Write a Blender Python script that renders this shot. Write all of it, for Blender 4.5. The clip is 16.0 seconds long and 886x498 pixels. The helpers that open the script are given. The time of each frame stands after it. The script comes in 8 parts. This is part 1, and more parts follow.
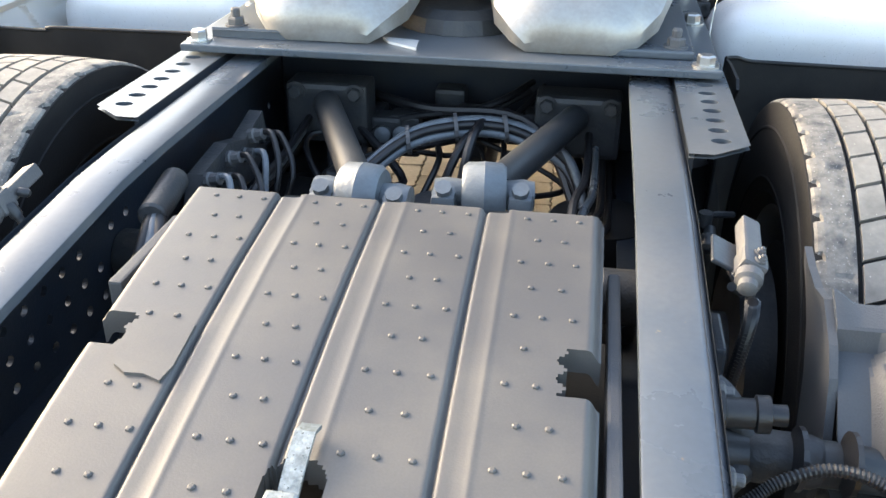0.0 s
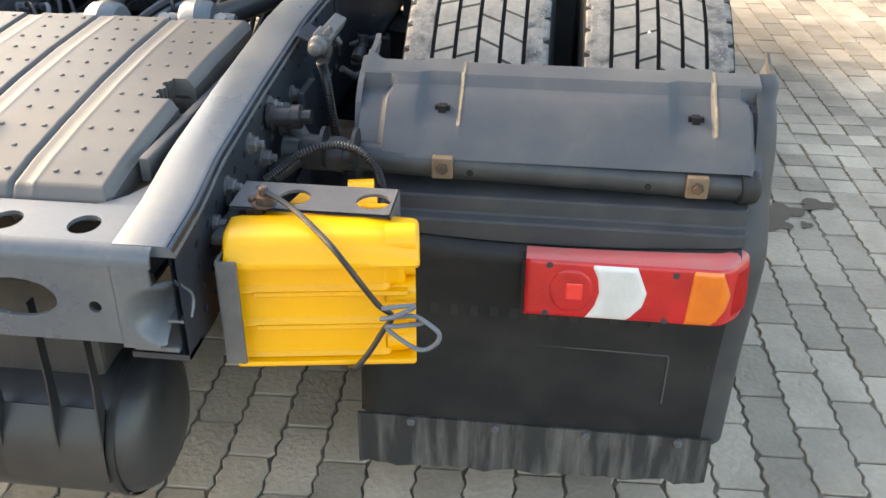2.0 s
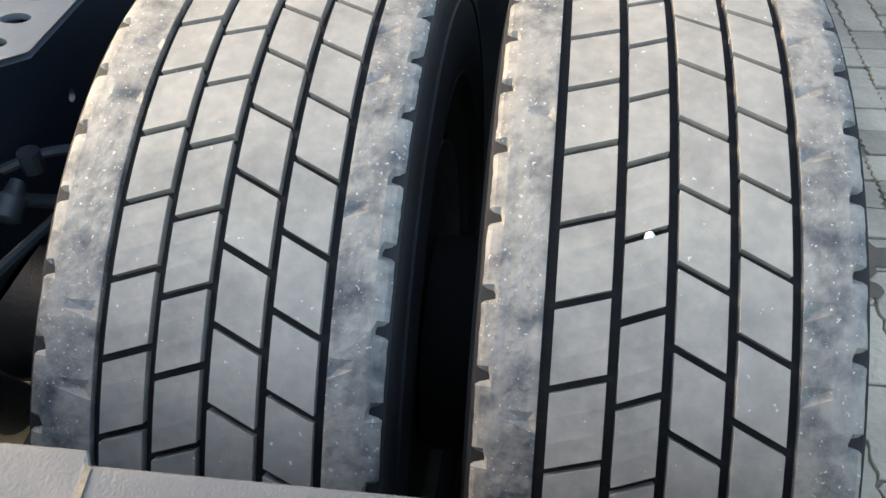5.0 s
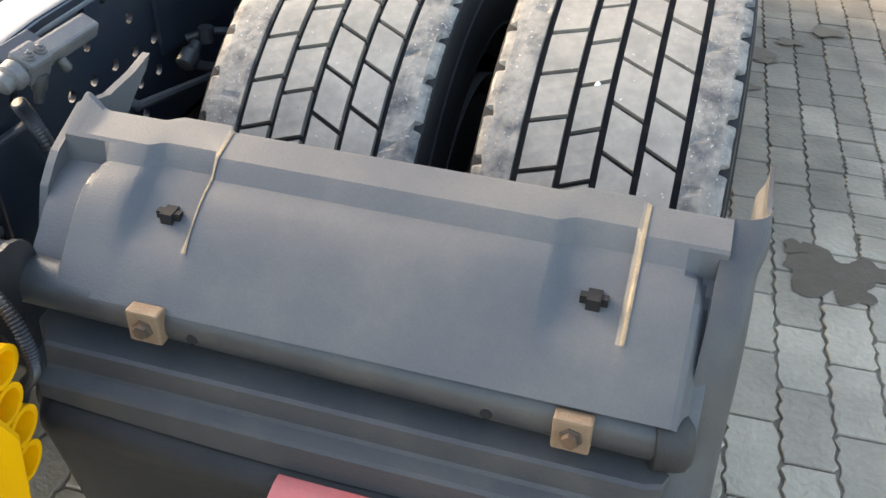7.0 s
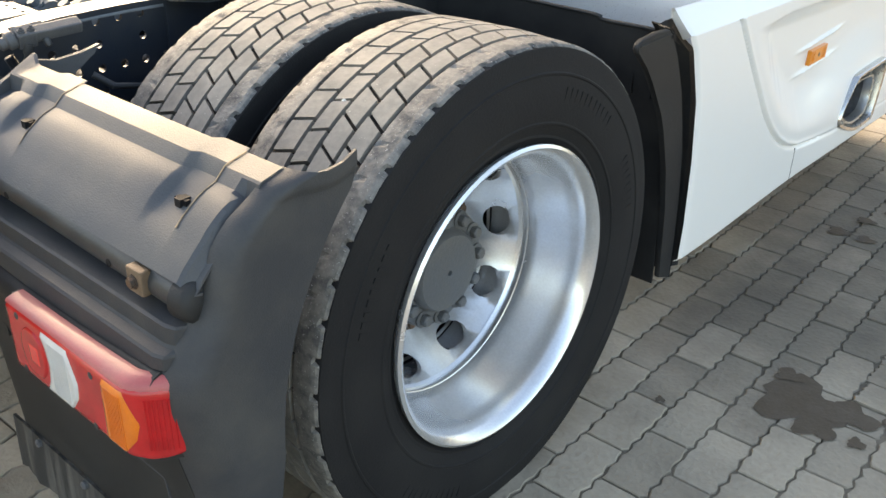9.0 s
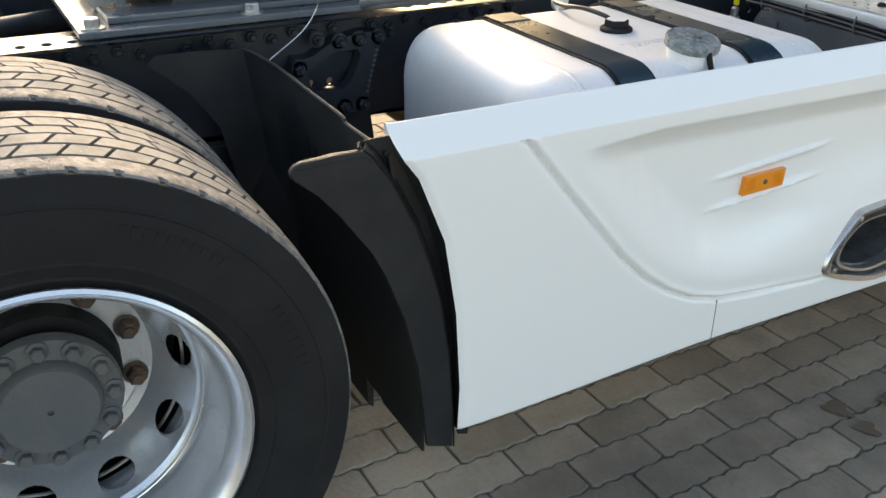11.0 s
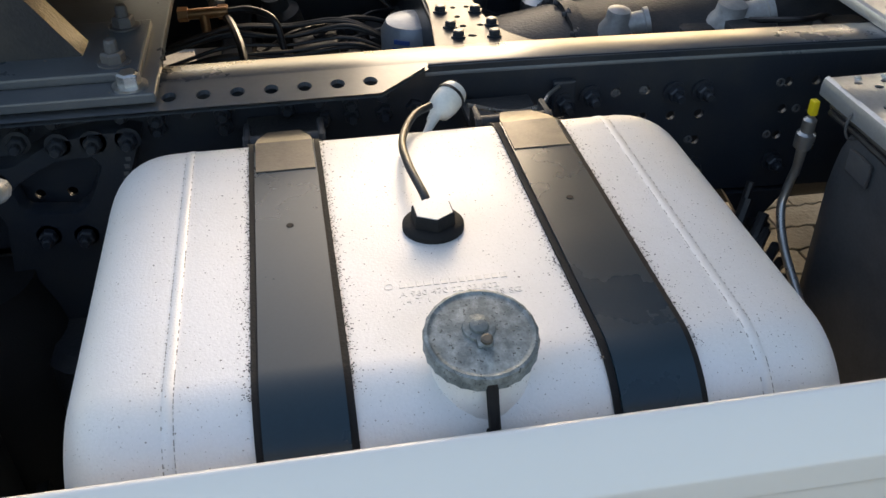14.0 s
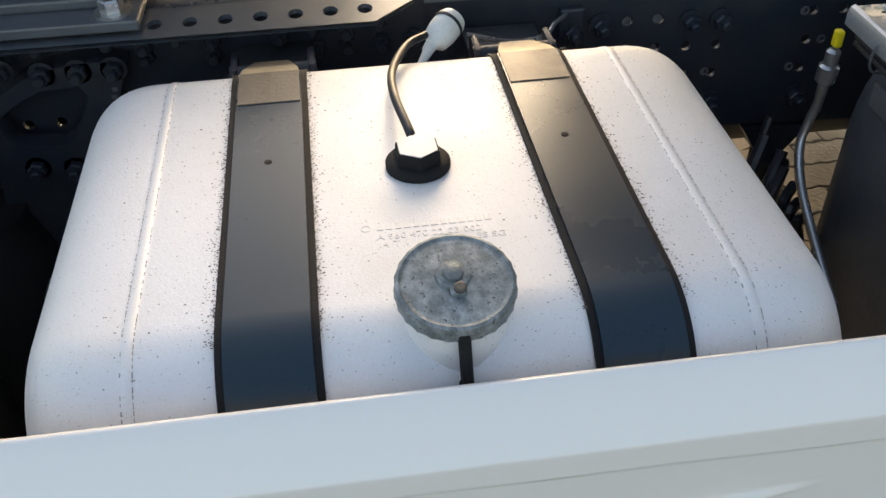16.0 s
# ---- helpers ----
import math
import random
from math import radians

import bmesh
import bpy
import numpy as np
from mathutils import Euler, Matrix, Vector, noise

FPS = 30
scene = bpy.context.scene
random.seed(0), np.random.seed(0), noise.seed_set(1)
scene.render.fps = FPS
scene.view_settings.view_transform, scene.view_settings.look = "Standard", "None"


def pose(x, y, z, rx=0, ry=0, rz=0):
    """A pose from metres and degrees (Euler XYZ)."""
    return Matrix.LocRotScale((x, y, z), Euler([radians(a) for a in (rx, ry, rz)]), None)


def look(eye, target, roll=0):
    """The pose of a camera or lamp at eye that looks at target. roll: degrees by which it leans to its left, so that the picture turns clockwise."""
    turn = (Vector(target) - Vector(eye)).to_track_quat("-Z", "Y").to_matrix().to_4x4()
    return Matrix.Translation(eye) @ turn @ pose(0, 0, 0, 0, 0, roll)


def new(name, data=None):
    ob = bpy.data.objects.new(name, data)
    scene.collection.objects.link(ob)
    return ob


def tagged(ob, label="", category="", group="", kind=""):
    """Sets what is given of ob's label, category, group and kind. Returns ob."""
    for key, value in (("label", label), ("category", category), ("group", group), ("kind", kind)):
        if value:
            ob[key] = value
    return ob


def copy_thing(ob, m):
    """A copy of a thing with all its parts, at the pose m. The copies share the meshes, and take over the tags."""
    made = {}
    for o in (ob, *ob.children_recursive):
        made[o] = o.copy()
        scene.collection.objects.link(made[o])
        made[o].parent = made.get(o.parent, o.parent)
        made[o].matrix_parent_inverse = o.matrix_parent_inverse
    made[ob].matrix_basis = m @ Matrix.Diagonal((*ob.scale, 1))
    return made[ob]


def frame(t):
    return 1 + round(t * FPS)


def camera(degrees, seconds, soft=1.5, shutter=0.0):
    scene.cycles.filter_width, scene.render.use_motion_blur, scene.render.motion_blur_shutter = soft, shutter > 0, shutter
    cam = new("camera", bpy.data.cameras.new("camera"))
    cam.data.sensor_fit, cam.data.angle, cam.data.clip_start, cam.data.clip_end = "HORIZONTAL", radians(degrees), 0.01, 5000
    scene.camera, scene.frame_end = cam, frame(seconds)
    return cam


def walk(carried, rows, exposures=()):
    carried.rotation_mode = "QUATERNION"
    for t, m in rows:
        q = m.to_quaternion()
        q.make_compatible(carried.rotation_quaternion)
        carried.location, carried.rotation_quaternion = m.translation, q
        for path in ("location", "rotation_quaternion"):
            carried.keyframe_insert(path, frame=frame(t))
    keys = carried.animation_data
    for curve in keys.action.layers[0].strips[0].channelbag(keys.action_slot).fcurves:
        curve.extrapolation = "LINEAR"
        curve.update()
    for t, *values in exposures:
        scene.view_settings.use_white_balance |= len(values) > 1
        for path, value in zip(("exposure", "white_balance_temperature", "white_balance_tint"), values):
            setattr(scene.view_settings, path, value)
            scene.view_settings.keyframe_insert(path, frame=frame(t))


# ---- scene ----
cam = camera(51.4, 16.0)
PATH = [
    (0, (0.289, -1.525, 1.461), (0.008, 0.23, 0.543), 0.5),
    (0.5, (0.394, -1.775, 1.439), (0.103, -0.04, 0.487), 0.5),
    (1, (0.545, -1.991, 1.42), (0.27, -0.261, 0.455), 0.3),
    (1.5, (0.776, -2.127, 1.435), (0.526, -0.404, 0.449), 0.4),
    (2, (0.922, -2.112, 1.423), (0.719, -0.381, 0.441), 0.3),
    (2.5, (1.003, -1.871, 1.415), (0.811, -0.144, 0.424), -0.5),
    (3, (1.008, -1.579, 1.398), (0.839, 0.155, 0.415), -0.3),
    (3.5, (1.017, -1.22, 1.379), (0.847, 0.498, 0.368), -0.2),
    (4, (0.996, -0.94, 1.351), (0.849, 0.675, 0.18), -0.3),
    (4.2, (1.019, -0.811, 1.363), (0.811, 0.679, 0.046), -2.9),
    (6.3, (1.053, -0.88, 1.363), (0.864, 0.659, 0.1), 2.2),
    (6.5, (1.073, -1.016, 1.368), (0.877, 0.569, 0.164), 2.8),
    (6.7, (1.115, -1.128, 1.396), (0.864, 0.44, 0.179), 2.6),
    (7, (1.22, -1.272, 1.374), (0.78, 0.29, 0.205), 1.7),
    (7.4, (1.431, -1.462, 1.399), (0.741, -0.01, 0.208), 0.3),
    (7.5, (1.481, -1.548, 1.369), (0.769, -0.055, 0.245), 2.1),
    (8, (1.76, -1.633, 1.356), (0.961, -0.142, 0.29), 1.9),
    (8.2, (1.851, -1.576, 1.348), (1.002, -0.065, 0.35), 1.7),
    (10.3, (2.523, -0.499, 1.433), (0.963, 0.359, 0.522), 1.1),
    (10.5, (2.535, -0.36, 1.429), (0.961, 0.472, 0.518), 0.6),
    (11, (2.559, -0.004, 1.435), (0.986, 0.837, 0.53), 0.4),
    (11.5, (2.537, 0.321, 1.406), (0.967, 1.178, 0.513), 0.4),
    (12, (2.476, 0.597, 1.412), (0.912, 1.466, 0.518), 0.4),
    (12.5, (2.39, 0.808, 1.404), (0.818, 1.66, 0.508), -0.1),
    (13, (2.274, 0.969, 1.425), (0.619, 1.625, 0.514), 0.4),
    (13.5, (2.014, 1.104, 1.5), (0.36, 1.472, 0.438), 0.4),
    (14, (1.81, 1.174, 1.549), (0.2, 1.452, 0.396), -0.4),
    (14.5, (1.715, 1.259, 1.544), (0.149, 1.41, 0.309), -0.0),
    (15, (1.704, 1.29, 1.532), (0.153, 1.409, 0.275), -0.5),
    (15.5, (1.711, 1.286, 1.527), (0.169, 1.395, 0.258), 0.2),
    (16, (1.77, 1.237, 1.528), (0.241, 1.427, 0.254), -1.4),
]
# the clip's camera darkens its picture as it comes to the white panels
EXPOSURES = [(0, 2.68, 7200, 9), (1.0, 2.45, 7300, 10), (2.0, 2.55, 8000, 10), (3.5, 2.5, 7100, 8), (4.2, 2.5, 7250, 8), (6.5, 2.9, 7450, 9), (7.0, 2.76, 7800, 10), (8.2, 2.4, 8000, 10), (10.5, 1.92, 8000, 11), (11.5, 1.72, 8000, 10), (12.5, 1.2, 8000, 10), (13.5, 1.26, 7700, 11), (14.5, 1.47, 7600, 11), (15.5, 1.55, 7800, 11), (16, 1.45, 8000, 11)]
walk(cam, [(t, look(eye, target, roll)) for t, eye, target, roll in PATH], EXPOSURES)

# ---- world and light ----
world = bpy.data.worlds.new("sky")
scene.world = world
world.use_nodes = True
wn = world.node_tree.nodes
sky = wn.new("ShaderNodeTexSky")
sky.sky_type = "NISHITA"
sky.sun_disc = False
sky.sun_elevation, sky.sun_rotation = radians(24), radians(-68)
sky.air_density, sky.dust_density = 1.0, 2.5
world.node_tree.links.new(sky.outputs["Color"], wn["Background"].inputs["Color"])
wn["Background"].inputs["Strength"].default_value = 0.15
sun_data = bpy.data.lights.new("sun", "SUN")
sun_data.energy, sun_data.angle, sun_data.color = 0.62, radians(25), (1.0, 0.84, 0.64)
sun = new("sun", sun_data)
sun.matrix_basis = look((-6.44, 2.60, 3.1), (0, 0, 0))

# ---- materials ----


def mat(name, colour, rough=0.5, metal=0.0, dirt=None, amount=0.4, scale=6.0, bump=0.15, grain=120.0, rand=0.0, coat=0.0, rough_var=0.15, stretch=(1, 1, 1), vary=0.14, speck=None, spec=0.5):
    """Colour with stains at one scale and grain at another; dirt: a second colour that lies in patches."""
    m = bpy.data.materials.new(name)
    m.use_nodes = True
    nt = m.node_tree
    n, l = nt.nodes, nt.links
    p = n["Principled BSDF"]
    geo = n.new("ShaderNodeNewGeometry")
    mp = n.new("ShaderNodeMapping")
    mp.inputs["Scale"].default_value = stretch
    l.new(geo.outputs["Position"], mp.inputs["Vector"])
    big = n.new("ShaderNodeTexNoise")
    big.inputs["Scale"].default_value, big.inputs["Detail"].default_value, big.inputs["Roughness"].default_value = scale, 6, 0.62
    fine = n.new("ShaderNodeTexNoise")
    fine.inputs["Scale"].default_value, fine.inputs["Detail"].default_value = grain, 3
    l.new(mp.outputs["Vector"], big.inputs["Vector"])
    l.new(geo.outputs["Position"], fine.inputs["Vector"])
    ramp = n.new("ShaderNodeValToRGB")
    ramp.color_ramp.elements[0].position, ramp.color_ramp.elements[1].position = 0.42, 0.68
    l.new(big.outputs["Fac"], ramp.inputs["Fac"])
    mix = n.new("ShaderNodeMix")
    mix.data_type = "RGBA"
    d = dirt or tuple(c * 0.75 for c in colour)
    mix.inputs["A"].default_value, mix.inputs["B"].default_value = (*colour, 1), (*d, 1)
    fac = n.new("ShaderNodeMath")
    fac.operation = "MULTIPLY"
    fac.inputs[1].default_value = amount
    l.new(ramp.outputs["Color"], fac.inputs[0])
    l.new(fac.outputs[0], mix.inputs["Factor"])
    hsv = n.new("ShaderNodeHueSaturation")
    l.new(mix.outputs["Result"], hsv.inputs["Color"])
    val = n.new("ShaderNodeMapRange")
    val.inputs["To Min"].default_value, val.inputs["To Max"].default_value = 1 - vary, 1 + vary
    l.new(fine.outputs["Fac"], val.inputs["Value"])
    if rand:
        info = n.new("ShaderNodeObjectInfo")
        isl = n.new("ShaderNodeNewGeometry")
        add = n.new("ShaderNodeMath")
        add.operation = "ADD"
        l.new(info.outputs["Random"], add.inputs[0])
        l.new(isl.outputs["Random Per Island"], add.inputs[1])
        fr = n.new("ShaderNodeMath")
        fr.operation = "FRACT"
        l.new(add.outputs[0], fr.inputs[0])
        vr = n.new("ShaderNodeMapRange")
        vr.inputs["To Min"].default_value, vr.inputs["To Max"].default_value = 1 - rand, 1 + rand
        l.new(fr.outputs[0], vr.inputs["Value"])
        mul = n.new("ShaderNodeMath")
        mul.operation = "MULTIPLY"
        l.new(vr.outputs["Result"], mul.inputs[0])
        l.new(val.outputs["Result"], mul.inputs[1])
        l.new(mul.outputs[0], hsv.inputs["Value"])
    else:
        l.new(val.outputs["Result"], hsv.inputs["Value"])
    if speck:
        # small dark specks: size (noise scale), share and colour
        sn = n.new("ShaderNodeTexNoise")
        sn.inputs["Scale"].default_value, sn.inputs["Detail"].default_value = speck[0], 2
        l.new(geo.outputs["Position"], sn.inputs["Vector"])
        sr = n.new("ShaderNodeMapRange")
        sr.inputs["From Min"].default_value, sr.inputs["From Max"].default_value = speck[1], speck[1] + 0.03
        l.new(sn.outputs["Fac"], sr.inputs["Value"])
        sm = n.new("ShaderNodeMix")
        sm.data_type = "RGBA"
        l.new(sr.outputs["Result"], sm.inputs["Factor"])
        l.new(hsv.outputs["Color"], sm.inputs["A"])
        sm.inputs["B"].default_value = (*speck[2], 1)
        l.new(sm.outputs["Result"], p.inputs["Base Color"])
    else:
        l.new(hsv.outputs["Color"], p.inputs["Base Color"])
    rr = n.new("ShaderNodeMapRange")
    rr.inputs["To Min"].default_value, rr.inputs["To Max"].default_value = max(0.03, rough - rough_var), min(1, rough + rough_var)
    l.new(big.outputs["Fac"], rr.inputs["Value"])
    l.new(rr.outputs["Result"], p.inputs["Roughness"])
    p.inputs["Metallic"].default_value = metal
    p.inputs["Specular IOR Level"].default_value = spec
    p.inputs["Coat Weight"].default_value = coat
    p.inputs["Coat Roughness"].default_value = 0.12
    if bump:
        b = n.new("ShaderNodeBump")
        b.inputs["Strength"].default_value, b.inputs["Distance"].default_value = bump, 0.004
        l.new(fine.outputs["Fac"], b.inputs["Height"])
        l.new(b.outputs["Normal"], p.inputs["Normal"])
    return m


# two tones on the frame: PAINT for top flanges, FRAME_DARK for webs and legs
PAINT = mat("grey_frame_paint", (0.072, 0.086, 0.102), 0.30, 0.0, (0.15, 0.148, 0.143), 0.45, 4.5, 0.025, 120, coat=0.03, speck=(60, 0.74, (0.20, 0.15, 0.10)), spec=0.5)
FRAME_DARK = mat("dark_blue_frame_tone", (0.017, 0.023, 0.033), 0.36, 0.0, (0.042, 0.041, 0.038), 0.45, 9, 0.10, 200)
RESERVOIR = mat("grimy_reservoir_plastic", (0.017, 0.019, 0.022), 0.38, 0.0, (0.055, 0.052, 0.047), 0.55, 5, 0.1, 300)
PLASTIC = mat("black_plastic", (0.013, 0.014, 0.0155), 0.55, 0.0, (0.048, 0.046, 0.042), 0.5, 5, 0.2, 420, spec=0.3)
GREYPLAST = mat("weathered_grey_plastic", (0.062, 0.066, 0.073), 0.55, 0.0, (0.125, 0.12, 0.11), 0.55, 4.5, 0.18, 420, spec=0.35)
MIDPLAST = mat("dark_grey_plastic", (0.036, 0.038, 0.042), 0.55, 0.0, (0.085, 0.08, 0.071), 0.6, 6, 0.2, 420, spec=0.35)
TUBE = mat("dark_steel_tube", (0.030, 0.034, 0.038), 0.42, 0.1, (0.075, 0.07, 0.062), 0.5, 9, 0.1, 260)
DECKPL = mat("dusty_deck_plastic", (0.075, 0.073, 0.072), 0.5, 0.0, (0.13, 0.12, 0.105), 0.6, 5, 0.05, 380)
RUBBER = mat("tyre_rubber", (0.010, 0.010, 0.011), 0.75, 0.0, (0.022, 0.021, 0.02), 0.6, 9, 0.2, 260, spec=0.25)
TREAD = mat("dusty_tread_rubber", (0.228, 0.213, 0.188), 0.75, 0.0, (0.125, 0.121, 0.112), 0.7, 14, 0.16, 90, speck=(150, 0.72, (0.40, 0.38, 0.34)), vary=0.2)
SHOULDER = mat("scuffed_shoulder_rubber", (0.19, 0.178, 0.158), 0.7, 0.0, (0.045, 0.048, 0.052), 1.0, 30, 0.4, 110, speck=(260, 0.67, (0.34, 0.33, 0.31)), vary=0.3)
GROOVE = mat("groove_rubber", (0.040, 0.040, 0.041), 0.85, 0.0, (0.085, 0.078, 0.066), 0.5, 30, 0.2, 200)
RIM = mat("silver_rim_paint", (0.74, 0.75, 0.765), 0.22, 0.72, (0.46, 0.445, 0.42), 0.35, 8, 0.04, 200)
HUB = mat("grey_hub_paint", (0.085, 0.09, 0.095), 0.5, 0.0, (0.13, 0.12, 0.10), 0.5, 14, 0.2, 200)
RUSTNUT = mat("rusty_nut", (0.075, 0.056, 0.044), 0.6, 0.4, (0.2, 0.1, 0.05), 0.6, 40, 0.3, 300)
WHITE = mat("white_body_paint", (0.80, 0.785, 0.755), 0.28, 0.0, (0.70, 0.68, 0.64), 0.04, 3, 0.0, 60, coat=0.4, rough_var=0.01, vary=0.006)
ALU = mat("speckled_aluminium_tank", (0.74, 0.735, 0.735), 0.5, 0.22, (0.66, 0.645, 0.61), 0.45, 5, 0.08, 340, vary=0.06, speck=(430, 0.70, (0.16, 0.13, 0.10)))
STRAP = mat("black_steel_strap", (0.007, 0.026, 0.042), 0.28, 0.1, (0.055, 0.056, 0.048), 0.12, 4, 0.012, 260, spec=0.45)
BRONZE = mat("bronze_tint", (0.13, 0.11, 0.085), 0.42, 0.3, (0.055, 0.05, 0.045), 0.5, 18, 0.1, 200)
CAPMETAL = mat("zinc_cap", (0.15, 0.175, 0.18), 0.5, 0.4, (0.36, 0.40, 0.405), 0.9, 70, 0.18, 260, speck=(260, 0.64, (0.08, 0.09, 0.09)), vary=0.3)
STEEL = mat("bright_steel", (0.55, 0.55, 0.54), 0.3, 0.9, (0.35, 0.33, 0.30), 0.5, 20, 0.05, 200)
PLATE = mat("perforated_aluminium", (0.58, 0.61, 0.64), 0.38, 0.8, (0.42, 0.41, 0.39), 0.4, 12, 0.08, 200)
GREASE = mat("greasy_light_steel", (0.36, 0.35, 0.33), 0.38, 0.5, (0.22, 0.19, 0.15), 0.6, 7, 0.12, 120)
YELLOW = mat("yellow_chock_plastic", (0.84, 0.405, 0.004), 0.38, 0.0, (0.72, 0.31, 0.006), 0.3, 7, 0.03, 160, vary=0.04)
GREYMET = mat("dull_grey_bracket", (0.085, 0.086, 0.092), 0.6, 0.1, (0.16, 0.152, 0.14), 0.5, 20, 0.2, 300)
HOSE = mat("black_hose", (0.012, 0.012, 0.014), 0.4, 0.0, (0.05, 0.05, 0.05), 0.3, 20, 0.1, 300)
GREYHOSE = mat("grey_hose", (0.13, 0.15, 0.17), 0.3, 0.0, (0.05, 0.055, 0.06), 0.4, 20, 0.1, 300)
LRED = mat("red_lens", (0.52, 0.010, 0.013), 0.24, 0.0, (0.30, 0.004, 0.007), 0.6, 18, 0.05, 500, coat=0.3, rough_var=0.05)
LPALE = mat("pale_lens_rim", (0.42, 0.09, 0.085), 0.45, 0.0, (0.30, 0.13, 0.12), 0.6, 14, 0.1, 300, coat=0.2)
LBRIGHT = mat("bright_red_lens", (0.85, 0.035, 0.03), 0.22, 0.0, (0.7, 0.02, 0.02), 0.5, 30, 0.05, 500, coat=0.6, rough_var=0.05)
LWHITE = mat("clear_lens", (0.62, 0.62, 0.60), 0.2, 0.0, (0.5, 0.5, 0.48), 0.5, 30, 0.05, 500, coat=0.6, rough_var=0.05)
LORANGE = mat("orange_lens", (0.75, 0.17, 0.006), 0.2, 0.0, (0.6, 0.12, 0.004), 0.5, 30, 0.05, 500, coat=0.6, rough_var=0.05)
AMBER = mat("amber_marker", (0.80, 0.24, 0.006), 0.3, 0.0, (0.7, 0.22, 0.005), 0.4, 40, 0.05, 500, coat=0.5, rough_var=0.05)
CLAMP = mat("tan_rusty_clamp", (0.17, 0.115, 0.072), 0.7, 0.1, (0.14, 0.085, 0.045), 0.6, 40, 0.3, 300)
MUD = mat("dried_mud", (0.21, 0.17, 0.115), 0.85, 0.0, (0.10, 0.095, 0.085), 0.9, 45, 0.3, 300, spec=0.2)
MILK = mat("milky_plastic", (0.72, 0.71, 0.66), 0.35, 0.0, (0.6, 0.58, 0.52), 0.4, 20, 0.02, 200)
YTAG = mat("yellow_tag", (0.8, 0.6, 0.02), 0.4)
CHROME = mat("chrome_trim", (0.60, 0.585, 0.56), 0.25, 0.95, (0.42, 0.39, 0.36), 0.5, 12, 0.04, 200)
SOOT = mat("sooty_pipe", (0.20, 0.205, 0.215), 0.4, 0.7, (0.035, 0.035, 0.035), 0.6, 20, 0.1, 200)
GUNK = mat("dark_castings", (0.028, 0.031, 0.036), 0.5, 0.1, (0.075, 0.07, 0.062), 0.5, 14, 0.3, 160)
MIDCAST = mat("grey_painted_casting", (0.13, 0.15, 0.165), 0.4, 0.1, (0.075, 0.08, 0.085), 0.5, 14, 0.2, 160)
PAVER = mat("concrete_paver", (0.378, 0.322, 0.248), 0.85, 0.0, (0.225, 0.19, 0.148), 0.75, 2.6, 1.0, 70, rand=0.24, spec=0.2)
JOINT = mat("joint_sand", (0.215, 0.184, 0.142), 0.95, 0.0, (0.07, 0.06, 0.045), 0.6, 4, 0.5, 150, spec=0.1)


def darkened(m, spots):
    """Truck shade and dripped grime put into the paving's colour, soft-edged: (x, y, radius)."""
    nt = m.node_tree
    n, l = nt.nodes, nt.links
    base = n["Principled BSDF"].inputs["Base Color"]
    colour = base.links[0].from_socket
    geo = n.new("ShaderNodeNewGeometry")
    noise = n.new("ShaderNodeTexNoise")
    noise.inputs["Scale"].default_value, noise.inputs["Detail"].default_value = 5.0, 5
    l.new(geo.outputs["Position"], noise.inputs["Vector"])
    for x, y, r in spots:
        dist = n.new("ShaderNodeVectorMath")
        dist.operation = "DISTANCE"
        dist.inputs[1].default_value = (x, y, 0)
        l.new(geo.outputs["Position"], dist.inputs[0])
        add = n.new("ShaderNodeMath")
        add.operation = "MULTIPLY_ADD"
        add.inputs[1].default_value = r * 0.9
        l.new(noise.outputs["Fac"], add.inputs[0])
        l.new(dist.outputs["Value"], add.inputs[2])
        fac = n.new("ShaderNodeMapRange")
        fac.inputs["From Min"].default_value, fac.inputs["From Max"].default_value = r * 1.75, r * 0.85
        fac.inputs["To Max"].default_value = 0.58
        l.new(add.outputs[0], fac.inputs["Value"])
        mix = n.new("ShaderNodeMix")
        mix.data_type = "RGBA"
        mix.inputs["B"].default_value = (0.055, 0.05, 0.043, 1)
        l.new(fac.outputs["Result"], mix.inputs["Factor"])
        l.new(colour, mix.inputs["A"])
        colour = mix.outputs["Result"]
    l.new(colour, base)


# spots beside the truck, darkened for its shade as well as for grime
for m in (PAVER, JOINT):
    darkened(m, ((1.55, 2.1, 0.75), (1.45, 1.15, 0.4), (1.9, 2.9, 0.7)))
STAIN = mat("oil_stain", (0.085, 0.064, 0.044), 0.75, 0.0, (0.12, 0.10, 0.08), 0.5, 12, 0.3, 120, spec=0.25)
FLAP = mat("streaked_flap_rubber", (0.022, 0.022, 0.022), 0.7, 0.0, (0.15, 0.14, 0.125), 0.8, 10, 0.2, 200, stretch=(3, 3, 0.35))
INK = mat("embossed_mark", (0.69, 0.685, 0.675), 0.45, 0.3)
GRIME = mat("grey_seam_grime", (0.30, 0.29, 0.27), 0.8)
BRASS = mat("tarnished_brass", (0.42, 0.22, 0.10), 0.35, 0.8, (0.2, 0.11, 0.06), 0.4, 40, 0.05, 200)
PALECAST = mat("pale_cast_aluminium", (0.42, 0.42, 0.42), 0.45, 0.35, (0.16, 0.155, 0.145), 0.6, 16, 0.2, 160)
BLUEINK = mat("blue_print", (0.05, 0.12, 0.4), 0.5)
CARTRIDGE = mat("pale_grey_cartridge", (0.27, 0.31, 0.37), 0.36, 0.2)

# ---- mesh helpers ----


def thing(name, label, category, at=(0, 0, 0), group="", kind=""):
    ob = new(name)
    ob.empty_display_size = 0.05
    ob.location = at
    return tagged(ob, label, category, group, kind)


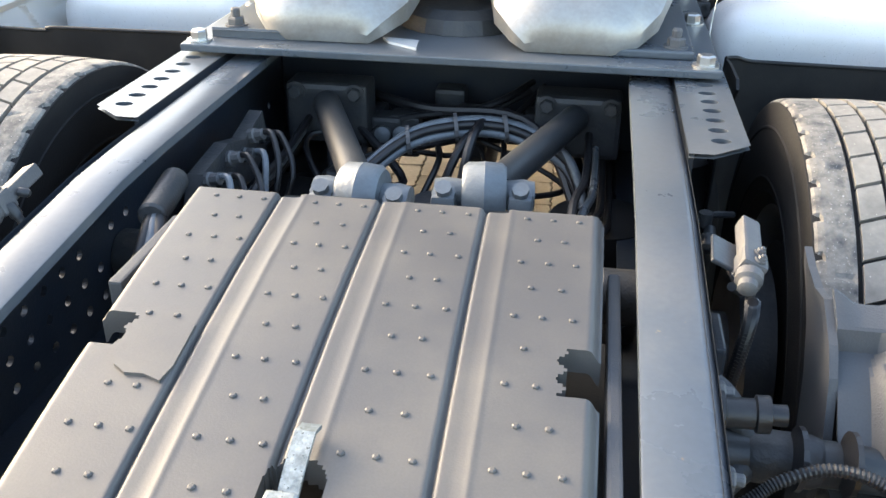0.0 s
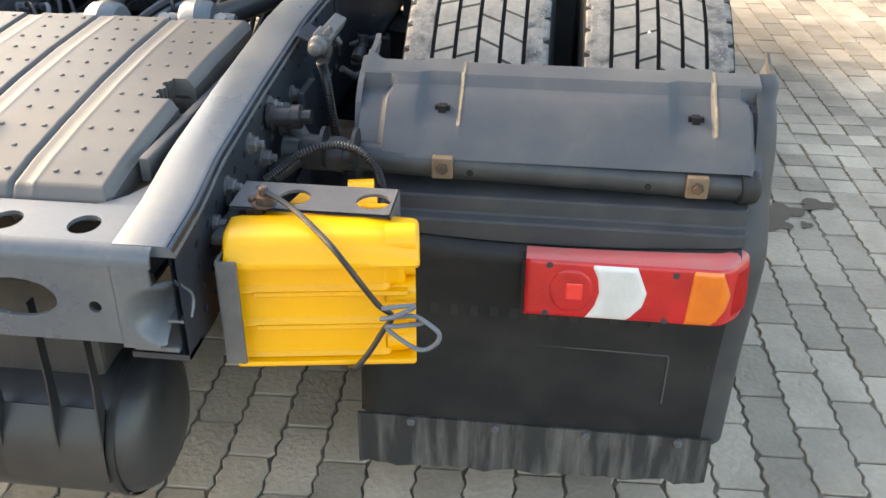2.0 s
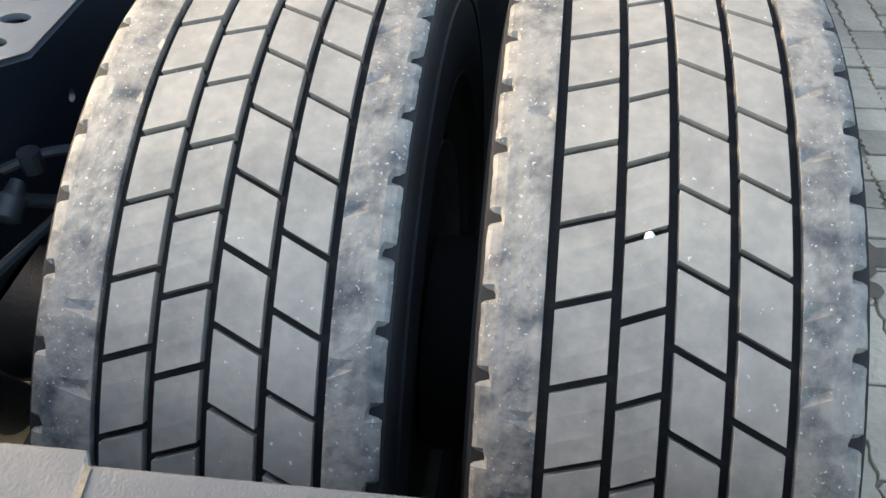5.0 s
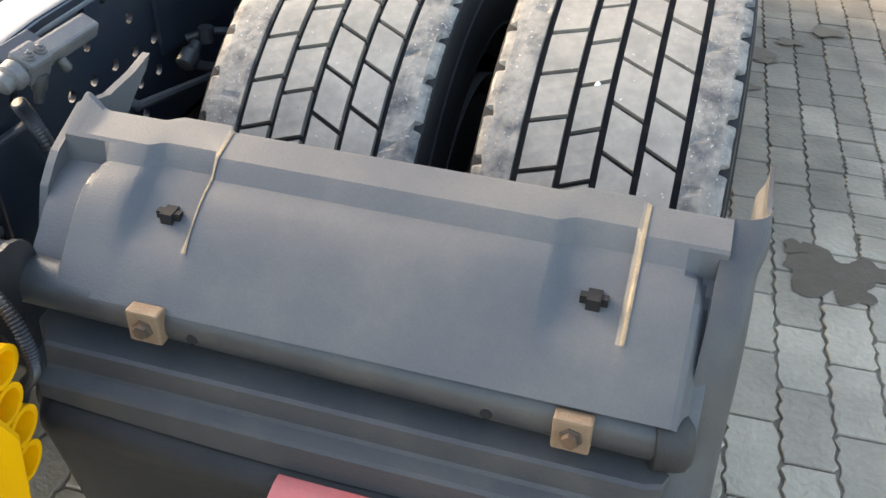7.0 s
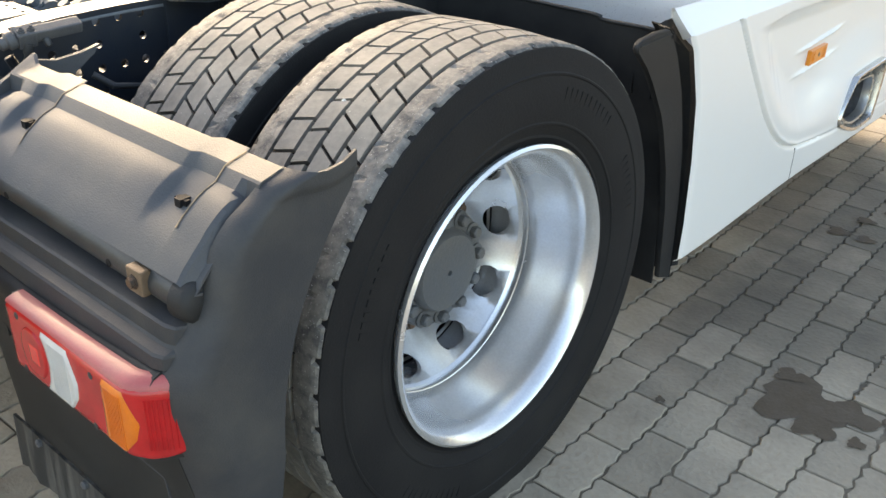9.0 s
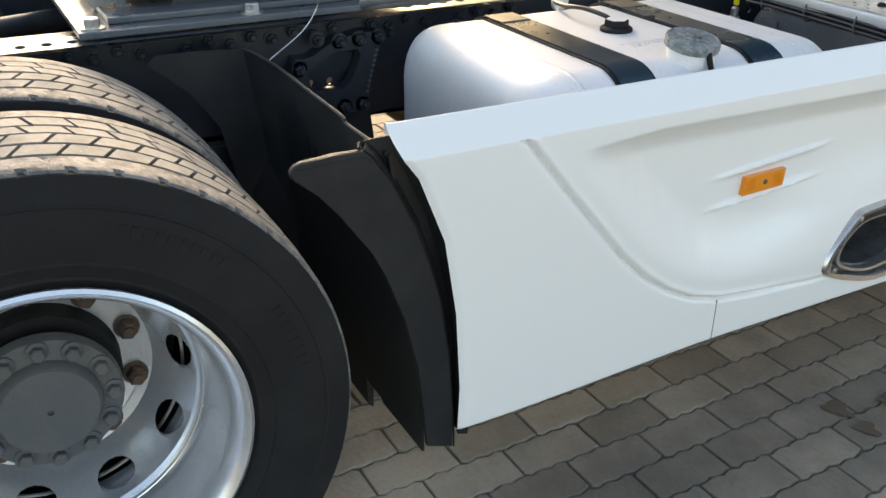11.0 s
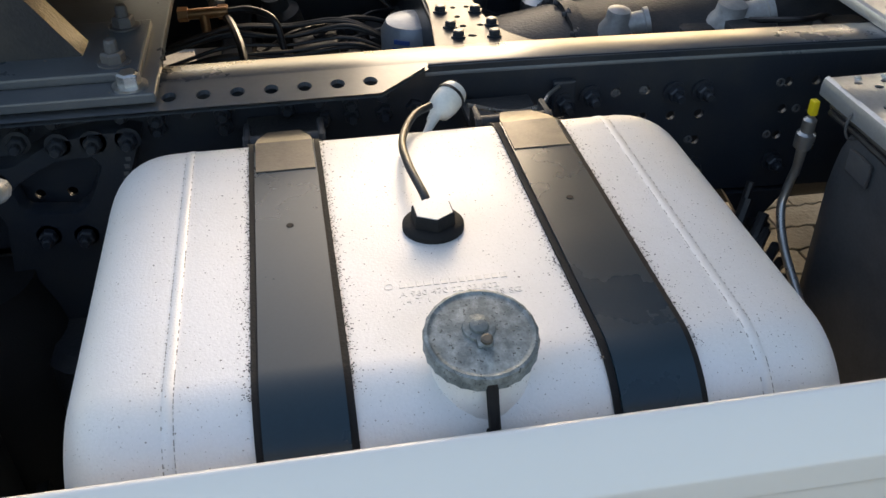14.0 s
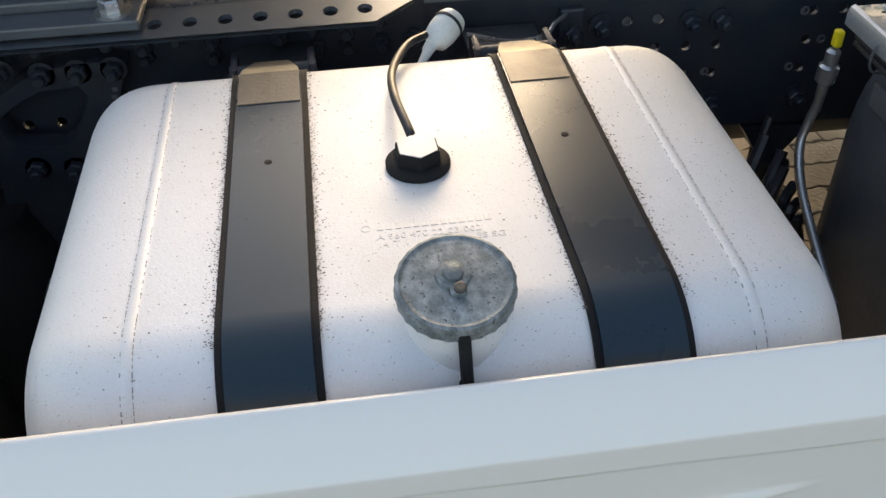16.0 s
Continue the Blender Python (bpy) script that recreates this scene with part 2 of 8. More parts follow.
def part(name, bm, material, parent, label="", smooth=None):
    """Links a bmesh, given in world places, as one mesh under a thing or a part."""
    bmesh.ops.recalc_face_normals(bm, faces=bm.faces[:])
    me = bpy.data.meshes.new(name)
    bm.to_mesh(me)
    bm.free()
    me.materials.append(material)
    if smooth:
        me.shade_smooth()
        me.set_sharp_from_angle(angle=radians(smooth))
    ob = new(name, me)
    if parent is not None:
        ob.parent = parent
        base, up = Vector((0, 0, 0)), parent
        while up is not None:
            base += up.location
            up = up.parent
        ob.location = -base
    if label:
        ob["label"] = label
    return ob


def bm_new():
    return bmesh.new()


def box(bm, x0, x1, y0, y1, z0, z1, bevel=0.0, m=None):
    g = bmesh.ops.create_cube(bm, size=1.0)["verts"]
    for v in g:
        v.co = Vector(((x0 + x1) / 2 + v.co.x * (x1 - x0), (y0 + y1) / 2 + v.co.y * (y1 - y0), (z0 + z1) / 2 + v.co.z * (z1 - z0)))
    if bevel:
        es = list({e for v in g for e in v.link_edges})
        g = [v for f in bmesh.ops.bevel(bm, geom=es, offset=bevel, segments=2, affect="EDGES", profile=0.6)["faces"] for v in f.verts]
        g = list({v for v in g})
    if m is not None:
        seen = set(g)
        stack = list(g)
        while stack:
            v = stack.pop()
            for e in v.link_edges:
                o = e.other_vert(v)
                if o not in seen:
                    seen.add(o)
                    stack.append(o)
        bmesh.ops.transform(bm, matrix=m, verts=list(seen))
    return bm


def ring(bm, c, ax, r, seg, twist=0.0):
    ax = Vector(ax).normalized()
    a = ax.orthogonal().normalized()
    b = ax.cross(a)
    return [bm.verts.new(Vector(c) + r * (math.cos(t) * a + math.sin(t) * b)) for t in (twist + 2 * math.pi * k / seg for k in range(seg))]


def bridge(bm, r0, r1, closed=True):
    n = len(r0)
    for k in range(n if closed else n - 1):
        j = (k + 1) % n
        bm.faces.new((r0[k], r0[j], r1[j], r1[k]))


def lathe(bm, origin, ax, profile, seg=32, caps=True, twist=0.0):
    """profile: (radius, distance along the axis) from one end to the other."""
    ax = Vector(ax).normalized()
    rows = [ring(bm, Vector(origin) + ax * d, ax, max(r, 1e-4), seg, twist) for r, d in profile]
    for r0, r1 in zip(rows, rows[1:]):
        bridge(bm, r0, r1)
    if caps:
        bm.faces.new(rows[0][::-1])
        bm.faces.new(rows[-1])
    return bm


def cyl(bm, p0, p1, r, seg=16, bevel=0.0, twist=0.0):
    p0, p1 = Vector(p0), Vector(p1)
    h = (p1 - p0).length
    b = min(bevel, r * 0.6, h * 0.3)
    prof = [(r - b, 0), (r, b), (r, h - b), (r - b, h)] if b else [(r, 0), (r, h)]
    return lathe(bm, p0, p1 - p0, prof, seg, True, twist)


def spline(pts, n=8):
    """Points of a smooth curve through pts."""
    p = [Vector(q) for q in pts]
    p = [2 * p[0] - p[1]] + p + [2 * p[-1] - p[-2]]
    out = []
    for i in range(1, len(p) - 2):
        for k in range(n):
            t = k / n
            a, b, c, d = p[i - 1], p[i], p[i + 1], p[i + 2]
            out.append(0.5 * (2 * b + (c - a) * t + (2 * a - 5 * b + 4 * c - d) * t * t + (3 * b - a - 3 * c + d) * t**3))
    return out + [p[-2]]


def tube(bm, pts, r, seg=8, n=8, ribs=0.0):
    p = spline(pts, n) if n > 1 else [Vector(q) for q in pts]
    rows, a = [], None
    for i, q in enumerate(p):
        d = (p[min(i + 1, len(p) - 1)] - p[max(i - 1, 0)]).normalized()
        a = d.orthogonal().normalized() if a is None else (a - d * a.dot(d)).normalized()
        b = d.cross(a)
        rr = r + (ribs if i % 2 else -ribs)
        rows.append([bm.verts.new(q + rr * (math.cos(t) * a + math.sin(t) * b)) for t in (2 * math.pi * k / seg for k in range(seg))])
    for r0, r1 in zip(rows, rows[1:]):
        bridge(bm, r0, r1)
    bm.faces.new(rows[0][::-1])
    bm.faces.new(rows[-1])
    return bm


def prism(bm, outline, axis, a, b):
    """A closed outline, drawn in the plane across the axis, pushed from a to b along it."""
    def put(u, v, w):
        return {"x": (w, u, v), "y": (u, w, v), "z": (u, v, w)}[axis]
    lo = [bm.verts.new(put(u, v, a)) for u, v in outline]
    hi = [bm.verts.new(put(u, v, b)) for u, v in outline]
    bridge(bm, lo, hi)
    bm.faces.new(lo[::-1])
    bm.faces.new(hi)
    return bm


def sheet(bm, profile, x0, x1, thick, cuts=1, axis="x"):
    """An open profile of (y, z) swept from x0 to x1, with a thickness inward."""
    p = [Vector((0, *q)) for q in profile]
    off = []
    for i, q in enumerate(p):
        d = (p[min(i + 1, len(p) - 1)] - p[max(i - 1, 0)]).normalized()
        nrm = Vector((0, -d.z, d.y))
        off.append(q + nrm * thick)
    loop = p + off[::-1]
    rows = []
    for k in range(cuts + 1):
        x = x0 + (x1 - x0) * k / cuts
        rows.append([bm.verts.new((x, q.y, q.z)) for q in loop])
    for r0, r1 in zip(rows, rows[1:]):
        bridge(bm, r0, r1)
    n = len(p)
    for row in (rows[0], rows[-1]):
        for i in range(n - 1):
            bm.faces.new((row[i], row[i + 1], row[2 * n - 2 - i], row[2 * n - 1 - i]))
    return bm


def holed(bm, place, us, vs, hole, thick):
    """A perforated plate: cells between us and vs; hole(i, j) gives (ru, rv) in cell fractions, or None. place(u, v, w) puts a point; w is depth."""
    for i in range(len(us) - 1):
        for j in range(len(vs) - 1):
            u0, u1, v0, v1 = us[i], us[i + 1], vs[j], vs[j + 1]
            q = hole(i, j)
            corner = [(u0, v0), ((u0 + u1) / 2, v0), (u1, v0), (u1, (v0 + v1) / 2), (u1, v1), ((u0 + u1) / 2, v1), (u0, v1), (u0, (v0 + v1) / 2)]
            outer = []
            for k in range(8):
                outer.append(corner[k])
                a, b = corner[k], corner[(k + 1) % 8]
                outer.append(((a[0] + b[0]) / 2, (a[1] + b[1]) / 2))
            if q is None:
                for w in (0, thick):
                    bm.faces.new([bm.verts.new(place(*c, w)) for c in outer])
                continue
            cu, cv = (u0 + u1) / 2, (v0 + v1) / 2
            rim = []
            for k in range(16):
                t = math.radians(-135 + 22.5 * k)
                rim.append((cu + q[0] * (u1 - u0) * math.cos(t), cv + q[1] * (v1 - v0) * math.sin(t)))
            layers = []
            for w in (0, thick):
                o = [bm.verts.new(place(*c, w)) for c in outer]
                r = [bm.verts.new(place(*c, w)) for c in rim]
                bridge(bm, o, r)
                layers.append(r)
            bridge(bm, layers[0], layers[1])
    bmesh.ops.remove_doubles(bm, verts=bm.verts[:], dist=1e-5)
    return bm


def nut(bm, at, ax, r=0.014, h=0.012, stud=0.012):
    """A hexagon nut on a washer, with the end of its bolt."""
    at, ax = Vector(at), Vector(ax).normalized()
    lathe(bm, at, ax, [(r * 1.35, 0), (r * 1.35, 0.003)], 14)
    lathe(bm, at + ax * 0.003, ax, [(r, 0), (r, h * 0.8), (r * 0.85, h)], 6)
    if stud:
        lathe(bm, at + ax * (0.003 + h), ax, [(r * 0.55, 0), (r * 0.55, stud * 0.8), (r * 0.42, stud)], 10)
    return bm


def mirrored(ob, name=None):
    """The same thing on the other side of the chassis."""
    p = ob.location
    return copy_thing(ob, Matrix.Diagonal((-1, 1, 1, 1)) @ Matrix.Translation(p))


def smooth01(t):
    t = max(0.0, min(1.0, t))
    return t * t * (3 - 2 * t)


def lerp(table, t):
    for (a, p), (b, q) in zip(table, table[1:]):
        if t <= b:
            return p + (q - p) * max(0.0, (t - a) / (b - a))
    return table[-1][1]


def patch(bm, us, vs, place, keep=None, thick=0.0, toward=(0, 1, -0.3)):
    """A surface over the grid us x vs, thickened to the side of toward; keep(u, v) drops cells."""
    made = {}

    def vert(i, j):
        if (i, j) not in made:
            made[i, j] = bm.verts.new(place(us[i], vs[j]))
        return made[i, j]

    faces = []
    for i in range(len(us) - 1):
        for j in range(len(vs) - 1):
            if keep is None or keep((us[i] + us[i + 1]) / 2, (vs[j] + vs[j + 1]) / 2):
                faces.append(bm.faces.new((vert(i, j), vert(i + 1, j), vert(i + 1, j + 1), vert(i, j + 1))))
    if thick:
        bm.normal_update()
        way = Vector(toward)
        sign = 1 if sum(f.normal.dot(way) * f.calc_area() for f in faces) > 0 else -1
        back = {v: bm.verts.new(v.co + v.normal * (sign * thick)) for v in made.values()}
        rim = [(lp.vert, lp.link_loop_next.vert) for f in faces for lp in f.loops if lp.edge.is_boundary]
        for f in faces:
            bm.faces.new([back[v] for v in reversed(f.verts[:])])
        for a, b in rim:
            bm.faces.new((b, a, back[a], back[b]))
    return bm


def steps(a, b, n):
    return [a + (b - a) * k / n for k in range(n + 1)]


# ---- ground ----
bm = bm_new()
R = 400
vs = [bm.verts.new((x, y, -0.0042)) for x, y in ((-R, -R), (R, -R), (R, R), (-R, R))]
bm.faces.new(vs)
ground = tagged(part("ground", bm, JOINT, None), "grey concrete block paving with sandy joints", "paving", kind="structure")

# ---- chassis frame ----
RAIL_IN, RAIL_OUT = 0.368, 0.450
# the bolt holes of the web beside the tank: row by row
WEB_HOLES = {4: (1.706, 1.757, 2.01, 2.06), 3: (1.503, 1.603, 1.654, 1.706, 1.757, 1.807, 1.858, 2.01, 2.06, 2.16, 2.31), 2: (1.807, 1.858, 2.01, 2.06, 2.21), 1: (2.06, 2.26)}


def flare(y):
    """The rails spread towards the cab."""
    return 0.055 * max(0.0, y - 1.42) ** 1.3 + 0.010 * smooth01((-0.88 - y) / 0.18)


def rail_top(y):
    return lerp([(-1.15, 0.845), (-0.68, 0.902), (-0.38, 0.932), (-0.25, 0.936), (3.2, 0.936)], y)


def rail_bottom(y):
    return lerp([(-1.15, 0.668), (-0.4, 0.664), (3.2, 0.658)], y)


frame_thing = thing("chassis_frame", "dark grey painted steel ladder frame of a truck", "truck frame", (0, 0, 0.66))


def rail(side, seed):
    rng = random.Random(seed)
    ys = [-1.136 + 0.0503 * k for k in range(86)]
    rows = [0.0, 0.11, 0.295, 0.48, 0.665, 0.85, 1.0]
    x_out = RAIL_OUT * side

    def place(u, v, w):
        z0, z1 = rail_bottom(u), rail_top(u)
        return (x_out + side * (flare(u) - w), u, z0 + (z1 - z0) * v)

    def hole(i, j):
        y = ys[i]
        if j in (0, 6) or i < 1:
            return None
        chance = 0.86 if y < -0.2 else (0.25 if y < 1.6 else 0.5)
        if 0.1 < y < 1.0 and j > 2:
            return None
        if y > 1.48:
            chance = 1.0 if any(abs(y + 0.025 - h) < 0.02 for h in WEB_HOLES.get(j, ())) else 0.0
        return (0.17, 0.17 * 0.0503 / ((rows[j + 1] - rows[j]) * 0.27)) if rng.random() < chance else None

    bm = holed(bm_new(), place, ys, rows, hole, 0.008)
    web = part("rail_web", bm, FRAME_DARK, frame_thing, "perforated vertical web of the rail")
    for name, f, dz in (("rail_flange", rail_top, -0.016), ("rail_flange", rail_bottom, 0.009)):
        bm = bm_new()
        cols = []
        for y in ys:
            z = f(y)
            xs = ((RAIL_OUT - 0.015, 0), (RAIL_OUT - 0.010, 0.001), (RAIL_OUT - 0.005, 0.0035), (RAIL_OUT - 0.001, 0.0075), (RAIL_OUT + 0.0015, 0.013)) if dz < 0 else ((RAIL_OUT, 0),)
            loop = [(RAIL_IN, z + dz), (RAIL_IN, z - 0.001 if dz < 0 else z), (RAIL_IN + 0.002, z)]
            loop += [(x, z - d if dz < 0 else z) for x, d in xs] + [(RAIL_OUT + (0.0015 if dz < 0 else 0), z + dz)]
            cols.append([bm.verts.new(((x + flare(y)) * side, y, zz)) for x, zz in loop])
        for a, b in zip(cols, cols[1:]):
            bridge(bm, a, b)
        bm.faces.new(cols[0])
        bm.faces.new(cols[-1][::-1])
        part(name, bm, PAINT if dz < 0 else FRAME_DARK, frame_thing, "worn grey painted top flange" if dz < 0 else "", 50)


rail(1, 3)
rail(-1, 5)

# slotted mounting angles on the outside of both rails
ANGLE_Z = 0.945


def mounting_angle(side):
    ob = thing("mounting_angle", "grey steel angle with a row of slots on the rail", "bracket", (0.5 * side, 0.6, ANGLE_Z), "mounting angles")
    ys = [-0.155, -0.117] + [-0.117 + 0.0503 * k for k in range(1, 9)] + [0.6, 0.961] + [0.961 + 0.0503 * k for k in range(1, 8)] + [1.385]
    xs = [0.452, 0.476, 0.536, 0.55]

    def place(u, v, w):
        cut = min(0.06, max(0.0, (-0.105 - u) * 1.2)) + max(0.0, (u - 1.30) * 1.02)
        return (side * min(v, 0.55 - cut), u, ANGLE_Z - w)

    def hole(i, j):
        return (0.22, 0.27) if j == 1 and (1 <= i <= 8 or 11 <= i <= 17) else None

    bm = holed(bm_new(), place, ys, xs, hole, 0.007)
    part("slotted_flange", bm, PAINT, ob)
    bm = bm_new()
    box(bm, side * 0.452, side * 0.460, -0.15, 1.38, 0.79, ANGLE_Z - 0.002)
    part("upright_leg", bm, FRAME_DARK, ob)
    for k in range(27):
        y = 0.0 + 0.0503 * k
        if k in (8, 17, 22):
            continue
        b = bm_new()
        nut(b, (side * 0.460, y, 0.905 - 0.012 * (k % 2)), (side, 0, 0), 0.014, 0.014, 0.012)
        part("bolt", b, FRAME_DARK, ob)
    return ob


mounting_angle(1)
mounting_angle(-1)

# rear crossmember with its round and oval openings
cross = thing("rear_crossmember", "pressed grey steel crossmember with round holes", "crossmember", (0, -1.09, 0.8))
xs = [-0.372, -0.285, -0.213, -0.151, -0.098, -0.041, 0.0145, 0.0755, 0.126, 0.183, 0.241, 0.293, 0.351, 0.372]
vs_top = [0.0, 0.025, 0.082, 0.092]


def top_place(u, v, w):
    return (u, -1.02 - v, 0.858 - v * 0.06 - w)


def top_hole(i, j):
    if j != 1:
        return None
    return {1: (0.30, 0.40), 3: (0.40, 0.42), 4: (0.13, 0.13), 6: (0.38, 0.40), 7: (0.12, 0.12), 9: (0.38, 0.42), 11: (0.38, 0.42)}.get(i)


bm = holed(bm_new(), top_place, xs, vs_top, top_hole, 0.006)
part("top_flange", bm, PAINT, cross)


def face_place(u, v, w):
    return (u, -1.133 + w, v)


bm = bm_new()
small, big = [0.828, 0.82, 0.786, 0.754, 0.72, 0.708], [0.828, 0.81, 0.733, 0.708]
for x0, x1, rows_z, sizes in (
    (-0.372, -0.29, big, {}), (-0.29, -0.254, [0.828, 0.78, 0.748, 0.708], {1: (0.25, 0.28)}), (-0.254, -0.236, big, {}),
    (-0.236, -0.089, big, {1: (0.40, 0.39)}), (-0.089, -0.052, big, {}), (-0.052, 0.012, small, {1: (0.125, 0.235), 3: (0.125, 0.235)}),
    (0.012, 0.066, [0.828, 0.79, 0.75, 0.708], {1: (0.22, 0.30)}), (0.066, 0.126, small, {1: (0.133, 0.235), 3: (0.133, 0.235)}),
    (0.126, 0.165, big, {}), (0.165, 0.312, big, {1: (0.40, 0.39)}), (0.312, 0.33, big, {}), (0.33, 0.366, [0.828, 0.78, 0.748, 0.708], {1: (0.25, 0.28)}), (0.366, 0.378, big, {})):
    holed(bm, face_place, [x0, x1], rows_z, lambda i, j, sizes=sizes: sizes.get(j), 0.006)
part("face_plate", bm, PAINT, cross)
bm = bm_new()
sheet(bm, [(-1.110, 0.8525), (-1.116, 0.8520), (-1.1225, 0.8490), (-1.128, 0.8440), (-1.1315, 0.8370), (-1.133, 0.8270)], -0.432, 0.432, 0.005, 1)
part("rolled_edge", bm, PAINT, cross, "", 60)
for side in (1, -1):
    bm = bm_new()
    prism(bm, [(side * 0.372, -1.03), (side * 0.29, -1.03), (side * 0.32, -1.012), (side * 0.345, -0.985), (side * 0.36, -0.95), (side * 0.372, -0.91)][::side], "z", 0.848, 0.856)
    part("gusset", bm, PAINT, cross, "pale scuffed corner gusset")
    # the face plate ends in a round scoop that dips to the rail's web
    bm = bm_new()

    def scoop(u, v):
        d = math.hypot(u - 0.436, v - 0.754)
        dip = 0.062 * smooth01((0.049 - d) / 0.052) + 0.02 * smooth01((u - 0.432) / 0.02)
        return (side * u, -1.133 + dip, v)

    patch(bm, steps(0.3775, 0.459, 30), steps(0.702, 0.828, 40), scoop, lambda u, v: (u < 0.429 or math.hypot(u - 0.436, v - 0.754) < 0.045) and not (u > 0.436 and v < 0.735), 0.005)
    part("scoop", bm, PAINT, cross, "round scoop at the end of the plate", 50)
    bm = bm_new()
    patch(bm, steps(0.372, 0.425, 4), steps(-1.112, -1.02, 6), lambda u, v: (side * u, v, 0.858 + (v + 1.02) * 0.06), None, 0.005)
    part("flange_end", bm, PAINT, cross)
    bm = bm_new()
    box(bm, min(side * 0.436, side * 0.459), max(side * 0.436, side * 0.459), -1.085, -1.079, 0.690, 0.738, 0.001)
    box(bm, min(side * 0.436, side * 0.459), max(side * 0.436, side * 0.459), -1.115, -1.079, 0.7345, 0.739, 0.001)
    part("notch", bm, PAINT, cross)
    bm = bm_new()
    box(bm, min(side * 0.385, side * 0.4495), max(side * 0.385, side * 0.4495), -1.122, -0.95, 0.690, 0.698, 0.003)
    part("lower_lip", bm, PAINT, cross)

cross.location.y -= 0.02
cross.location.z -= 0.006

# bolts and bracket ends near the rail ends
for side in (1, -1):
    for k, (y, z) in enumerate(((-0.52, 0.83), (-0.60, 0.80), (-0.56, 0.74), (-0.72, 0.79), (-0.78, 0.84), (-0.98, 0.80), (-0.99, 0.74), (-0.9, 0.82), (-0.93, 0.77), (-0.66, 0.86))):
        b = bm_new()
        nut(b, (side * RAIL_OUT, y, z), (side, 0, 0), 0.013, 0.012, 0.010)
        part("bolt", b, GREYMET, frame_thing)

# web bolts beside the tank
for y, z in ((0.955, 0.876), (1.056, 0.869), (1.212, 0.868), (1.259, 0.869), (1.311, 0.869), (1.361, 0.873), (1.617, 0.854), (1.660, 0.866), (1.806, 0.864), (1.856, 0.864), (1.858, 0.716), (2.008, 0.716)):
    b = bm_new()
    at = Vector((RAIL_OUT + flare(y), y, z))
    lathe(b, at, (1, 0, 0), [(0.0185, 0), (0.0185, 0.003), (0.016, 0.004)], 14)
    nut(b, at + Vector((0.004, 0, 0)), (1, 0, 0), 0.0145, 0.014, 0.016)
    part("bolt", b, FRAME_DARK, frame_thing)
# pale discs added in some holes for the light seen through them
for y, z in ((1.703, 0.867), (1.752, 0.869), (1.799, 0.769), (1.845, 0.769), (1.989, 0.769), (1.994, 0.869), (2.033, 0.817), (1.257, 0.821), (1.305, 0.820), (1.205, 0.818)):
    b = bm_new()
    lathe(b, (RAIL_OUT + flare(y) - 0.001, y, z), (1, 0, 0), [(0.0078, 0), (0.0078, 0.003), (0.0055, 0.0035), (0.004, 0.001)], 12)
    part("hole_plug", b, GREYMET, frame_thing, "pale disc standing for light through a rail hole")

# inner crossmembers that close the view under the plate
for y, z0, z1 in ((0.55, 0.67, 0.9), (1.02, 0.60, 0.74), (1.43, 0.68, 0.918), (1.75, 0.60, 0.74)):
    bm = bm_new()
    box(bm, -RAIL_OUT + 0.009, RAIL_OUT - 0.009, y, y + 0.07, z0, z1, 0.008)
    part("crossmember", bm, FRAME_DARK, frame_thing)

# ---- coupling plate and fifth wheel ----
plate = thing("mounting_plate", "thick grey steel plate bolted across the frame", "steel plate", (0, 0.6, 0.955))
bm = bm_new()
box(bm, -0.538, 0.538, 0.222, 0.972, 0.9525, 0.968, 0.003)
part("plate", bm, PAINT, plate)
for x, y in ((0.508, 0.255), (-0.508, 0.255), (0.508, 0.935), (-0.508, 0.935), (0.508, 0.6), (-0.508, 0.6)):
    b = bm_new()
    lathe(b, (x, y, 0.968), (0, 0, 1), [(0.026, 0), (0.026, 0.004), (0.018, 0.0045)], 18)
    lathe(b, (x, y, 0.972), (0, 0, 1), [(0.0175, 0), (0.0175, 0.016), (0.014, 0.019)], 6)
    part("bolt", b, STEEL, plate, "bright zinc hexagon bolt")

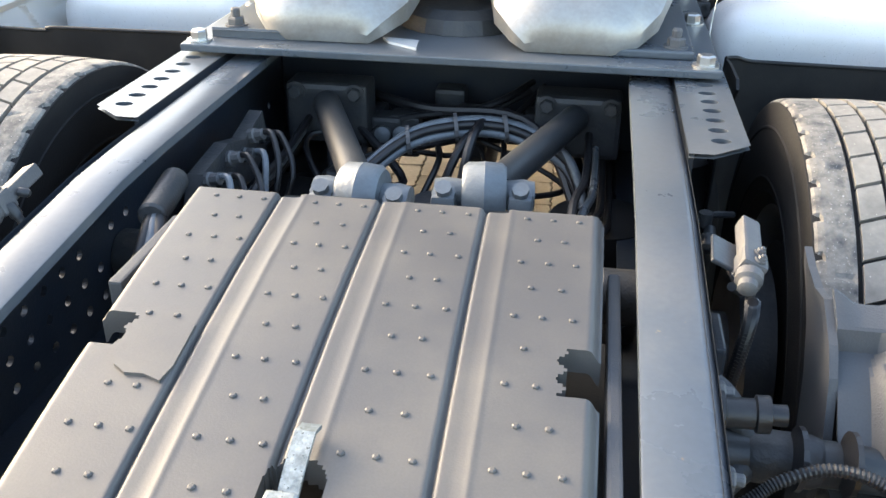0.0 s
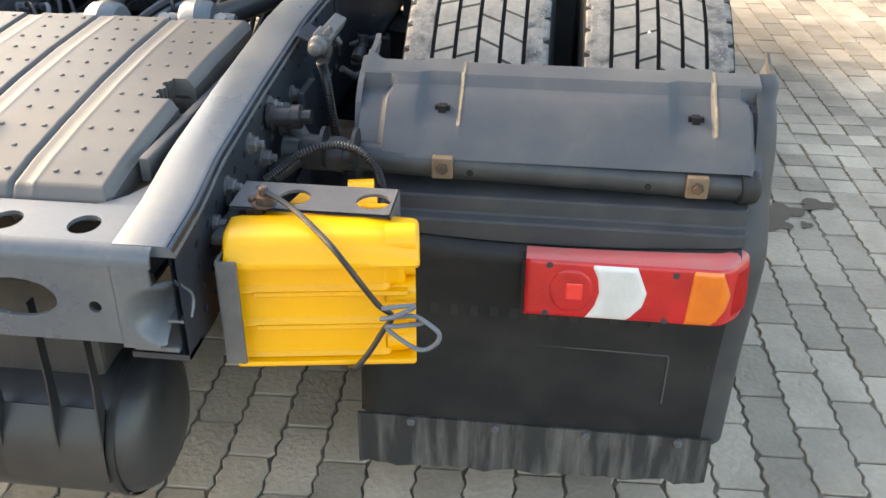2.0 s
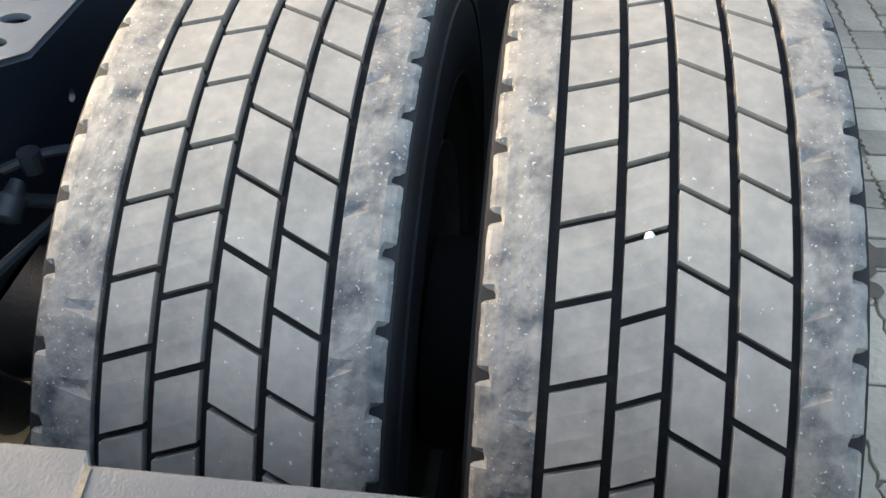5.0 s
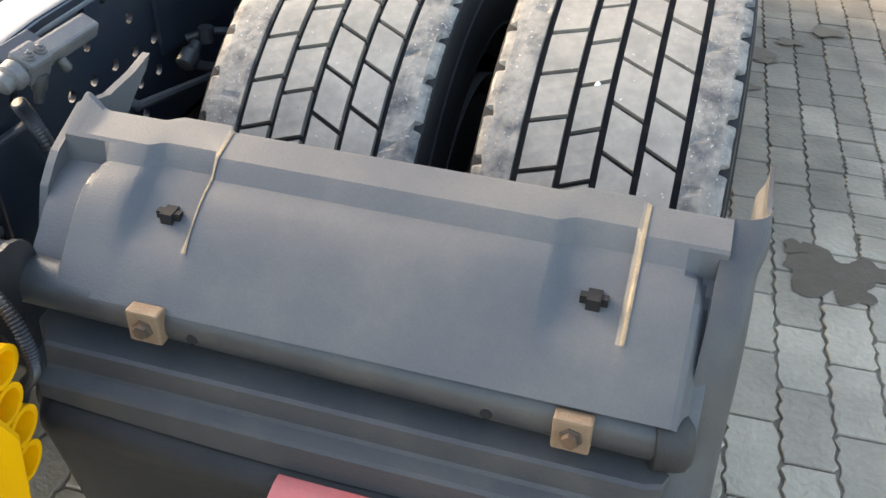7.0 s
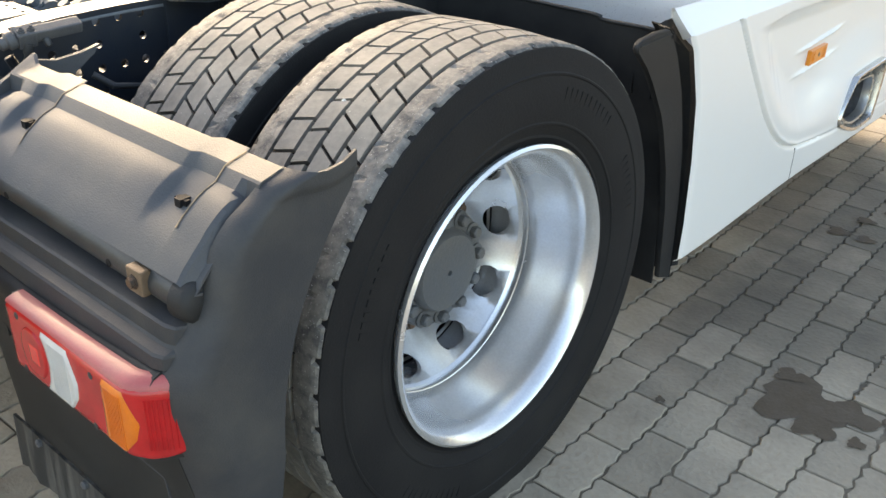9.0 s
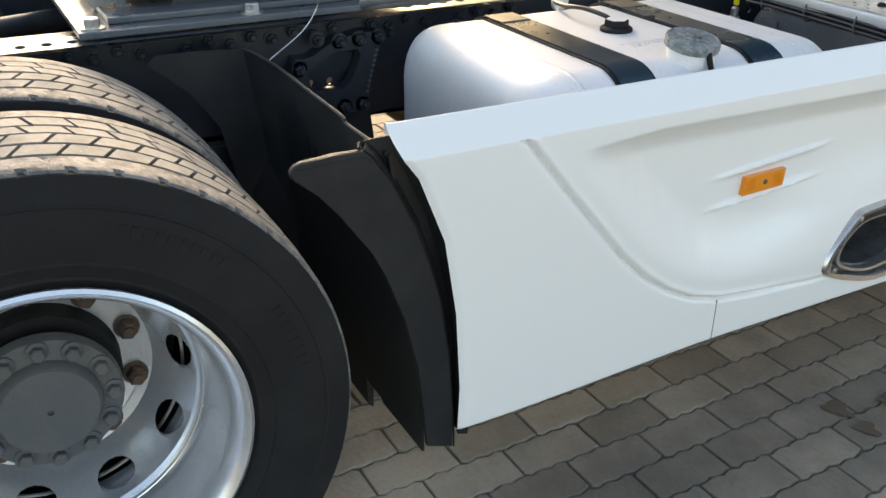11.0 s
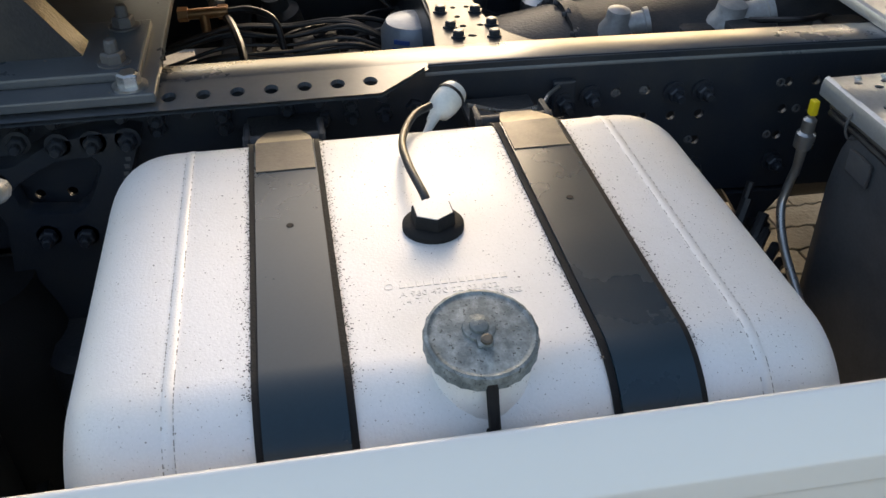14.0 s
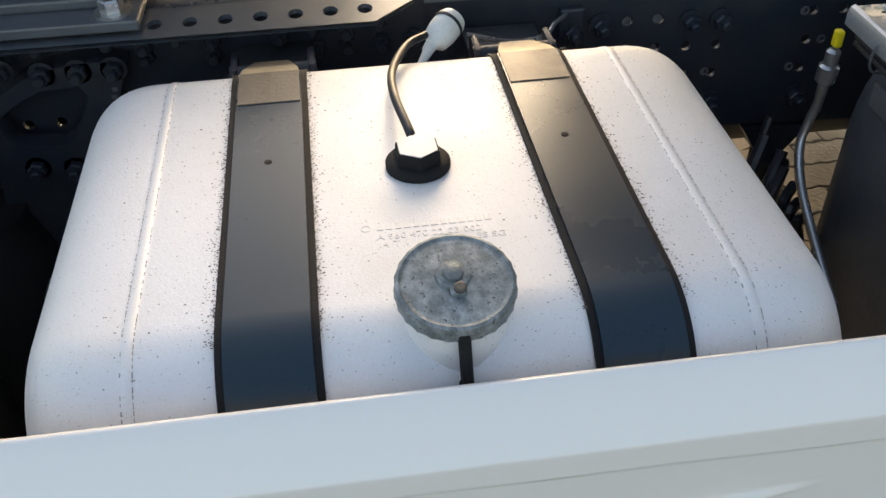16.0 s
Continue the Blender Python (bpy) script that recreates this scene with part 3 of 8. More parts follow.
fifth = thing("fifth_wheel", "greasy pale steel fifth wheel coupling on its pedestals", "fifth wheel", (0, 0.62, 0.97))
for side in (1, -1):
    bm = bm_new()
    box(bm, side * 0.28, side * 0.49, 0.27, 0.93, 0.9685, 0.984, 0.004)
    part("foot_plate", bm, PAINT, fifth)
    bm = bm_new()
    prism(bm, [(0.42, 0.984), (0.84, 0.984), (0.76, 1.10), (0.50, 1.10)], "x", side * 0.36, side * 0.42)
    part("pedestal", bm, GUNK, fifth)
    for x, y in ((0.455, 0.31), (0.455, 0.89), (0.31, 0.89)):
        b = bm_new()
        nut(b, (side * x, y, 0.984), (0, 0, 1), 0.018, 0.016, 0.018)
        part("bolt", b, GREYMET, fifth)
    bm = bm_new()
    rows = []
    for y, xa, xb, zt, zb in ((0.70, 0.05, 0.46, 1.155, 1.10), (0.46, 0.06, 0.46, 1.15, 1.08), (0.33, 0.09, 0.42, 1.11, 1.02), (0.27, 0.13, 0.38, 1.055, 1.0), (0.258, 0.16, 0.33, 1.0, 0.985)):
        row = []
        for k in range(9):
            t = k / 8
            edge = smooth01(min(t, 1 - t) * 4)
            row.append((side * (xa + (xb - xa) * t), y, zb + (zt - zb) * (0.25 + 0.75 * edge)))
        rows.append(([bm.verts.new(p) for p in row], [bm.verts.new((p[0], p[1] + 0.01, zb - 0.015)) for p in row]))
    for (a, a2), (b, b2) in zip(rows, rows[1:]):
        bridge(bm, a, b, False)
        bridge(bm, a2, b2, False)
        bm.faces.new((a[0], b[0], b2[0], a2[0]))
        bm.faces.new((a[-1], b[-1], b2[-1], a2[-1]))
    bridge(bm, rows[-1][0], rows[-1][1], False)
    part("ramp", bm, GREASE, fifth, "greasy sloping ramp", 40)
bm = bm_new()
lathe(bm, (0, 0.86, 1.10), (0, 0, 1), [(0.44, 0), (0.46, 0.015), (0.46, 0.05), (0.44, 0.06)], 40)
part("top_plate", bm, GREASE, fifth)
bm = bm_new()
lathe(bm, (0, 0.50, 0.969), (0, 0, 1), [(0.14, 0), (0.13, 0.03), (0.10, 0.045)], 20)
part("lock_housing", bm, GUNK, fifth)
fifth.location.y += 0.02
bm = bm_new()
prism(bm, [(-0.14, 0.335), (-0.06, 0.32), (-0.055, 0.26), (-0.12, 0.30)], "z", 0.9685, 0.974)
scrap = tagged(part("torn_sticker", bm, LWHITE, None), "torn grey and red paper label on the plate", "label")
bm = bm_new()
tube(bm, [(0.60, 0.70, 1.12), (0.585, 0.72, 1.03), (0.572, 0.735, 0.99), (0.562, 0.70, 0.93), (0.553, 0.62, 0.87), (0.55, 0.58, 0.84)], 0.0016, 6)
lanyard = thing("wire_lanyard", "thin steel wire lanyard with yellow crimps", "wire", (0.57, 0.72, 0.95))
part("wire", bm, STEEL, lanyard)
for z in (1.06, 1.03):
    bm = bm_new()
    cyl(bm, (0.59, 0.71, z), (0.588, 0.712, z - 0.018), 0.005, 8)
    part("crimp", bm, YTAG, lanyard, "yellow plastic crimp")

# ---- wheels ----
AXLE_Z, TYRE_R = 0.478, 0.4945


def tyre_parts(wheel, xc, grooves, cuts, rng):
    """One tyre, with its tread blocks, about the plane x = xc."""
    half = [(0.292, 0.118), (0.30, 0.130), (0.316, 0.139), (0.318, 0.1415), (0.321, 0.1415), (0.323, 0.141), (0.343, 0.1495), (0.345, 0.1525), (0.348, 0.1528), (0.350, 0.1515), (0.385, 0.1568), (0.43, 0.154), (0.434, 0.1535), (0.436, 0.1555), (0.439, 0.1555), (0.441, 0.153), (0.452, 0.1515), (0.463, 0.1505), (0.474, 0.1500), (0.482, 0.1485), (0.4835, 0.1450)]
    bm = bm_new()
    lathe(bm, (xc, 0, AXLE_Z), (1, 0, 0), [(r, -d) for r, d in half] + [(r, d) for r, d in reversed(half)], 96, False)
    for v in bm.verts:
        v.co.z = max(v.co.z, 0.002)
    tyre = part("tyre", bm, RUBBER, wheel, "black rubber sidewall", 30)
    # tread: two shoulder ribs and four rows of blocks
    bm = bm_new()
    n = 48
    edges = [xc - 0.143] + grooves + [xc + 0.143]
    for row in range(1, 5):
        a, b = edges[row] + (0.0043 if row else 0), edges[row + 1] - (0.0043 if row < 5 else 0)
        slant = (0, 0.012, 0.012, -0.019, -0.019, 0)[row]
        phase = (cuts[row] / (360 / n)) % 1.0
        for k in range(n):
            t0, t1 = 2 * math.pi * (k + phase) / n, 2 * math.pi * (k + 1 + phase) / n
            gap = 0.0066 / TYRE_R
            worn = rng.uniform(-0.0006, 0.0006)
            verts = []
            for layer in (0, 1):
                for i in range(4):
                    f = i / 3
                    for u in (0, 1):
                        x = a + (b - a) * u
                        th = t0 + gap / 2 + (t1 - t0 - gap) * f + slant * (u - 0.5) / TYRE_R
                        crown = 0.0055 * ((x - xc) / 0.143) ** 2
                        r = (TYRE_R + worn - crown) if layer else 0.461
                        verts.append(bm.verts.new((x, r * math.sin(th), max(0.002, AXLE_Z + r * math.cos(th)))))
            lo, hi = verts[:8], verts[8:]
            for i in range(3):
                bm.faces.new((hi[2 * i], hi[2 * i + 1], hi[2 * i + 3], hi[2 * i + 2]))
                bm.faces.new((lo[2 * i], hi[2 * i], hi[2 * i + 2], lo[2 * i + 2]))
                bm.faces.new((lo[2 * i + 1], lo[2 * i + 3], hi[2 * i + 3], hi[2 * i + 1]))
            bm.faces.new((lo[0], lo[1], hi[1], hi[0]))
            bm.faces.new((lo[6], hi[6], hi[7], lo[7]))
    part("tread", bm, TREAD, tyre, "dusty worn tread blocks")
    # shoulder ribs with a notch for every block at both edges
    for side, inner, phase in ((-1, grooves[0] - 0.0043, cuts[1]), (1, grooves[-1] + 0.0043, cuts[4])):
        bm = bm_new()
        rings = []
        for k in range(48 * 8):
            th = 2 * math.pi * k / 384 + radians(phase)
            notch = k % 8 == 0
            nick = 0.0055 if k % 8 == 4 and rng.random() < 0.45 else rng.uniform(0, 0.0008)
            edge = 0.1452 + rng.uniform(-0.0005, 0.0005)
            loop = [(inner, 0.470), (inner, TYRE_R - 0.0028), (inner + side * (0.002 + nick), TYRE_R - 0.0025 - nick * 0.6)]
            for d, drop in ((0.024, 0.0038), (0.012, 0.0048), (0.0085, 0.0056)):
                loop.append((xc + side * (edge - d), TYRE_R - drop - (0.009 if notch and d < 0.01 else 0)))
            loop += [(xc + side * (edge - 0.003), TYRE_R - (0.0165 if notch else 0.0072)), (xc + side * (edge + 0.0008), TYRE_R - (0.018 if notch else 0.0105)), (xc + side * (edge + 0.001), 0.474)]
            rings.append([bm.verts.new((x, r * math.sin(th), max(0.002, AXLE_Z + r * math.cos(th)))) for x, r in loop])
        for p, q in zip(rings, rings[1:] + rings[:1]):
            bridge(bm, p, q, False)
        part("shoulder_rib", bm, SHOULDER, tyre, "scuffed shoulder rib with small notches")
    bm = bm_new()
    lathe(bm, (xc, 0, AXLE_Z), (1, 0, 0), [(0.463, -0.128), (0.4815, -0.118), (0.4815, 0.118), (0.463, 0.128)], 96, False)
    for v in bm.verts:
        v.co.z = max(v.co.z, 0.0015)
    part("groove_floor", bm, GROOVE, tyre)
    return tyre


def dual_wheel():
    wheel = thing("dual_wheel", "twin truck wheel with worn dusty tyres and silver rims", "truck wheel", (1.0, 0, AXLE_Z), "rear wheels")
    rng = random.Random(11)
    tyre_parts(wheel, 0.774, [0.687, 0.732, 0.777, 0.824, 0.871], (0, -31.4, -32.7, -29.2, -27.5, 0), rng)
    tyre_parts(wheel, 1.138, [1.045, 1.096, 1.137, 1.184, 1.231], (0, -30.8, -31.9, -35.6, -34.1, 0), rng)
    for xf, s in ((1.146, 1), (0.790, -1)):
        bm = bm_new()
        lathe(bm, (xf, 0, AXLE_Z), (s, 0, 0), [(0.293, 0.108), (0.300, 0.122), (0.307, 0.134), (0.307, 0.140), (0.301, 0.144), (0.294, 0.140), (0.283, 0.124), (0.279, 0.10), (0.279, 0.078), (0.272, 0.066), (0.270, 0.03), (0.262, 0.018), (0.260, -0.02), (0.262, -0.05), (0.262, -0.118)], 72, False)
        # inner rim takes the dark hub grey, so the tyre gap stays in shade
        rim = part("rim", bm, RIM if s > 0 else HUB, wheel, "silver painted steel rim" if s > 0 else "dirty inner rim in dark grey, to deepen the gap's shade", 40)
    # wheel disc with ten hand holes, deep inside the outer rim
    us = [radians(3 + 36 * (k // 3) + (0, 22, 29)[k % 3]) for k in range(31)]
    prof = [(0.0, 0.176, 1.000), (0.25, 0.196, 1.002), (0.42, 0.208, 1.018), (1.0, 0.2625, 1.118)]

    def disc_place(u, v, w):
        r = lerp([(a, b) for a, b, c in prof], v)
        x = lerp([(a, c) for a, b, c in prof], v) - w
        return (x, r * math.sin(u), AXLE_Z + r * math.cos(u))

    bm = holed(bm_new(), disc_place, us, [0.0, 0.25, 0.42, 1.0], lambda i, j: (0.41, 0.31) if j == 2 and i % 3 == 0 else None, 0.012)
    disc = part("wheel_disc", bm, RIM, wheel, "pressed silver disc with hand holes", 35)
    bm = bm_new()
    lathe(bm, (1.112, 0, AXLE_Z), (1, 0, 0), [(0.252, 0.0), (0.257, 0.006), (0.2615, 0.006), (0.262, 0.014), (0.258, 0.016), (0.2585, 0.020), (0.262, 0.022)], 72, False)
    part("weld_ring", bm, RIM, disc, "", 40)
    bm = bm_new()
    lathe(bm, (0.986, 0, AXLE_Z), (1, 0, 0), [(0.141, 0), (0.141, 0.012), (0.176, 0.012)], 48, False)
    part("nut_face", bm, RIM, disc, "")
    bm = bm_new()
    lathe(bm, (1.028, 0, AXLE_Z), (1, 0, 0), [(0.2435, 0), (0.2480, -0.001), (0.2500, 0.002), (0.2480, 0.006), (0.2435, 0.005)], 60, False)
    part("inner_ring", bm, STEEL, wheel, "bright ring of the inner wheel seen through the holes", 40)
    for k in range(10):
        t = 2 * math.pi * (k - 0.03) / 10
        b = bm_new()
        c = Vector((0.998, 0.1675 * math.sin(t), AXLE_Z + 0.1675 * math.cos(t)))
        lathe(b, c, (1, 0, 0), [(0.024, 0), (0.024, 0.005), (0.018, 0.0055)], 16)
        lathe(b, c + Vector((0.005, 0, 0)), (1, 0, 0), [(0.0185, 0), (0.0185, 0.018), (0.015, 0.022)], 6)
        lathe(b, c + Vector((0.02, 0, 0)), (1, 0, 0), [(0.011, 0), (0.011, 0.012), (0.009, 0.013)], 10)
        part("wheel_nut", b, RUSTNUT, disc, "rusty wheel nut")
    bm = bm_new()
    lathe(bm, (0.905, 0, AXLE_Z), (1, 0, 0), [(0.120, 0.17), (0.128, 0.178), (0.128, 0.192), (0.124, 0.20), (0.09, 0.206), (0.085, 0.222), (0.08, 0.228), (0.006, 0.229), (0.005, 0.222)], 48)
    # drum coloured near black to carry the shadow in the hub cavity
    drum = bm_new()
    lathe(drum, (0.905, 0, AXLE_Z), (1, 0, 0), [(0.14, 0), (0.14, 0.10), (0.136, 0.138), (0.10, 0.142)], 40)
    part("hub_drum", drum, RUBBER, wheel, "greasy hub drum, near black for the hub cavity's shadow", 40)
    hub = part("hub", bm, HUB, wheel, "dusty grey hub with a ring of bolts", 40)
    for k in range(12):
        t = 2 * math.pi * k / 12
        b = bm_new()
        c = Vector((1.107, 0.108 * math.sin(t), AXLE_Z + 0.108 * math.cos(t)))
        lathe(b, c, (1, 0, 0), [(0.019, 0), (0.019, 0.005), (0.013, 0.006)], 14)
        lathe(b, c, (1, 0, 0), [(0.013, 0), (0.013, 0.018), (0.010, 0.021)], 6)
        part("hub_bolt", b, HUB, hub)
    return wheel


wheel_right = dual_wheel()
# raised lettering on the outer sidewall, as plain bars
rng = random.Random(5)
mark = bm_new()
box(mark, -0.0012, 0.0012, -0.004, 0.004, -0.013, 0.013)
mark_mesh = bpy.data.meshes.new("raised_mark")
mark.to_mesh(mark_mesh)
mark.free()
mark_mesh.materials.append(RUBBER)
for start, count in ((18, 11), (62, 8), (200, 11), (285, 9)):
    for k in range(count):
        a = radians(start + 2.6 * k)
        ob = new("raised_mark", mark_mesh)
        ob.parent = wheel_right
        ob.location = Vector((1.2935, 0.402 * math.sin(a), AXLE_Z + 0.402 * math.cos(a))) - wheel_right.location
        ob.rotation_euler = (-a, 0, 0)
        ob.scale = (1, rng.uniform(0.6, 1.5), 1)
wheel_right.location.y += 0.007
mirrored(wheel_right)
bm = bm_new()
lathe(bm, (0, 0, -0.005), (0, 0, 1), [(0.002, 0), (0.0048, 0.003), (0.004, 0.006), (0.0015, 0.0085)], 7)
for v in bm.verts:
    v.co += Vector((1.119, 0.007 + 0.492 * math.sin(radians(-31.9)), AXLE_Z + 0.492 * math.cos(radians(-31.9))))
tagged(part("stone", bm, MILK, None), "small white stone caught in the tyre tread", "stone")

# axle, springs and arms between the rails
axle = thing("rear_axle", "dark cast drive axle with a bulging housing", "axle", (0, 0, AXLE_Z))
bm = bm_new()
lathe(bm, (-0.66, 0, AXLE_Z), (1, 0, 0), [(0.09, 0), (0.09, 0.2), (0.085, 0.42), (0.16, 0.52), (0.20, 0.60), (0.205, 0.70), (0.17, 0.80), (0.10, 0.88), (0.09, 1.12), (0.09, 1.32)], 28)
part("housing", bm, GUNK, axle, "", 50)
for side in (1, -1):
    bm = bm_new()
    lathe(bm, (side * 0.58, 0, AXLE_Z), (side, 0, 0), [(0.19, 0), (0.2, 0.01), (0.2, 0.06), (0.14, 0.07)], 30)
    part("brake_plate", bm, GUNK, axle, "", 40)
    # dark drum added behind the hand holes to hide the lit ground
    bm = bm_new()
    lathe(bm, (side * 0.66, 0, AXLE_Z), (side, 0, 0), [(0.20, 0), (0.232, 0.004), (0.236, 0.02), (0.236, 0.22), (0.228, 0.235), (0.15, 0.24)], 40)
    part("brake_drum", bm, RUBBER, axle, "black brake drum added inside the wheels to hide lit ground", 40)
    spring = thing("air_spring", "black rubber air spring bellows", "air spring", (side * 0.33, 0.42, 0.5), "air springs")
    bm = bm_new()
    lathe(bm, (side * 0.335, 0.17, 0.44), (0, 0, 1), [(0.075, 0), (0.105, 0.02), (0.115, 0.07), (0.105, 0.13), (0.10, 0.15), (0.112, 0.19), (0.10, 0.235), (0.06, 0.25)], 28)
    part("bellows", bm, RUBBER, spring, "", 50)
    bm = bm_new()
    cyl(bm, (side * 0.335, 0.17, 0.30), (side * 0.335, 0.17, 0.44), 0.06, 20)
    part("piston", bm, GUNK, spring)
    # dampers and cross tubes by the deck
    damper = thing("shock_absorber", "dark shock absorber between deck and rail", "shock absorber", (side * 0.39, -0.3, 0.7), "shock absorbers")
    bm = bm_new()
    cyl(bm, (side * 0.33, -0.285, 0.755), (side * 0.446, -0.285, 0.755), 0.043, 20, 0.006)
    part("bush", bm, GUNK, damper, "", 40)
    bm = bm_new()
    cyl(bm, (side * 0.36, -0.29, 0.74), (side * 0.36, -0.12, 0.42), 0.036, 18)
    part("body", bm, GUNK, damper, "", 40)

for side, inner, outer in ((1, (0.135, -0.135, 0.842), (0.275, 0.31, 0.835)), (-1, (-0.062, -0.175, 0.842), (-0.262, 0.31, 0.835))):
    arm = thing("torque_rod", "grey painted steel torque rod with a round bush", "suspension arm", inner, "torque rods")
    a, b = Vector(inner), Vector(outer)
    d = (b - a).normalized()
    bm = bm_new()
    lathe(bm, a + d * 0.03, d, [(0.036, 0), (0.031, 0.03), (0.029, 0.06), (0.029, (b - a).length - 0.05)], 20)
    part("rod", bm, TUBE, arm, "", 40)
    bm = bm_new()
    ax = Vector((1, 0.10 * side, 0))
    lathe(bm, a - ax * 0.036, ax, [(0.046, 0), (0.053, 0.008), (0.0545, 0.034), (0.0555, 0.036), (0.0545, 0.038), (0.053, 0.064), (0.046, 0.072)], 28)
    part("bush", bm, MIDCAST, arm, "light grey painted bush", 40)
    for s in (1, -1):
        bm = bm_new()
        c = a + ax * 0.062 * s
        lathe(bm, c, (ax * s).normalized(), [(0.024, -0.03), (0.027, 0.0), (0.024, 0.02)], 16)
        box(bm, c.x - 0.02, c.x + 0.02, c.y - 0.05, c.y + 0.015, c.z - 0.03, c.z + 0.014, 0.008)
        lathe(bm, (c.x, c.y - 0.03, c.z + 0.012), (0, -0.5, 0.8), [(0.02, 0), (0.02, 0.005), (0.014, 0.006), (0.014, 0.02)], 8)
        part("clamp", bm, MIDCAST, arm, "cast clamp with a bolt", 40)
    for s in (1, -1):
        b2 = bm_new()
        nut(b2, b + Vector((0.065 * s, 0.0, 0.02)), (0, -1, 0), 0.015, 0.014, 0.0)
        part("bolt", b2, GUNK, arm)
    bm = bm_new()
    box(bm, outer[0] - 0.09, outer[0] + 0.09, 0.31, 0.40, 0.74, 0.872, 0.012)
    part("mount", bm, GUNK, arm)
bm = bm_new()
box(bm, -0.15, 0.23, -0.24, -0.10, 0.70, 0.80, 0.015)
part("axle_bracket", bm, GUNK, axle)
bm = bm_new()
lathe(bm, (0.04, 0.05, 0.46), (0, 0.12, 1), [(0.10, 0), (0.11, 0.08), (0.085, 0.2), (0.07, 0.27)], 24)
part("pinion_housing", bm, GUNK, axle, "", 40)

# unseen cab rear wall, added ahead of the frame to shade it
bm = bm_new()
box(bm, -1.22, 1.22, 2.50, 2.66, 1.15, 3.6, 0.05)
cab_wall = tagged(part("wall_cab_rear", bm, GREYPLAST, None), "plain grey unseen wall for the truck cab, added to shade the frame", "wall", kind="structure")
# unseen lower wall, added to keep low sun from passing underneath
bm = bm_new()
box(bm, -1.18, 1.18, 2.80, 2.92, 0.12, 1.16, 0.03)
low_screen = tagged(part("wall_cab_lower", bm, PLASTIC, None), "plain black unseen lower wall, added to block low sun", "wall", kind="structure")
# unseen side screens, added to keep sky reflections off the rail flanges
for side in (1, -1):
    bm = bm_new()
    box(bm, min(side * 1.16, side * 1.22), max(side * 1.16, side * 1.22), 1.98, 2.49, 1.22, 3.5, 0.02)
    tagged(part("wall_side_fairing", bm, GREYPLAST, None), "plain grey unseen side screen, added to block the sky", "wall", kind="structure")

# ---- plastic deck cover between the rails ----
DX0, DX1, DY0, DY1 = -0.275, 0.328, -1.030, -0.338
VALLEYS = ((-0.139, -0.102, 0.0018), (0.010, 0.046, 0.0016), (0.161, 0.196, 0.0018))


def deck_x(u, y):
    """The cover narrows a little towards the rear."""
    return u + lerp([(-0.275, 0.05), (-0.135, 0.033), (0.01, 0.022), (0.16, 0.018), (0.33, 0.0)], u) * (-0.36 - y) / 0.6


def deck_z(x, y):
    arch = lerp([(-1.035, 0.864), (-0.95, 0.879), (-0.85, 0.891), (-0.7, 0.905), (-0.55, 0.914), (-0.34, 0.919)], y)
    z = arch
    for a, b, d in VALLEYS:
        z -= d * smooth01((x - a + 0.002) / 0.006) * smooth01((b + 0.006 - x) / 0.022)
        z -= 0.007 * math.exp(-(((x - a - 0.001) / 0.0035) ** 2))
        z += 0.0007 * math.exp(-(((x - b - 0.003) / 0.004) ** 2))
    edge = min(x - DX0, DX1 - x, y - DY0, DY1 - y)
    z -= 0.016 * (1 - smooth01(edge / 0.02)) ** 2
    return z


def deck_open(x, y):
    """Where the cover is cut away."""
    wave = 0.006 * math.sin(y * 210)
    if x > DX1 - 0.045 + wave and -0.755 < y < -0.675:
        return True
    if x < DX0 + 0.05 - wave and -0.745 < y < -0.685:
        return True
    for a, b in ((-0.137, -0.106), (0.164, 0.196)):
        if a < x < b and -0.364 < y < -0.348:
            return True
    r = 0.031
    cx, cy = 0.034, -0.905
    if y < cy:
        return abs(x - cx) < r and y > -1.03
    return (x - cx) ** 2 + (y - cy) ** 2 < r * r


deck = thing("deck_cover", "dusty dark grey ribbed plastic cover with raised studs", "cover", (0.03, -0.68, 0.88))
bm = bm_new()
NX, NY = 300, 140
grid = {}
for i in range(NX + 1):
    for j in range(NY + 1):
        x, y = DX0 + (DX1 - DX0) * i / NX, DY0 + (DY1 - DY0) * j / NY
        c = 0.012
        cx, cy = min(x - DX0, DX1 - x), min(y - DY0, DY1 - y)
        grid[i, j] = (x, y)
made = {}


def deck_v(i, j, low=False):
    key = (i, j, low)
    if key not in made:
        x, y = grid[i, j]
        made[key] = bm.verts.new((deck_x(x, y), y, deck_z(x, y) - (0.03 if low else 0)))
    return made[key]


cells = {(i, j) for i in range(NX) for j in range(NY) if not deck_open((grid[i, j][0] + grid[i + 1, j][0]) / 2, (grid[i, j][1] + grid[i, j + 1][1]) / 2)}
for r in range(3):
    cells -= {(r - k, k) for k in range(r + 1)} | {(NX - 1 - r + k, k) for k in range(r + 1)} | {(r - k, NY - 1 - k) for k in range(r + 1)} | {(NX - 1 - r + k, NY - 1 - k) for k in range(r + 1)}
for i, j in cells:
    bm.faces.new((deck_v(i, j), deck_v(i + 1, j), deck_v(i + 1, j + 1), deck_v(i, j + 1)))
    for di, dj, a, b in ((-1, 0, (i, j), (i, j + 1)), (1, 0, (i + 1, j + 1), (i + 1, j)), (0, -1, (i + 1, j), (i, j)), (0, 1, (i, j + 1), (i + 1, j + 1))):
        if (i + di, j + dj) not in cells:
            bm.faces.new((deck_v(*a), deck_v(*b), deck_v(*b, True), deck_v(*a, True)))
part("panel", bm, DECKPL, deck, "", 50)
rng = random.Random(4)
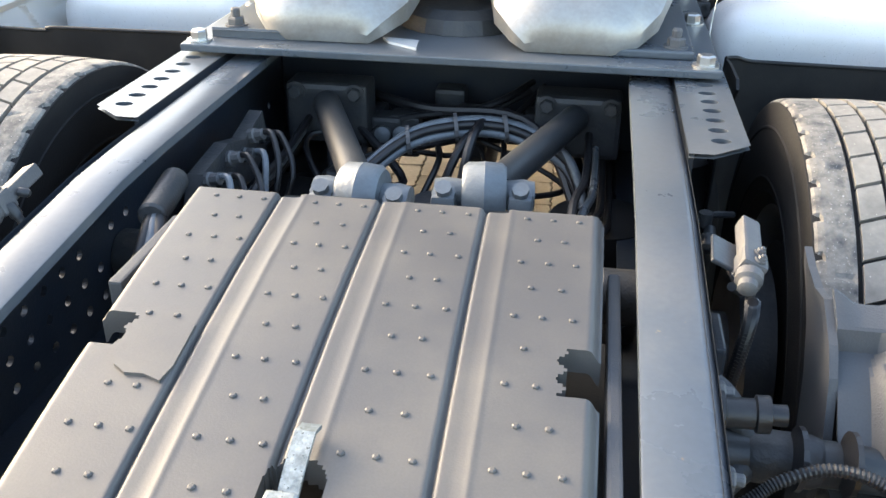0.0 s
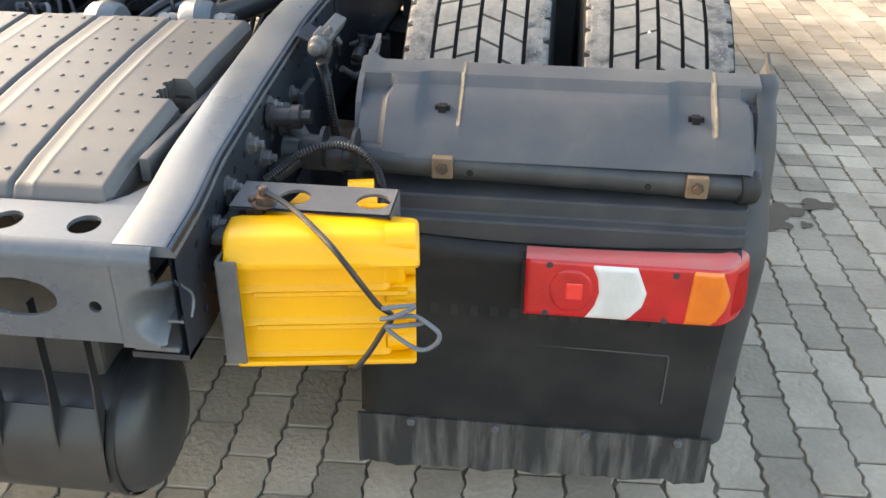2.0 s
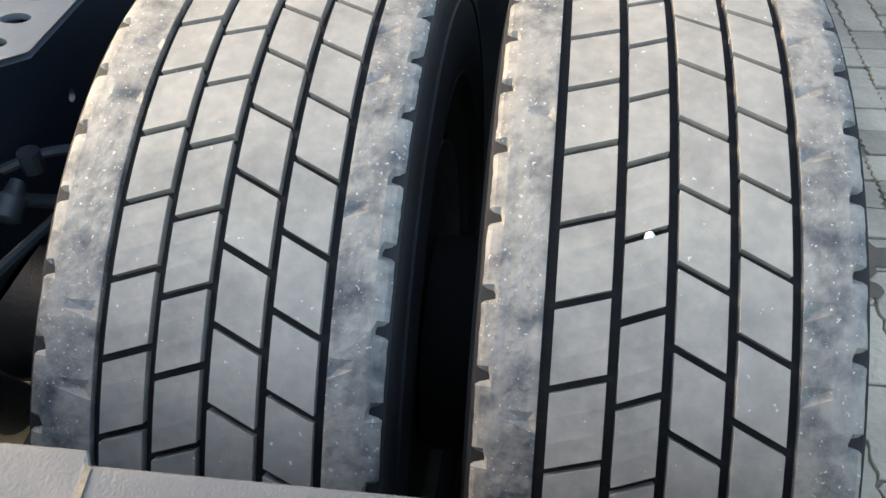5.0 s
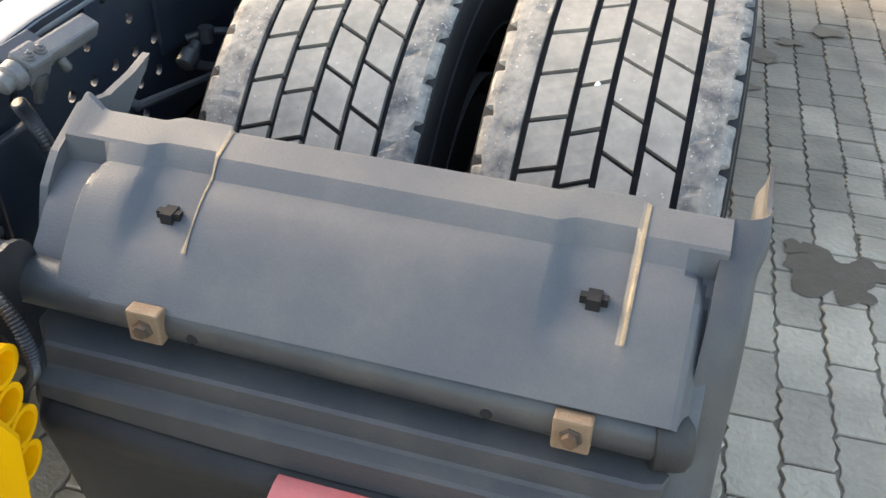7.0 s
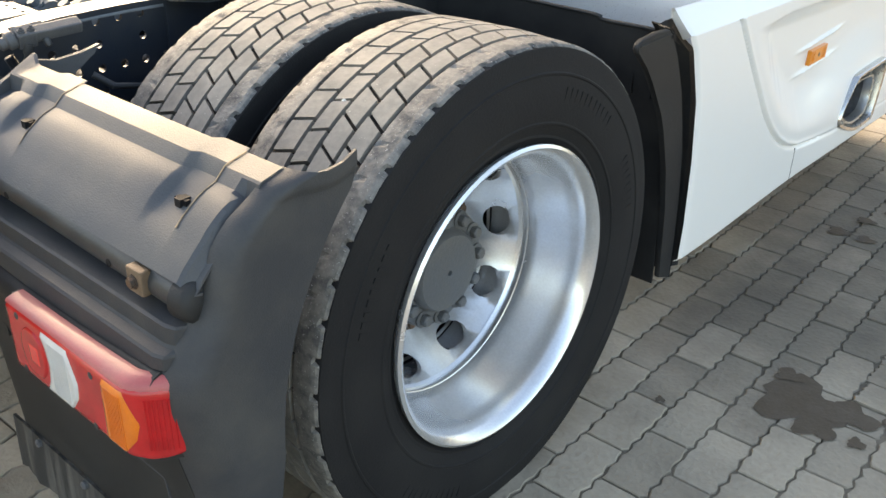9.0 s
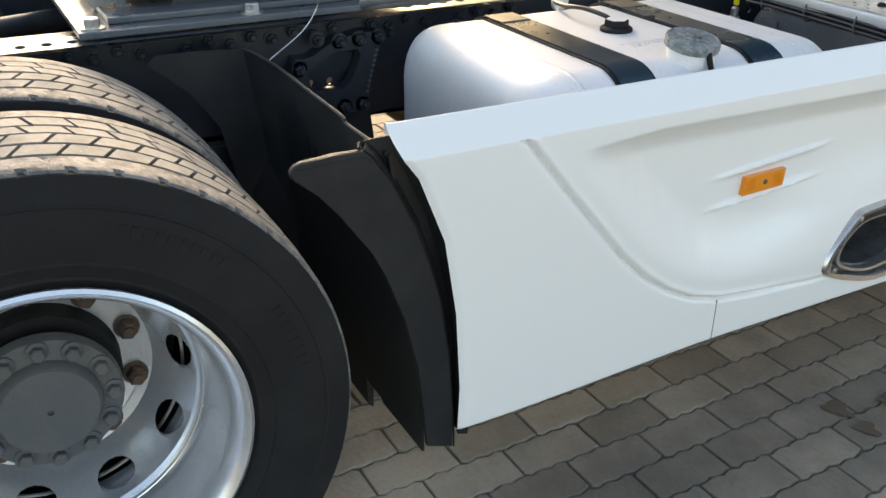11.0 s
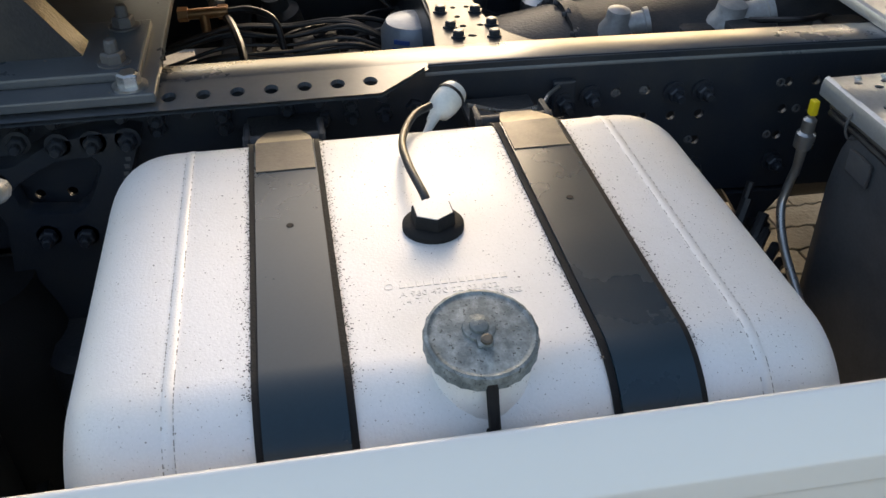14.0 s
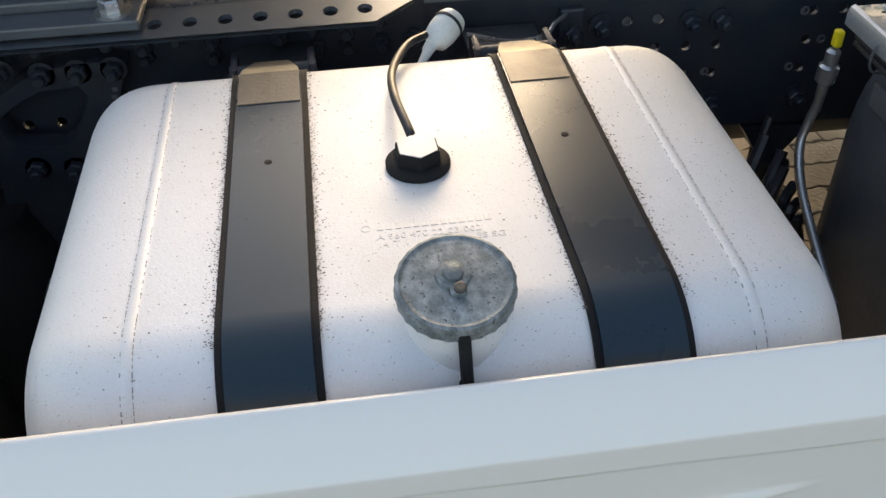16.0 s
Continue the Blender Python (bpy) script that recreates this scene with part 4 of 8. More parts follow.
for band in (-0.192, -0.045, 0.104, 0.257):
    for row in range(11):
        y = -0.378 - 0.0608 * row
        for du in ((-0.035, 0.0, 0.036) if row % 2 == 0 else (-0.018, 0.018)):
            u = band + du + rng.uniform(-0.001, 0.001)
            if any(deck_open(u + e, y) for e in (-0.015, 0, 0.015)) or y < -0.99:
                continue
            b = bm_new()
            lathe(b, (deck_x(u, y), y, deck_z(u, y) - 0.001), (0, 0, 1), [(0.0045, 0), (0.0041, 0.0026), (0.0024, 0.0036)], 6)
            part("stud", b, DECKPL, deck)
# a torn flap beside the notch
bm = bm_new()
flap = [(-0.226, -0.748), (-0.221, -0.762), (-0.214, -0.778), (-0.196, -0.790), (-0.172, -0.789), (-0.150, -0.797), (-0.1435, -0.772), (-0.1435, -0.70), (-0.19, -0.692), (-0.206, -0.698), (-0.221, -0.702), (-0.222, -0.735)]
top = [bm.verts.new((deck_x(u, y), y, deck_z(u, y) + 0.004)) for u, y in flap]
low = [bm.verts.new(v.co - Vector((0, 0, 0.006))) for v in top]
bm.faces.new(top)
bridge(bm, top, low)
part("torn_flap", bm, DECKPL, deck, "torn and lifted flap of the cover")
# side flanges, the latch and its bowl
bm = bm_new()
box(bm, 0.336, 0.352, -0.94, -0.44, 0.84, 0.878, 0.004)
part("side_flange", bm, GREYPLAST, deck)
bm = bm_new()
box(bm, -0.285, -0.266, -0.60, -0.40, 0.85, 0.893, 0.004)
part("side_flange", bm, GREYPLAST, deck)
# dark sheet added under the cover to hide bright ground beside it
bm = bm_new()
box(bm, -0.355, 0.362, -1.00, -0.36, 0.70, 0.72, 0.01)
part("tray", bm, PLASTIC, deck)
bm = bm_new()
box(bm, 0.012, 0.092, -1.01, -0.865, 0.80, 0.81, 0.004)
part("latch_bowl", bm, PLASTIC, deck)
latch = thing("latch", "dull grey pressed steel over-centre latch", "latch", (0.05, -0.95, 0.88))
bm = bm_new()
sheet(bm, [(-0.845, 0.905), (-0.865, 0.912), (-0.90, 0.900), (-0.93, 0.884)], 0.044, 0.064, 0.004)
part("lever", bm, CAPMETAL, latch)
bm = bm_new()
box(bm, 0.034, 0.066, -0.965, -0.925, 0.872, 0.892, 0.004)
cyl(bm, (0.03, -0.945, 0.88), (0.07, -0.945, 0.88), 0.007, 10)
part("body", bm, CAPMETAL, latch)
bm = bm_new()
sheet(bm, [(-0.96, 0.886), (-0.985, 0.878), (-1.012, 0.866), (-1.018, 0.85)], 0.028, 0.052, 0.003)
part("hook", bm, CAPMETAL, latch)
bm = bm_new()
tube(bm, [(0.005, -1.012, 0.868), (0.012, -1.016, 0.878), (0.05, -1.016, 0.876), (0.085, -1.016, 0.878), (0.092, -1.012, 0.868)], 0.004, 8)
part("staple", bm, PLASTIC, latch)

# ---- rear mudguards ----
GX0, GX1 = 0.598, 1.286
# sections (y, z): over the raised panel, and in the two channels that cross it
GUARD = [(-0.513, 0.9035), (-0.515, 0.905), (-0.520, 0.9045), (-0.553, 0.8955), (-0.5565, 0.8925), (-0.570, 0.8785), (-0.576, 0.8760), (-0.588, 0.872), (-0.600, 0.8655), (-0.612, 0.857), (-0.626, 0.8455), (-0.638, 0.832), (-0.652, 0.818), (-0.666, 0.804), (-0.680, 0.786), (-0.668, 0.783)]
CHANNEL = [(-0.504, 0.9055), (-0.506, 0.907), (-0.511, 0.9065), (-0.544, 0.8965), (-0.5475, 0.8935), (-0.559, 0.8765), (-0.565, 0.8735), (-0.576, 0.867), (-0.586, 0.8595), (-0.600, 0.8500), (-0.618, 0.8400), (-0.6365, 0.831), (-0.652, 0.818), (-0.666, 0.804), (-0.680, 0.786), (-0.668, 0.783)]
LOWER_Y = [(0.19, -0.668), (0.40, -0.686), (0.55, -0.717), (0.60, -0.728), (0.635, -0.737), (0.648, -0.738), (0.656, -0.736), (0.664, -0.729), (0.669, -0.718)]
CORNER_Y = [(0.19, -0.668), (0.40, -0.686), (0.55, -0.717), (0.62, -0.728), (0.655, -0.724), (0.70, -0.695), (0.75, -0.660), (0.79, -0.648), (0.83, -0.630), (0.857, -0.604), (0.877, -0.571), (0.893, -0.550), (0.905, -0.513)]


def guard_front(z):
    """Where the side of the guard ends before the tyre."""
    if z < 0.47:
        return lerp([(0.19, -0.610), (0.47, -0.565)], z)
    return -math.sqrt(max(0.172, 0.565 ** 2 - (z - AXLE_Z) ** 2))


def mudguard():
    ob = thing("rear_mudguard", "weathered grey plastic mudguard half shell behind the twin tyres", "mudguard", (0.97, -0.6, 0.6), "rear mudguards")
    bm = bm_new()
    channels = ((0.694, 0.776), (1.126, 1.208))
    marks = [GX0, 0.602, 0.61, 0.622, 0.630, 0.634, 0.638, 0.642, 0.646, 0.652, 0.66, 0.68]
    for a, b in channels:
        marks += [a, a + 0.004, a + 0.008, a + 0.013, a + 0.018, a + 0.022, a + 0.045, b - 0.006, b - 0.004, b - 0.002, b, b + 0.01]
    marks += [0.85, 0.95, 1.05, 1.23, 1.25, 1.262, 1.268, 1.272, 1.276, 1.280, GX1]

    def deep(x):
        return max(smooth01((x - a) / 0.022) * smooth01((b - x) / 0.006) for a, b in channels)

    def shell(x, k):
        (y, z), (cy, cz) = GUARD[int(k)], CHANNEL[int(k)]
        f = deep(x)
        y, z = y + (cy - y) * f, z + (cz - z) * f
        end = min(x - 0.634, 1.276 - x)
        # the panel stands proud of the strips at its ends, rounded at its upper corners
        bite = 0.010 * max(0.0, 1 - (int(k) - 5) / 3) if 5 <= k < 8 else 0.0
        inset = 0.018 * (1 - smooth01((end - bite) / 0.012)) if k >= 5 else 0.0
        rise = 0.014 * (1 - smooth01((x - GX0) / 0.03)) if k < 3 else 0.0
        return (x, y + inset * 0.55 + rise * 0.6, z - inset * 0.75 + rise)

    patch(bm, sorted(marks), list(range(len(GUARD))), shell, None, 0.004)
    part("top_shell", bm, GREYPLAST, ob, "grey plastic upper shell with a raised panel", 17)
    for x in (0.743, 1.176):
        bm = bm_new()
        box(bm, x - 0.0065, x + 0.0065, -0.612, -0.594, 0.840, 0.8555)
        box(bm, x - 0.013, x + 0.013, -0.607, -0.599, 0.840, 0.8545)
        part("slot", bm, RUBBER, ob, "cross-shaped slot")
    for x0, x1 in ((0.7735, 0.7775), (1.206, 1.2105)):
        # dried mud washed out along the channel's edge
        bm = bm_new()
        patch(bm, steps(x0, x1, 2), list(range(1, 12)), lambda u, k: tuple(Vector(shell(u, k)) + Vector((0, -0.0006, 0.0009))))
        part("mud_streak", bm, MUD, ob, "pale dried mud streak", 40)
    # stepped ledges under the tube
    ledges = [(-0.60, 0.81), (-0.61, 0.77), (-0.62, 0.742), (-0.635, 0.734), (-0.66, 0.7295), (-0.694, 0.7265), (-0.698, 0.7235), (-0.700, 0.700), (-0.703, 0.696), (-0.717, 0.6925), (-0.7205, 0.689), (-0.7215, 0.673), (-0.716, 0.669), (-0.708, 0.655), (-0.690, 0.62)]
    bm = bm_new()
    patch(bm, [0.602, 0.608, 0.63, 0.65] + steps(0.7, 1.2, 10) + [1.25, 1.266, 1.275, 1.283, 1.29], list(range(len(ledges))), lambda u, k: (u, ledges[k][0] + 0.05 * (1 - smooth01((1.29 - u) / 0.03)) + 0.03 * (1 - smooth01((u - 0.602) / 0.03)), ledges[k][1] - (0.017 * math.sin(math.pi * (u - 0.602) / 0.688) if k > 10 else 0)), None, 0.004)
    part("ledge_shell", bm, MIDPLAST, ob, "dusty stepped ledges under the tube", 20)
    # flat back, leaning in under the lamp
    bm = bm_new()
    zs = [z for z, y in LOWER_Y]
    rows = sorted(set(zs + steps(0.19, 0.66, 16)))

    def back(u, z):
        left = lerp([(0.19, 0.580), (0.64, 0.602), (0.67, 0.606)], z)
        x = left + (1.262 - left) * u
        return (x, lerp(LOWER_Y, z) + 0.035 * (1 - smooth01((x - left) / 0.035)), z - 0.017 * math.sin(math.pi * u) * smooth01((z - 0.60) / 0.05))

    patch(bm, [0, 0.004, 0.012, 0.025, 0.04, 0.06] + steps(0.1, 1.0, 12), rows, back, None, 0.005)
    part("lower_shell", bm, PLASTIC, ob, "black plastic lower shell", 40)
    # rounded outer corner that runs on as the side of the guard
    bm = bm_new()

    def corner(s, z0):
        yb, r = lerp(CORNER_Y, z0), 0.050 - 0.014 * smooth01((z0 - 0.70) / 0.08)
        side = 1.314 + 0.007 * smooth01((z0 - 0.868) / 0.02)
        start = lerp([(0.19, 1.250), (0.66, 1.250), (0.71, 1.268), (0.91, 1.280)], z0)
        yf = guard_front(z0)
        if s <= 1:
            t = s * math.pi / 2
            x = start + (side - start) * math.sin(t)
            y = yb + r * (1 - math.cos(t))
        else:
            x, y = side, yb + r + (yf - yb - r) * (s - 1)
        top = lerp([(-0.55, 0.0), (-0.515, 0.0), (-0.47, -0.008), (-0.44, -0.004), (-0.415, 0.008)], y)
        return (x, y, z0 + top * smooth01((z0 - 0.84) / 0.05))

    patch(bm, steps(0, 1, 10) + steps(1.05, 2.0, 16), sorted(set(steps(0.19, 0.905, 44) + [0.868, 0.872, 0.876, 0.880, 0.884, 0.893, 0.899])), corner, None, 0.005)
    part("side_shell", bm, MIDPLAST, ob, "rounded outer corner and side of the guard", 45)
    bm = bm_new()
    lathe(bm, (1.268, -0.660, 0.757), (1, 0.25, 0), [(0.029, -0.02), (0.031, 0), (0.030, 0.008), (0.024, 0.014), (0.004, 0.016)], 28)
    part("tube_cup", bm, PLASTIC, ob, "rounded cup at the tube end", 40)
    bm = bm_new()
    horn = [(-0.383, 0.912), (-0.396, 0.896), (-0.43, 0.874), (-0.465, 0.845), (-0.50, 0.79), (-0.528, 0.70)]
    outline = horn + [(-0.545, 0.56), (-0.60, 0.55), (-0.63, 0.78), (-0.60, 0.852), (-0.583, 0.870), (-0.572, 0.880), (-0.515, 0.908), (-0.47, 0.898), (-0.42, 0.903)]
    prism(bm, outline, "x", 0.588, 0.598)
    part("inner_shell", bm, GREYPLAST, ob, "curved inner side of the guard")
    bm = bm_new()
    rows = []
    for k in range(36):
        x = 0.580 + (1.285 - 0.580) * k / 35
        wav = 0.0016 * math.sin(k * 1.3) + 0.001 * math.sin(k * 2.9)
        low = 0.088 + 0.020 * (k / 35) + 0.003 * math.sin(k * 0.9) + 0.002 * math.sin(k * 2.3)
        rows.append([bm.verts.new(p) for p in ((x, -0.676, 0.215), (x, -0.679 + wav, 0.14), (x, -0.680 + 2 * wav, low), (x, -0.674 + 2 * wav, low), (x, -0.673 + wav, 0.14), (x, -0.670, 0.215))])
    for a, b in zip(rows, rows[1:]):
        bridge(bm, a, b)
    bm.faces.new(rows[0])
    bm.faces.new(rows[-1][::-1])
    part("mud_flap", bm, FLAP, ob, "streaked black rubber flap", 40)
    bm = bm_new()
    prism(bm, [(0.82, 0.428), (1.174, 0.421), (1.178, 0.415), (1.178, 0.30), (1.175, 0.30), (1.175, 0.413), (1.172, 0.418), (0.82, 0.425)], "y", -0.6905, -0.682)
    for v in bm.verts:
        v.co.y += (v.co.z - 0.42) * -0.09
    part("panel_line", bm, GREYPLAST, ob)
    # raised maker's name as plain bars
    for k in range(12):
        if k == 8:
            continue
        b = bm_new()
        box(b, 0.735 + 0.036 * k, 0.735 + 0.036 * k + 0.016, -0.7100, -0.700, 0.492, 0.514)
        part("raised_bar", b, PLASTIC, ob)
    for x in (0.69, 0.86, 1.04, 1.22):
        b = bm_new()
        lathe(b, (x, -0.670, 0.205), (0, -1, 0), [(0.009, 0), (0.009, 0.012), (0.006, 0.015)], 8)
        part("rivet", b, GREYMET, ob)
    # carrying tube with two clamps
    tubing = thing("carrier_tube", "grey steel tube carrying the mudguard", "tube", (0.9, -0.67, 0.77), "carrier tubes")
    bm = bm_new()
    a, b = Vector((0.47, -0.657, 0.7775)), Vector((1.272, -0.657, 0.757))
    lathe(bm, a, b - a, [(0.027, 0), (0.027, (b - a).length - 0.004), (0.02, (b - a).length)], 24)
    part("tube", bm, TUBE, tubing, "", 40)
    for x in (0.80, 1.10):
        z = 0.7775 - (x - 0.47) / 0.802 * 0.0205
        bm = bm_new()
        cyl(bm, (x, -0.680, z - 0.004), (x, -0.6848, z - 0.004), 0.006, 12)
        part("hole", bm, RUBBER, tubing)
    for x in (0.753, 1.180):
        z = 0.7835 - (x - 0.47) / 0.802 * 0.0215
        bm = bm_new()
        box(bm, x - 0.018, x + 0.018, -0.693, -0.676, z - 0.021, z + 0.017, 0.003)
        pad = part("clamp", bm, CLAMP, tubing, "tan rust-stained square clamp", None)
        bm = bm_new()
        lathe(bm, (x, -0.692, z - 0.002), (0, -1, 0), [(0.011, 0), (0.011, 0.003), (0.008, 0.0035), (0.008, 0.009)], 6)
        part("bolt", bm, RUSTNUT, pad)
    bm = bm_new()
    lathe(bm, (0.495, -0.657, 0.7777), (1, 0, -0.03), [(0.024, 0), (0.031, 0.012), (0.031, 0.075), (0.0275, 0.085)], 20)
    tube(bm, [(0.515, -0.655, 0.782), (0.492, -0.640, 0.804), (0.474, -0.622, 0.826), (0.458, -0.612, 0.836)], 0.017, 12)
    tube(bm, [(0.515, -0.660, 0.775), (0.492, -0.675, 0.768), (0.474, -0.690, 0.758), (0.458, -0.700, 0.748)], 0.017, 12)
    part("fork", bm, GUNK, tubing, "cast fork on the rail", 40)
    return ob, tubing


guard, tubing = mudguard()
mirrored(guard)
mirrored(tubing)

# ---- tail lamps ----


def tail_lamp():
    ob = thing("tail_lamp", "red, white and orange truck tail lamp in the mudguard", "tail lamp", (1.11, -0.76, 0.6), "tail lamps")

    def wrap(x, y):
        """The lamp follows the rounded corner of the guard."""
        return y - 0.012 + 13.0 * max(0.0, x - 1.222) ** 2

    def lens(name, m, z0, z1, left, right, y0, y1, parent, edge=0.005, label="", n=28):
        """A domed lens between z0 and z1; left(z) and right(z) are its sides."""
        zs = [z0 + (z1 - z0) * k / 18 for k in range(19)]
        bm = bm_new()
        front, rear = [], []
        for z in zs:
            a, b = left(z), right(z)
            row, back = [], []
            for k in range(n + 1):
                x = a + (b - a) * k / n
                near = min(x - a, b - x, z - z0, z1 - z)
                soft = edge * (1 - smooth01(near / edge)) if edge else 0
                row.append(bm.verts.new((x, wrap(x, y0 + soft), z)))
                back.append(bm.verts.new((x, wrap(x, y1), z)))
            front.append(row)
            rear.append(back)
        for p, q in zip(front, front[1:]):
            bridge(bm, p, q, False)
        for p, q in zip(rear, rear[1:]):
            bridge(bm, p, q, False)
        loop = front[0] + [r[-1] for r in front[1:]] + front[-1][-2::-1] + [r[0] for r in front[-2:0:-1]]
        loop2 = rear[0] + [r[-1] for r in rear[1:]] + rear[-1][-2::-1] + [r[0] for r in rear[-2:0:-1]]
        bridge(bm, loop, loop2)
        return part(name, bm, m, parent, label, 45)

    def side(table):
        return lambda z: lerp(table, z)

    right_end = side([(0.534, 1.262), (0.537, 1.274), (0.544, 1.284), (0.556, 1.290), (0.60, 1.293), (0.634, 1.291), (0.645, 1.286), (0.652, 1.276)])
    lens("red_lens", LRED, 0.534, 0.652, side([(0.53, 0.905), (0.66, 0.905)]), right_end, -0.7515, -0.722, ob, 0.008, "", 60)
    bm = bm_new()
    patch(bm, steps(0.905, 1.278, 30), list(range(5)), lambda u, k: (u, wrap(u, (-0.718, -0.730, -0.739, -0.745, -0.748)[k]), (0.667, 0.666, 0.662, 0.656, 0.648)[k] - (0.011, 0.010, 0.008, 0.004, 0)[k] * math.sin(math.pi * (u - 0.602) / 0.688)), None, 0.003)
    part("top_rim", bm, LPALE, ob, "paler red upper rim of the lens", 50)

    def disc(z):
        return 0.040 * math.sqrt(max(0.02, 1 - ((z - 0.592) / 0.0441) ** 2))

    lens("round_lens", LRED, 0.548, 0.636, lambda z: 0.984 - disc(z), lambda z: 0.984 + disc(z), -0.7545, -0.745, ob, 0.006, "round red stop lens", 20)
    # square in brighter red: the lit patch inside the lens put into colour
    lens("bulb_window", LBRIGHT, 0.574, 0.610, lambda z: 0.972, lambda z: 1.006, -0.7553, -0.75, ob, 0.003, "brighter red square for the lit patch in the lens", 8)
    white = (side([(0.540, 1.010), (0.565, 1.024), (0.592, 1.030), (0.62, 1.026), (0.645, 1.014)]), side([(0.540, 1.084), (0.568, 1.106), (0.596, 1.112), (0.645, 1.092)]))
    amber = (side([(0.540, 1.178), (0.645, 1.183)]), side([(0.540, 1.224), (0.568, 1.246), (0.596, 1.252), (0.645, 1.232)]))
    for name, (a, b), m in (("clear_lens", white, LWHITE), ("orange_lens", amber, LORANGE)):
        piece = lens(name, m, 0.540, 0.645, a, b, -0.7545, -0.745, ob, 0.004, "", 16)
        for k in range(int((b(0.59) - a(0.59) - 0.03) / 0.004)):
            x = a(0.59) + 0.012 + 0.004 * k
            bm = bm_new()
            box(bm, x, x + 0.002, wrap(x, -0.7553), wrap(x, -0.752), 0.55, 0.636)
            part("lens_rib", bm, m, piece)
    for k in range(7):
        x = 1.258 + 0.004 * k
        bm = bm_new()
        box(bm, x, x + 0.002, wrap(x, -0.7525), wrap(x, -0.745), 0.553, 0.636)
        part("lens_rib", bm, LRED, ob)
    bm = bm_new()
    patch(bm, steps(0.899, 1.288, 30), [0.529, 0.6, 0.655], lambda u, v: (u, wrap(u, -0.734), v), None, 0.014)
    part("housing", bm, PLASTIC, ob)
    for x, z in ((0.945, 0.640), (0.942, 0.545), (1.155, 0.634), (1.145, 0.543)):
        b = bm_new()
        lathe(b, (x, wrap(x, -0.7505), z), (0, -1, 0), [(0.006, 0), (0.006, 0.0015), (0.003, 0.002)], 10)
        part("screw", b, GUNK, ob)
    return ob


mirrored(tail_lamp())

# ---- wheel chock in its holder ----
chock = thing("wheel_chock", "bright yellow ribbed plastic wheel chock in its holder", "wheel chock", (0.64, -0.96, 0.61))
bm = bm_new()
# front in four shingled panels, each ending in a lip
outline = [(-1.050, 0.612)]
for z0, z1 in ((0.614, 0.688), (0.688, 0.758), (0.758, 0.812)):
    outline += [(-1.062, z0 + 0.004), (-1.057, z0 + 0.012), (-1.054, z1 - 0.008), (-1.062, z1 - 0.003), (-1.063, z1)]
outline += [(-1.045, 0.852), (-1.0, 0.85), (-0.95, 0.845), (-0.90, 0.83), (-0.86, 0.80), (-0.84, 0.74), (-0.85, 0.66), (-0.86, 0.612)]
rows = []
for x, grow in ((0.519, 0.004), (0.523, 0.0), (0.727, 0.0), (0.733, 0.003), (0.737, 0.010)):
    rows.append([bm.verts.new((x, y + (grow if y < -1.0 else -grow), z)) for y, z in outline])
for a, b in zip(rows, rows[1:]):
    bridge(bm, a, b)
bm.faces.new(rows[0][::-1])
bm.faces.new(rows[-1])
part("body", bm, YELLOW, chock)
for z0, z1, x1 in ((0.616, 0.684, 0.762), (0.690, 0.754, 0.768), (0.760, 0.806, 0.758)):
    bm = bm_new()
    box(bm, 0.725, x1, -1.054, -1.004, z0, z1, 0.010)
    part("end_lobe", bm, YELLOW, chock, "rounded lobe at the end of the chock")
for z, x0 in ((0.688, 0.545), (0.758, 0.545)):
    bm = bm_new()
    sheet(bm, [(-1.056, z + 0.002), (-1.066, z + 0.0015), (-1.070, z - 0.003), (-1.066, z - 0.007)], x0, 0.760, 0.003, 6)
    part("rain_lip", bm, YELLOW, chock, "", 40)
bm = bm_new()
box(bm, 0.512, 0.772, -1.072, -0.935, 0.604, 0.616, 0.005)
part("base_flange", bm, YELLOW, chock)
bm = bm_new()
roll = [(-1.055, 0.806), (-1.074, 0.812), (-1.077, 0.820), (-1.073, 0.832), (-1.066, 0.838), (-1.064, 0.846), (-1.056, 0.860), (-1.045, 0.866), (-0.985, 0.862), (-0.965, 0.85), (-0.96, 0.806)]
rows = []
for x, grow in ((0.507, 0.008), (0.510, 0.002), (0.518, 0.0), (0.70, 0.0), (0.768, 0.0), (0.775, 0.003), (0.778, 0.009)):
    rows.append([bm.verts.new((x, y + (grow if y < -1.0 else -grow), z - (grow * 0.6 if z > 0.83 else 0) - (0.010 * smooth01((x - 0.70) / 0.06) if z > 0.83 else 0))) for y, z in roll])
for a, b in zip(rows, rows[1:]):
    bridge(bm, a, b)
bm.faces.new(rows[0][::-1])
bm.faces.new(rows[-1])
part("top_roll", bm, YELLOW, chock, "", 50)
for i in range(5):
    for j in range(3 if i < 4 else 1):
        y, z = (-1.035, -0.86, -0.812)[j] + 0.010 * (i % 2), 0.642 + 0.051 * i
        bm = bm_new()
        lathe(bm, (0.73 if j == 0 else 0.665, y, z), (1, 0, 0), [(0.025, 0), (0.026, 0.035), (0.026, 0.042 + 0.006 * (j % 2)), (0.019, 0.042), (0.018, 0.0)], 18, False)
        part("tube", bm, YELLOW, chock, "", 40)
bm = bm_new()
prism(bm, [(0.58, -0.905), (0.655, -0.90), (0.63, -0.855), (0.60, -0.855)], "z", 0.80, 0.835)
part("nose", bm, YELLOW, chock)
for ob in chock.children:
    for v in ob.data.vertices:
        v.co.z = 0.612 + (v.co.z - 0.604) * 0.79
chock.location = (0.50, -1.075, 0.62)
for ob in chock.children:
    ob.location = -chock.location
chock.rotation_euler = (0, 0, radians(9))
chock.location.x -= 0.011
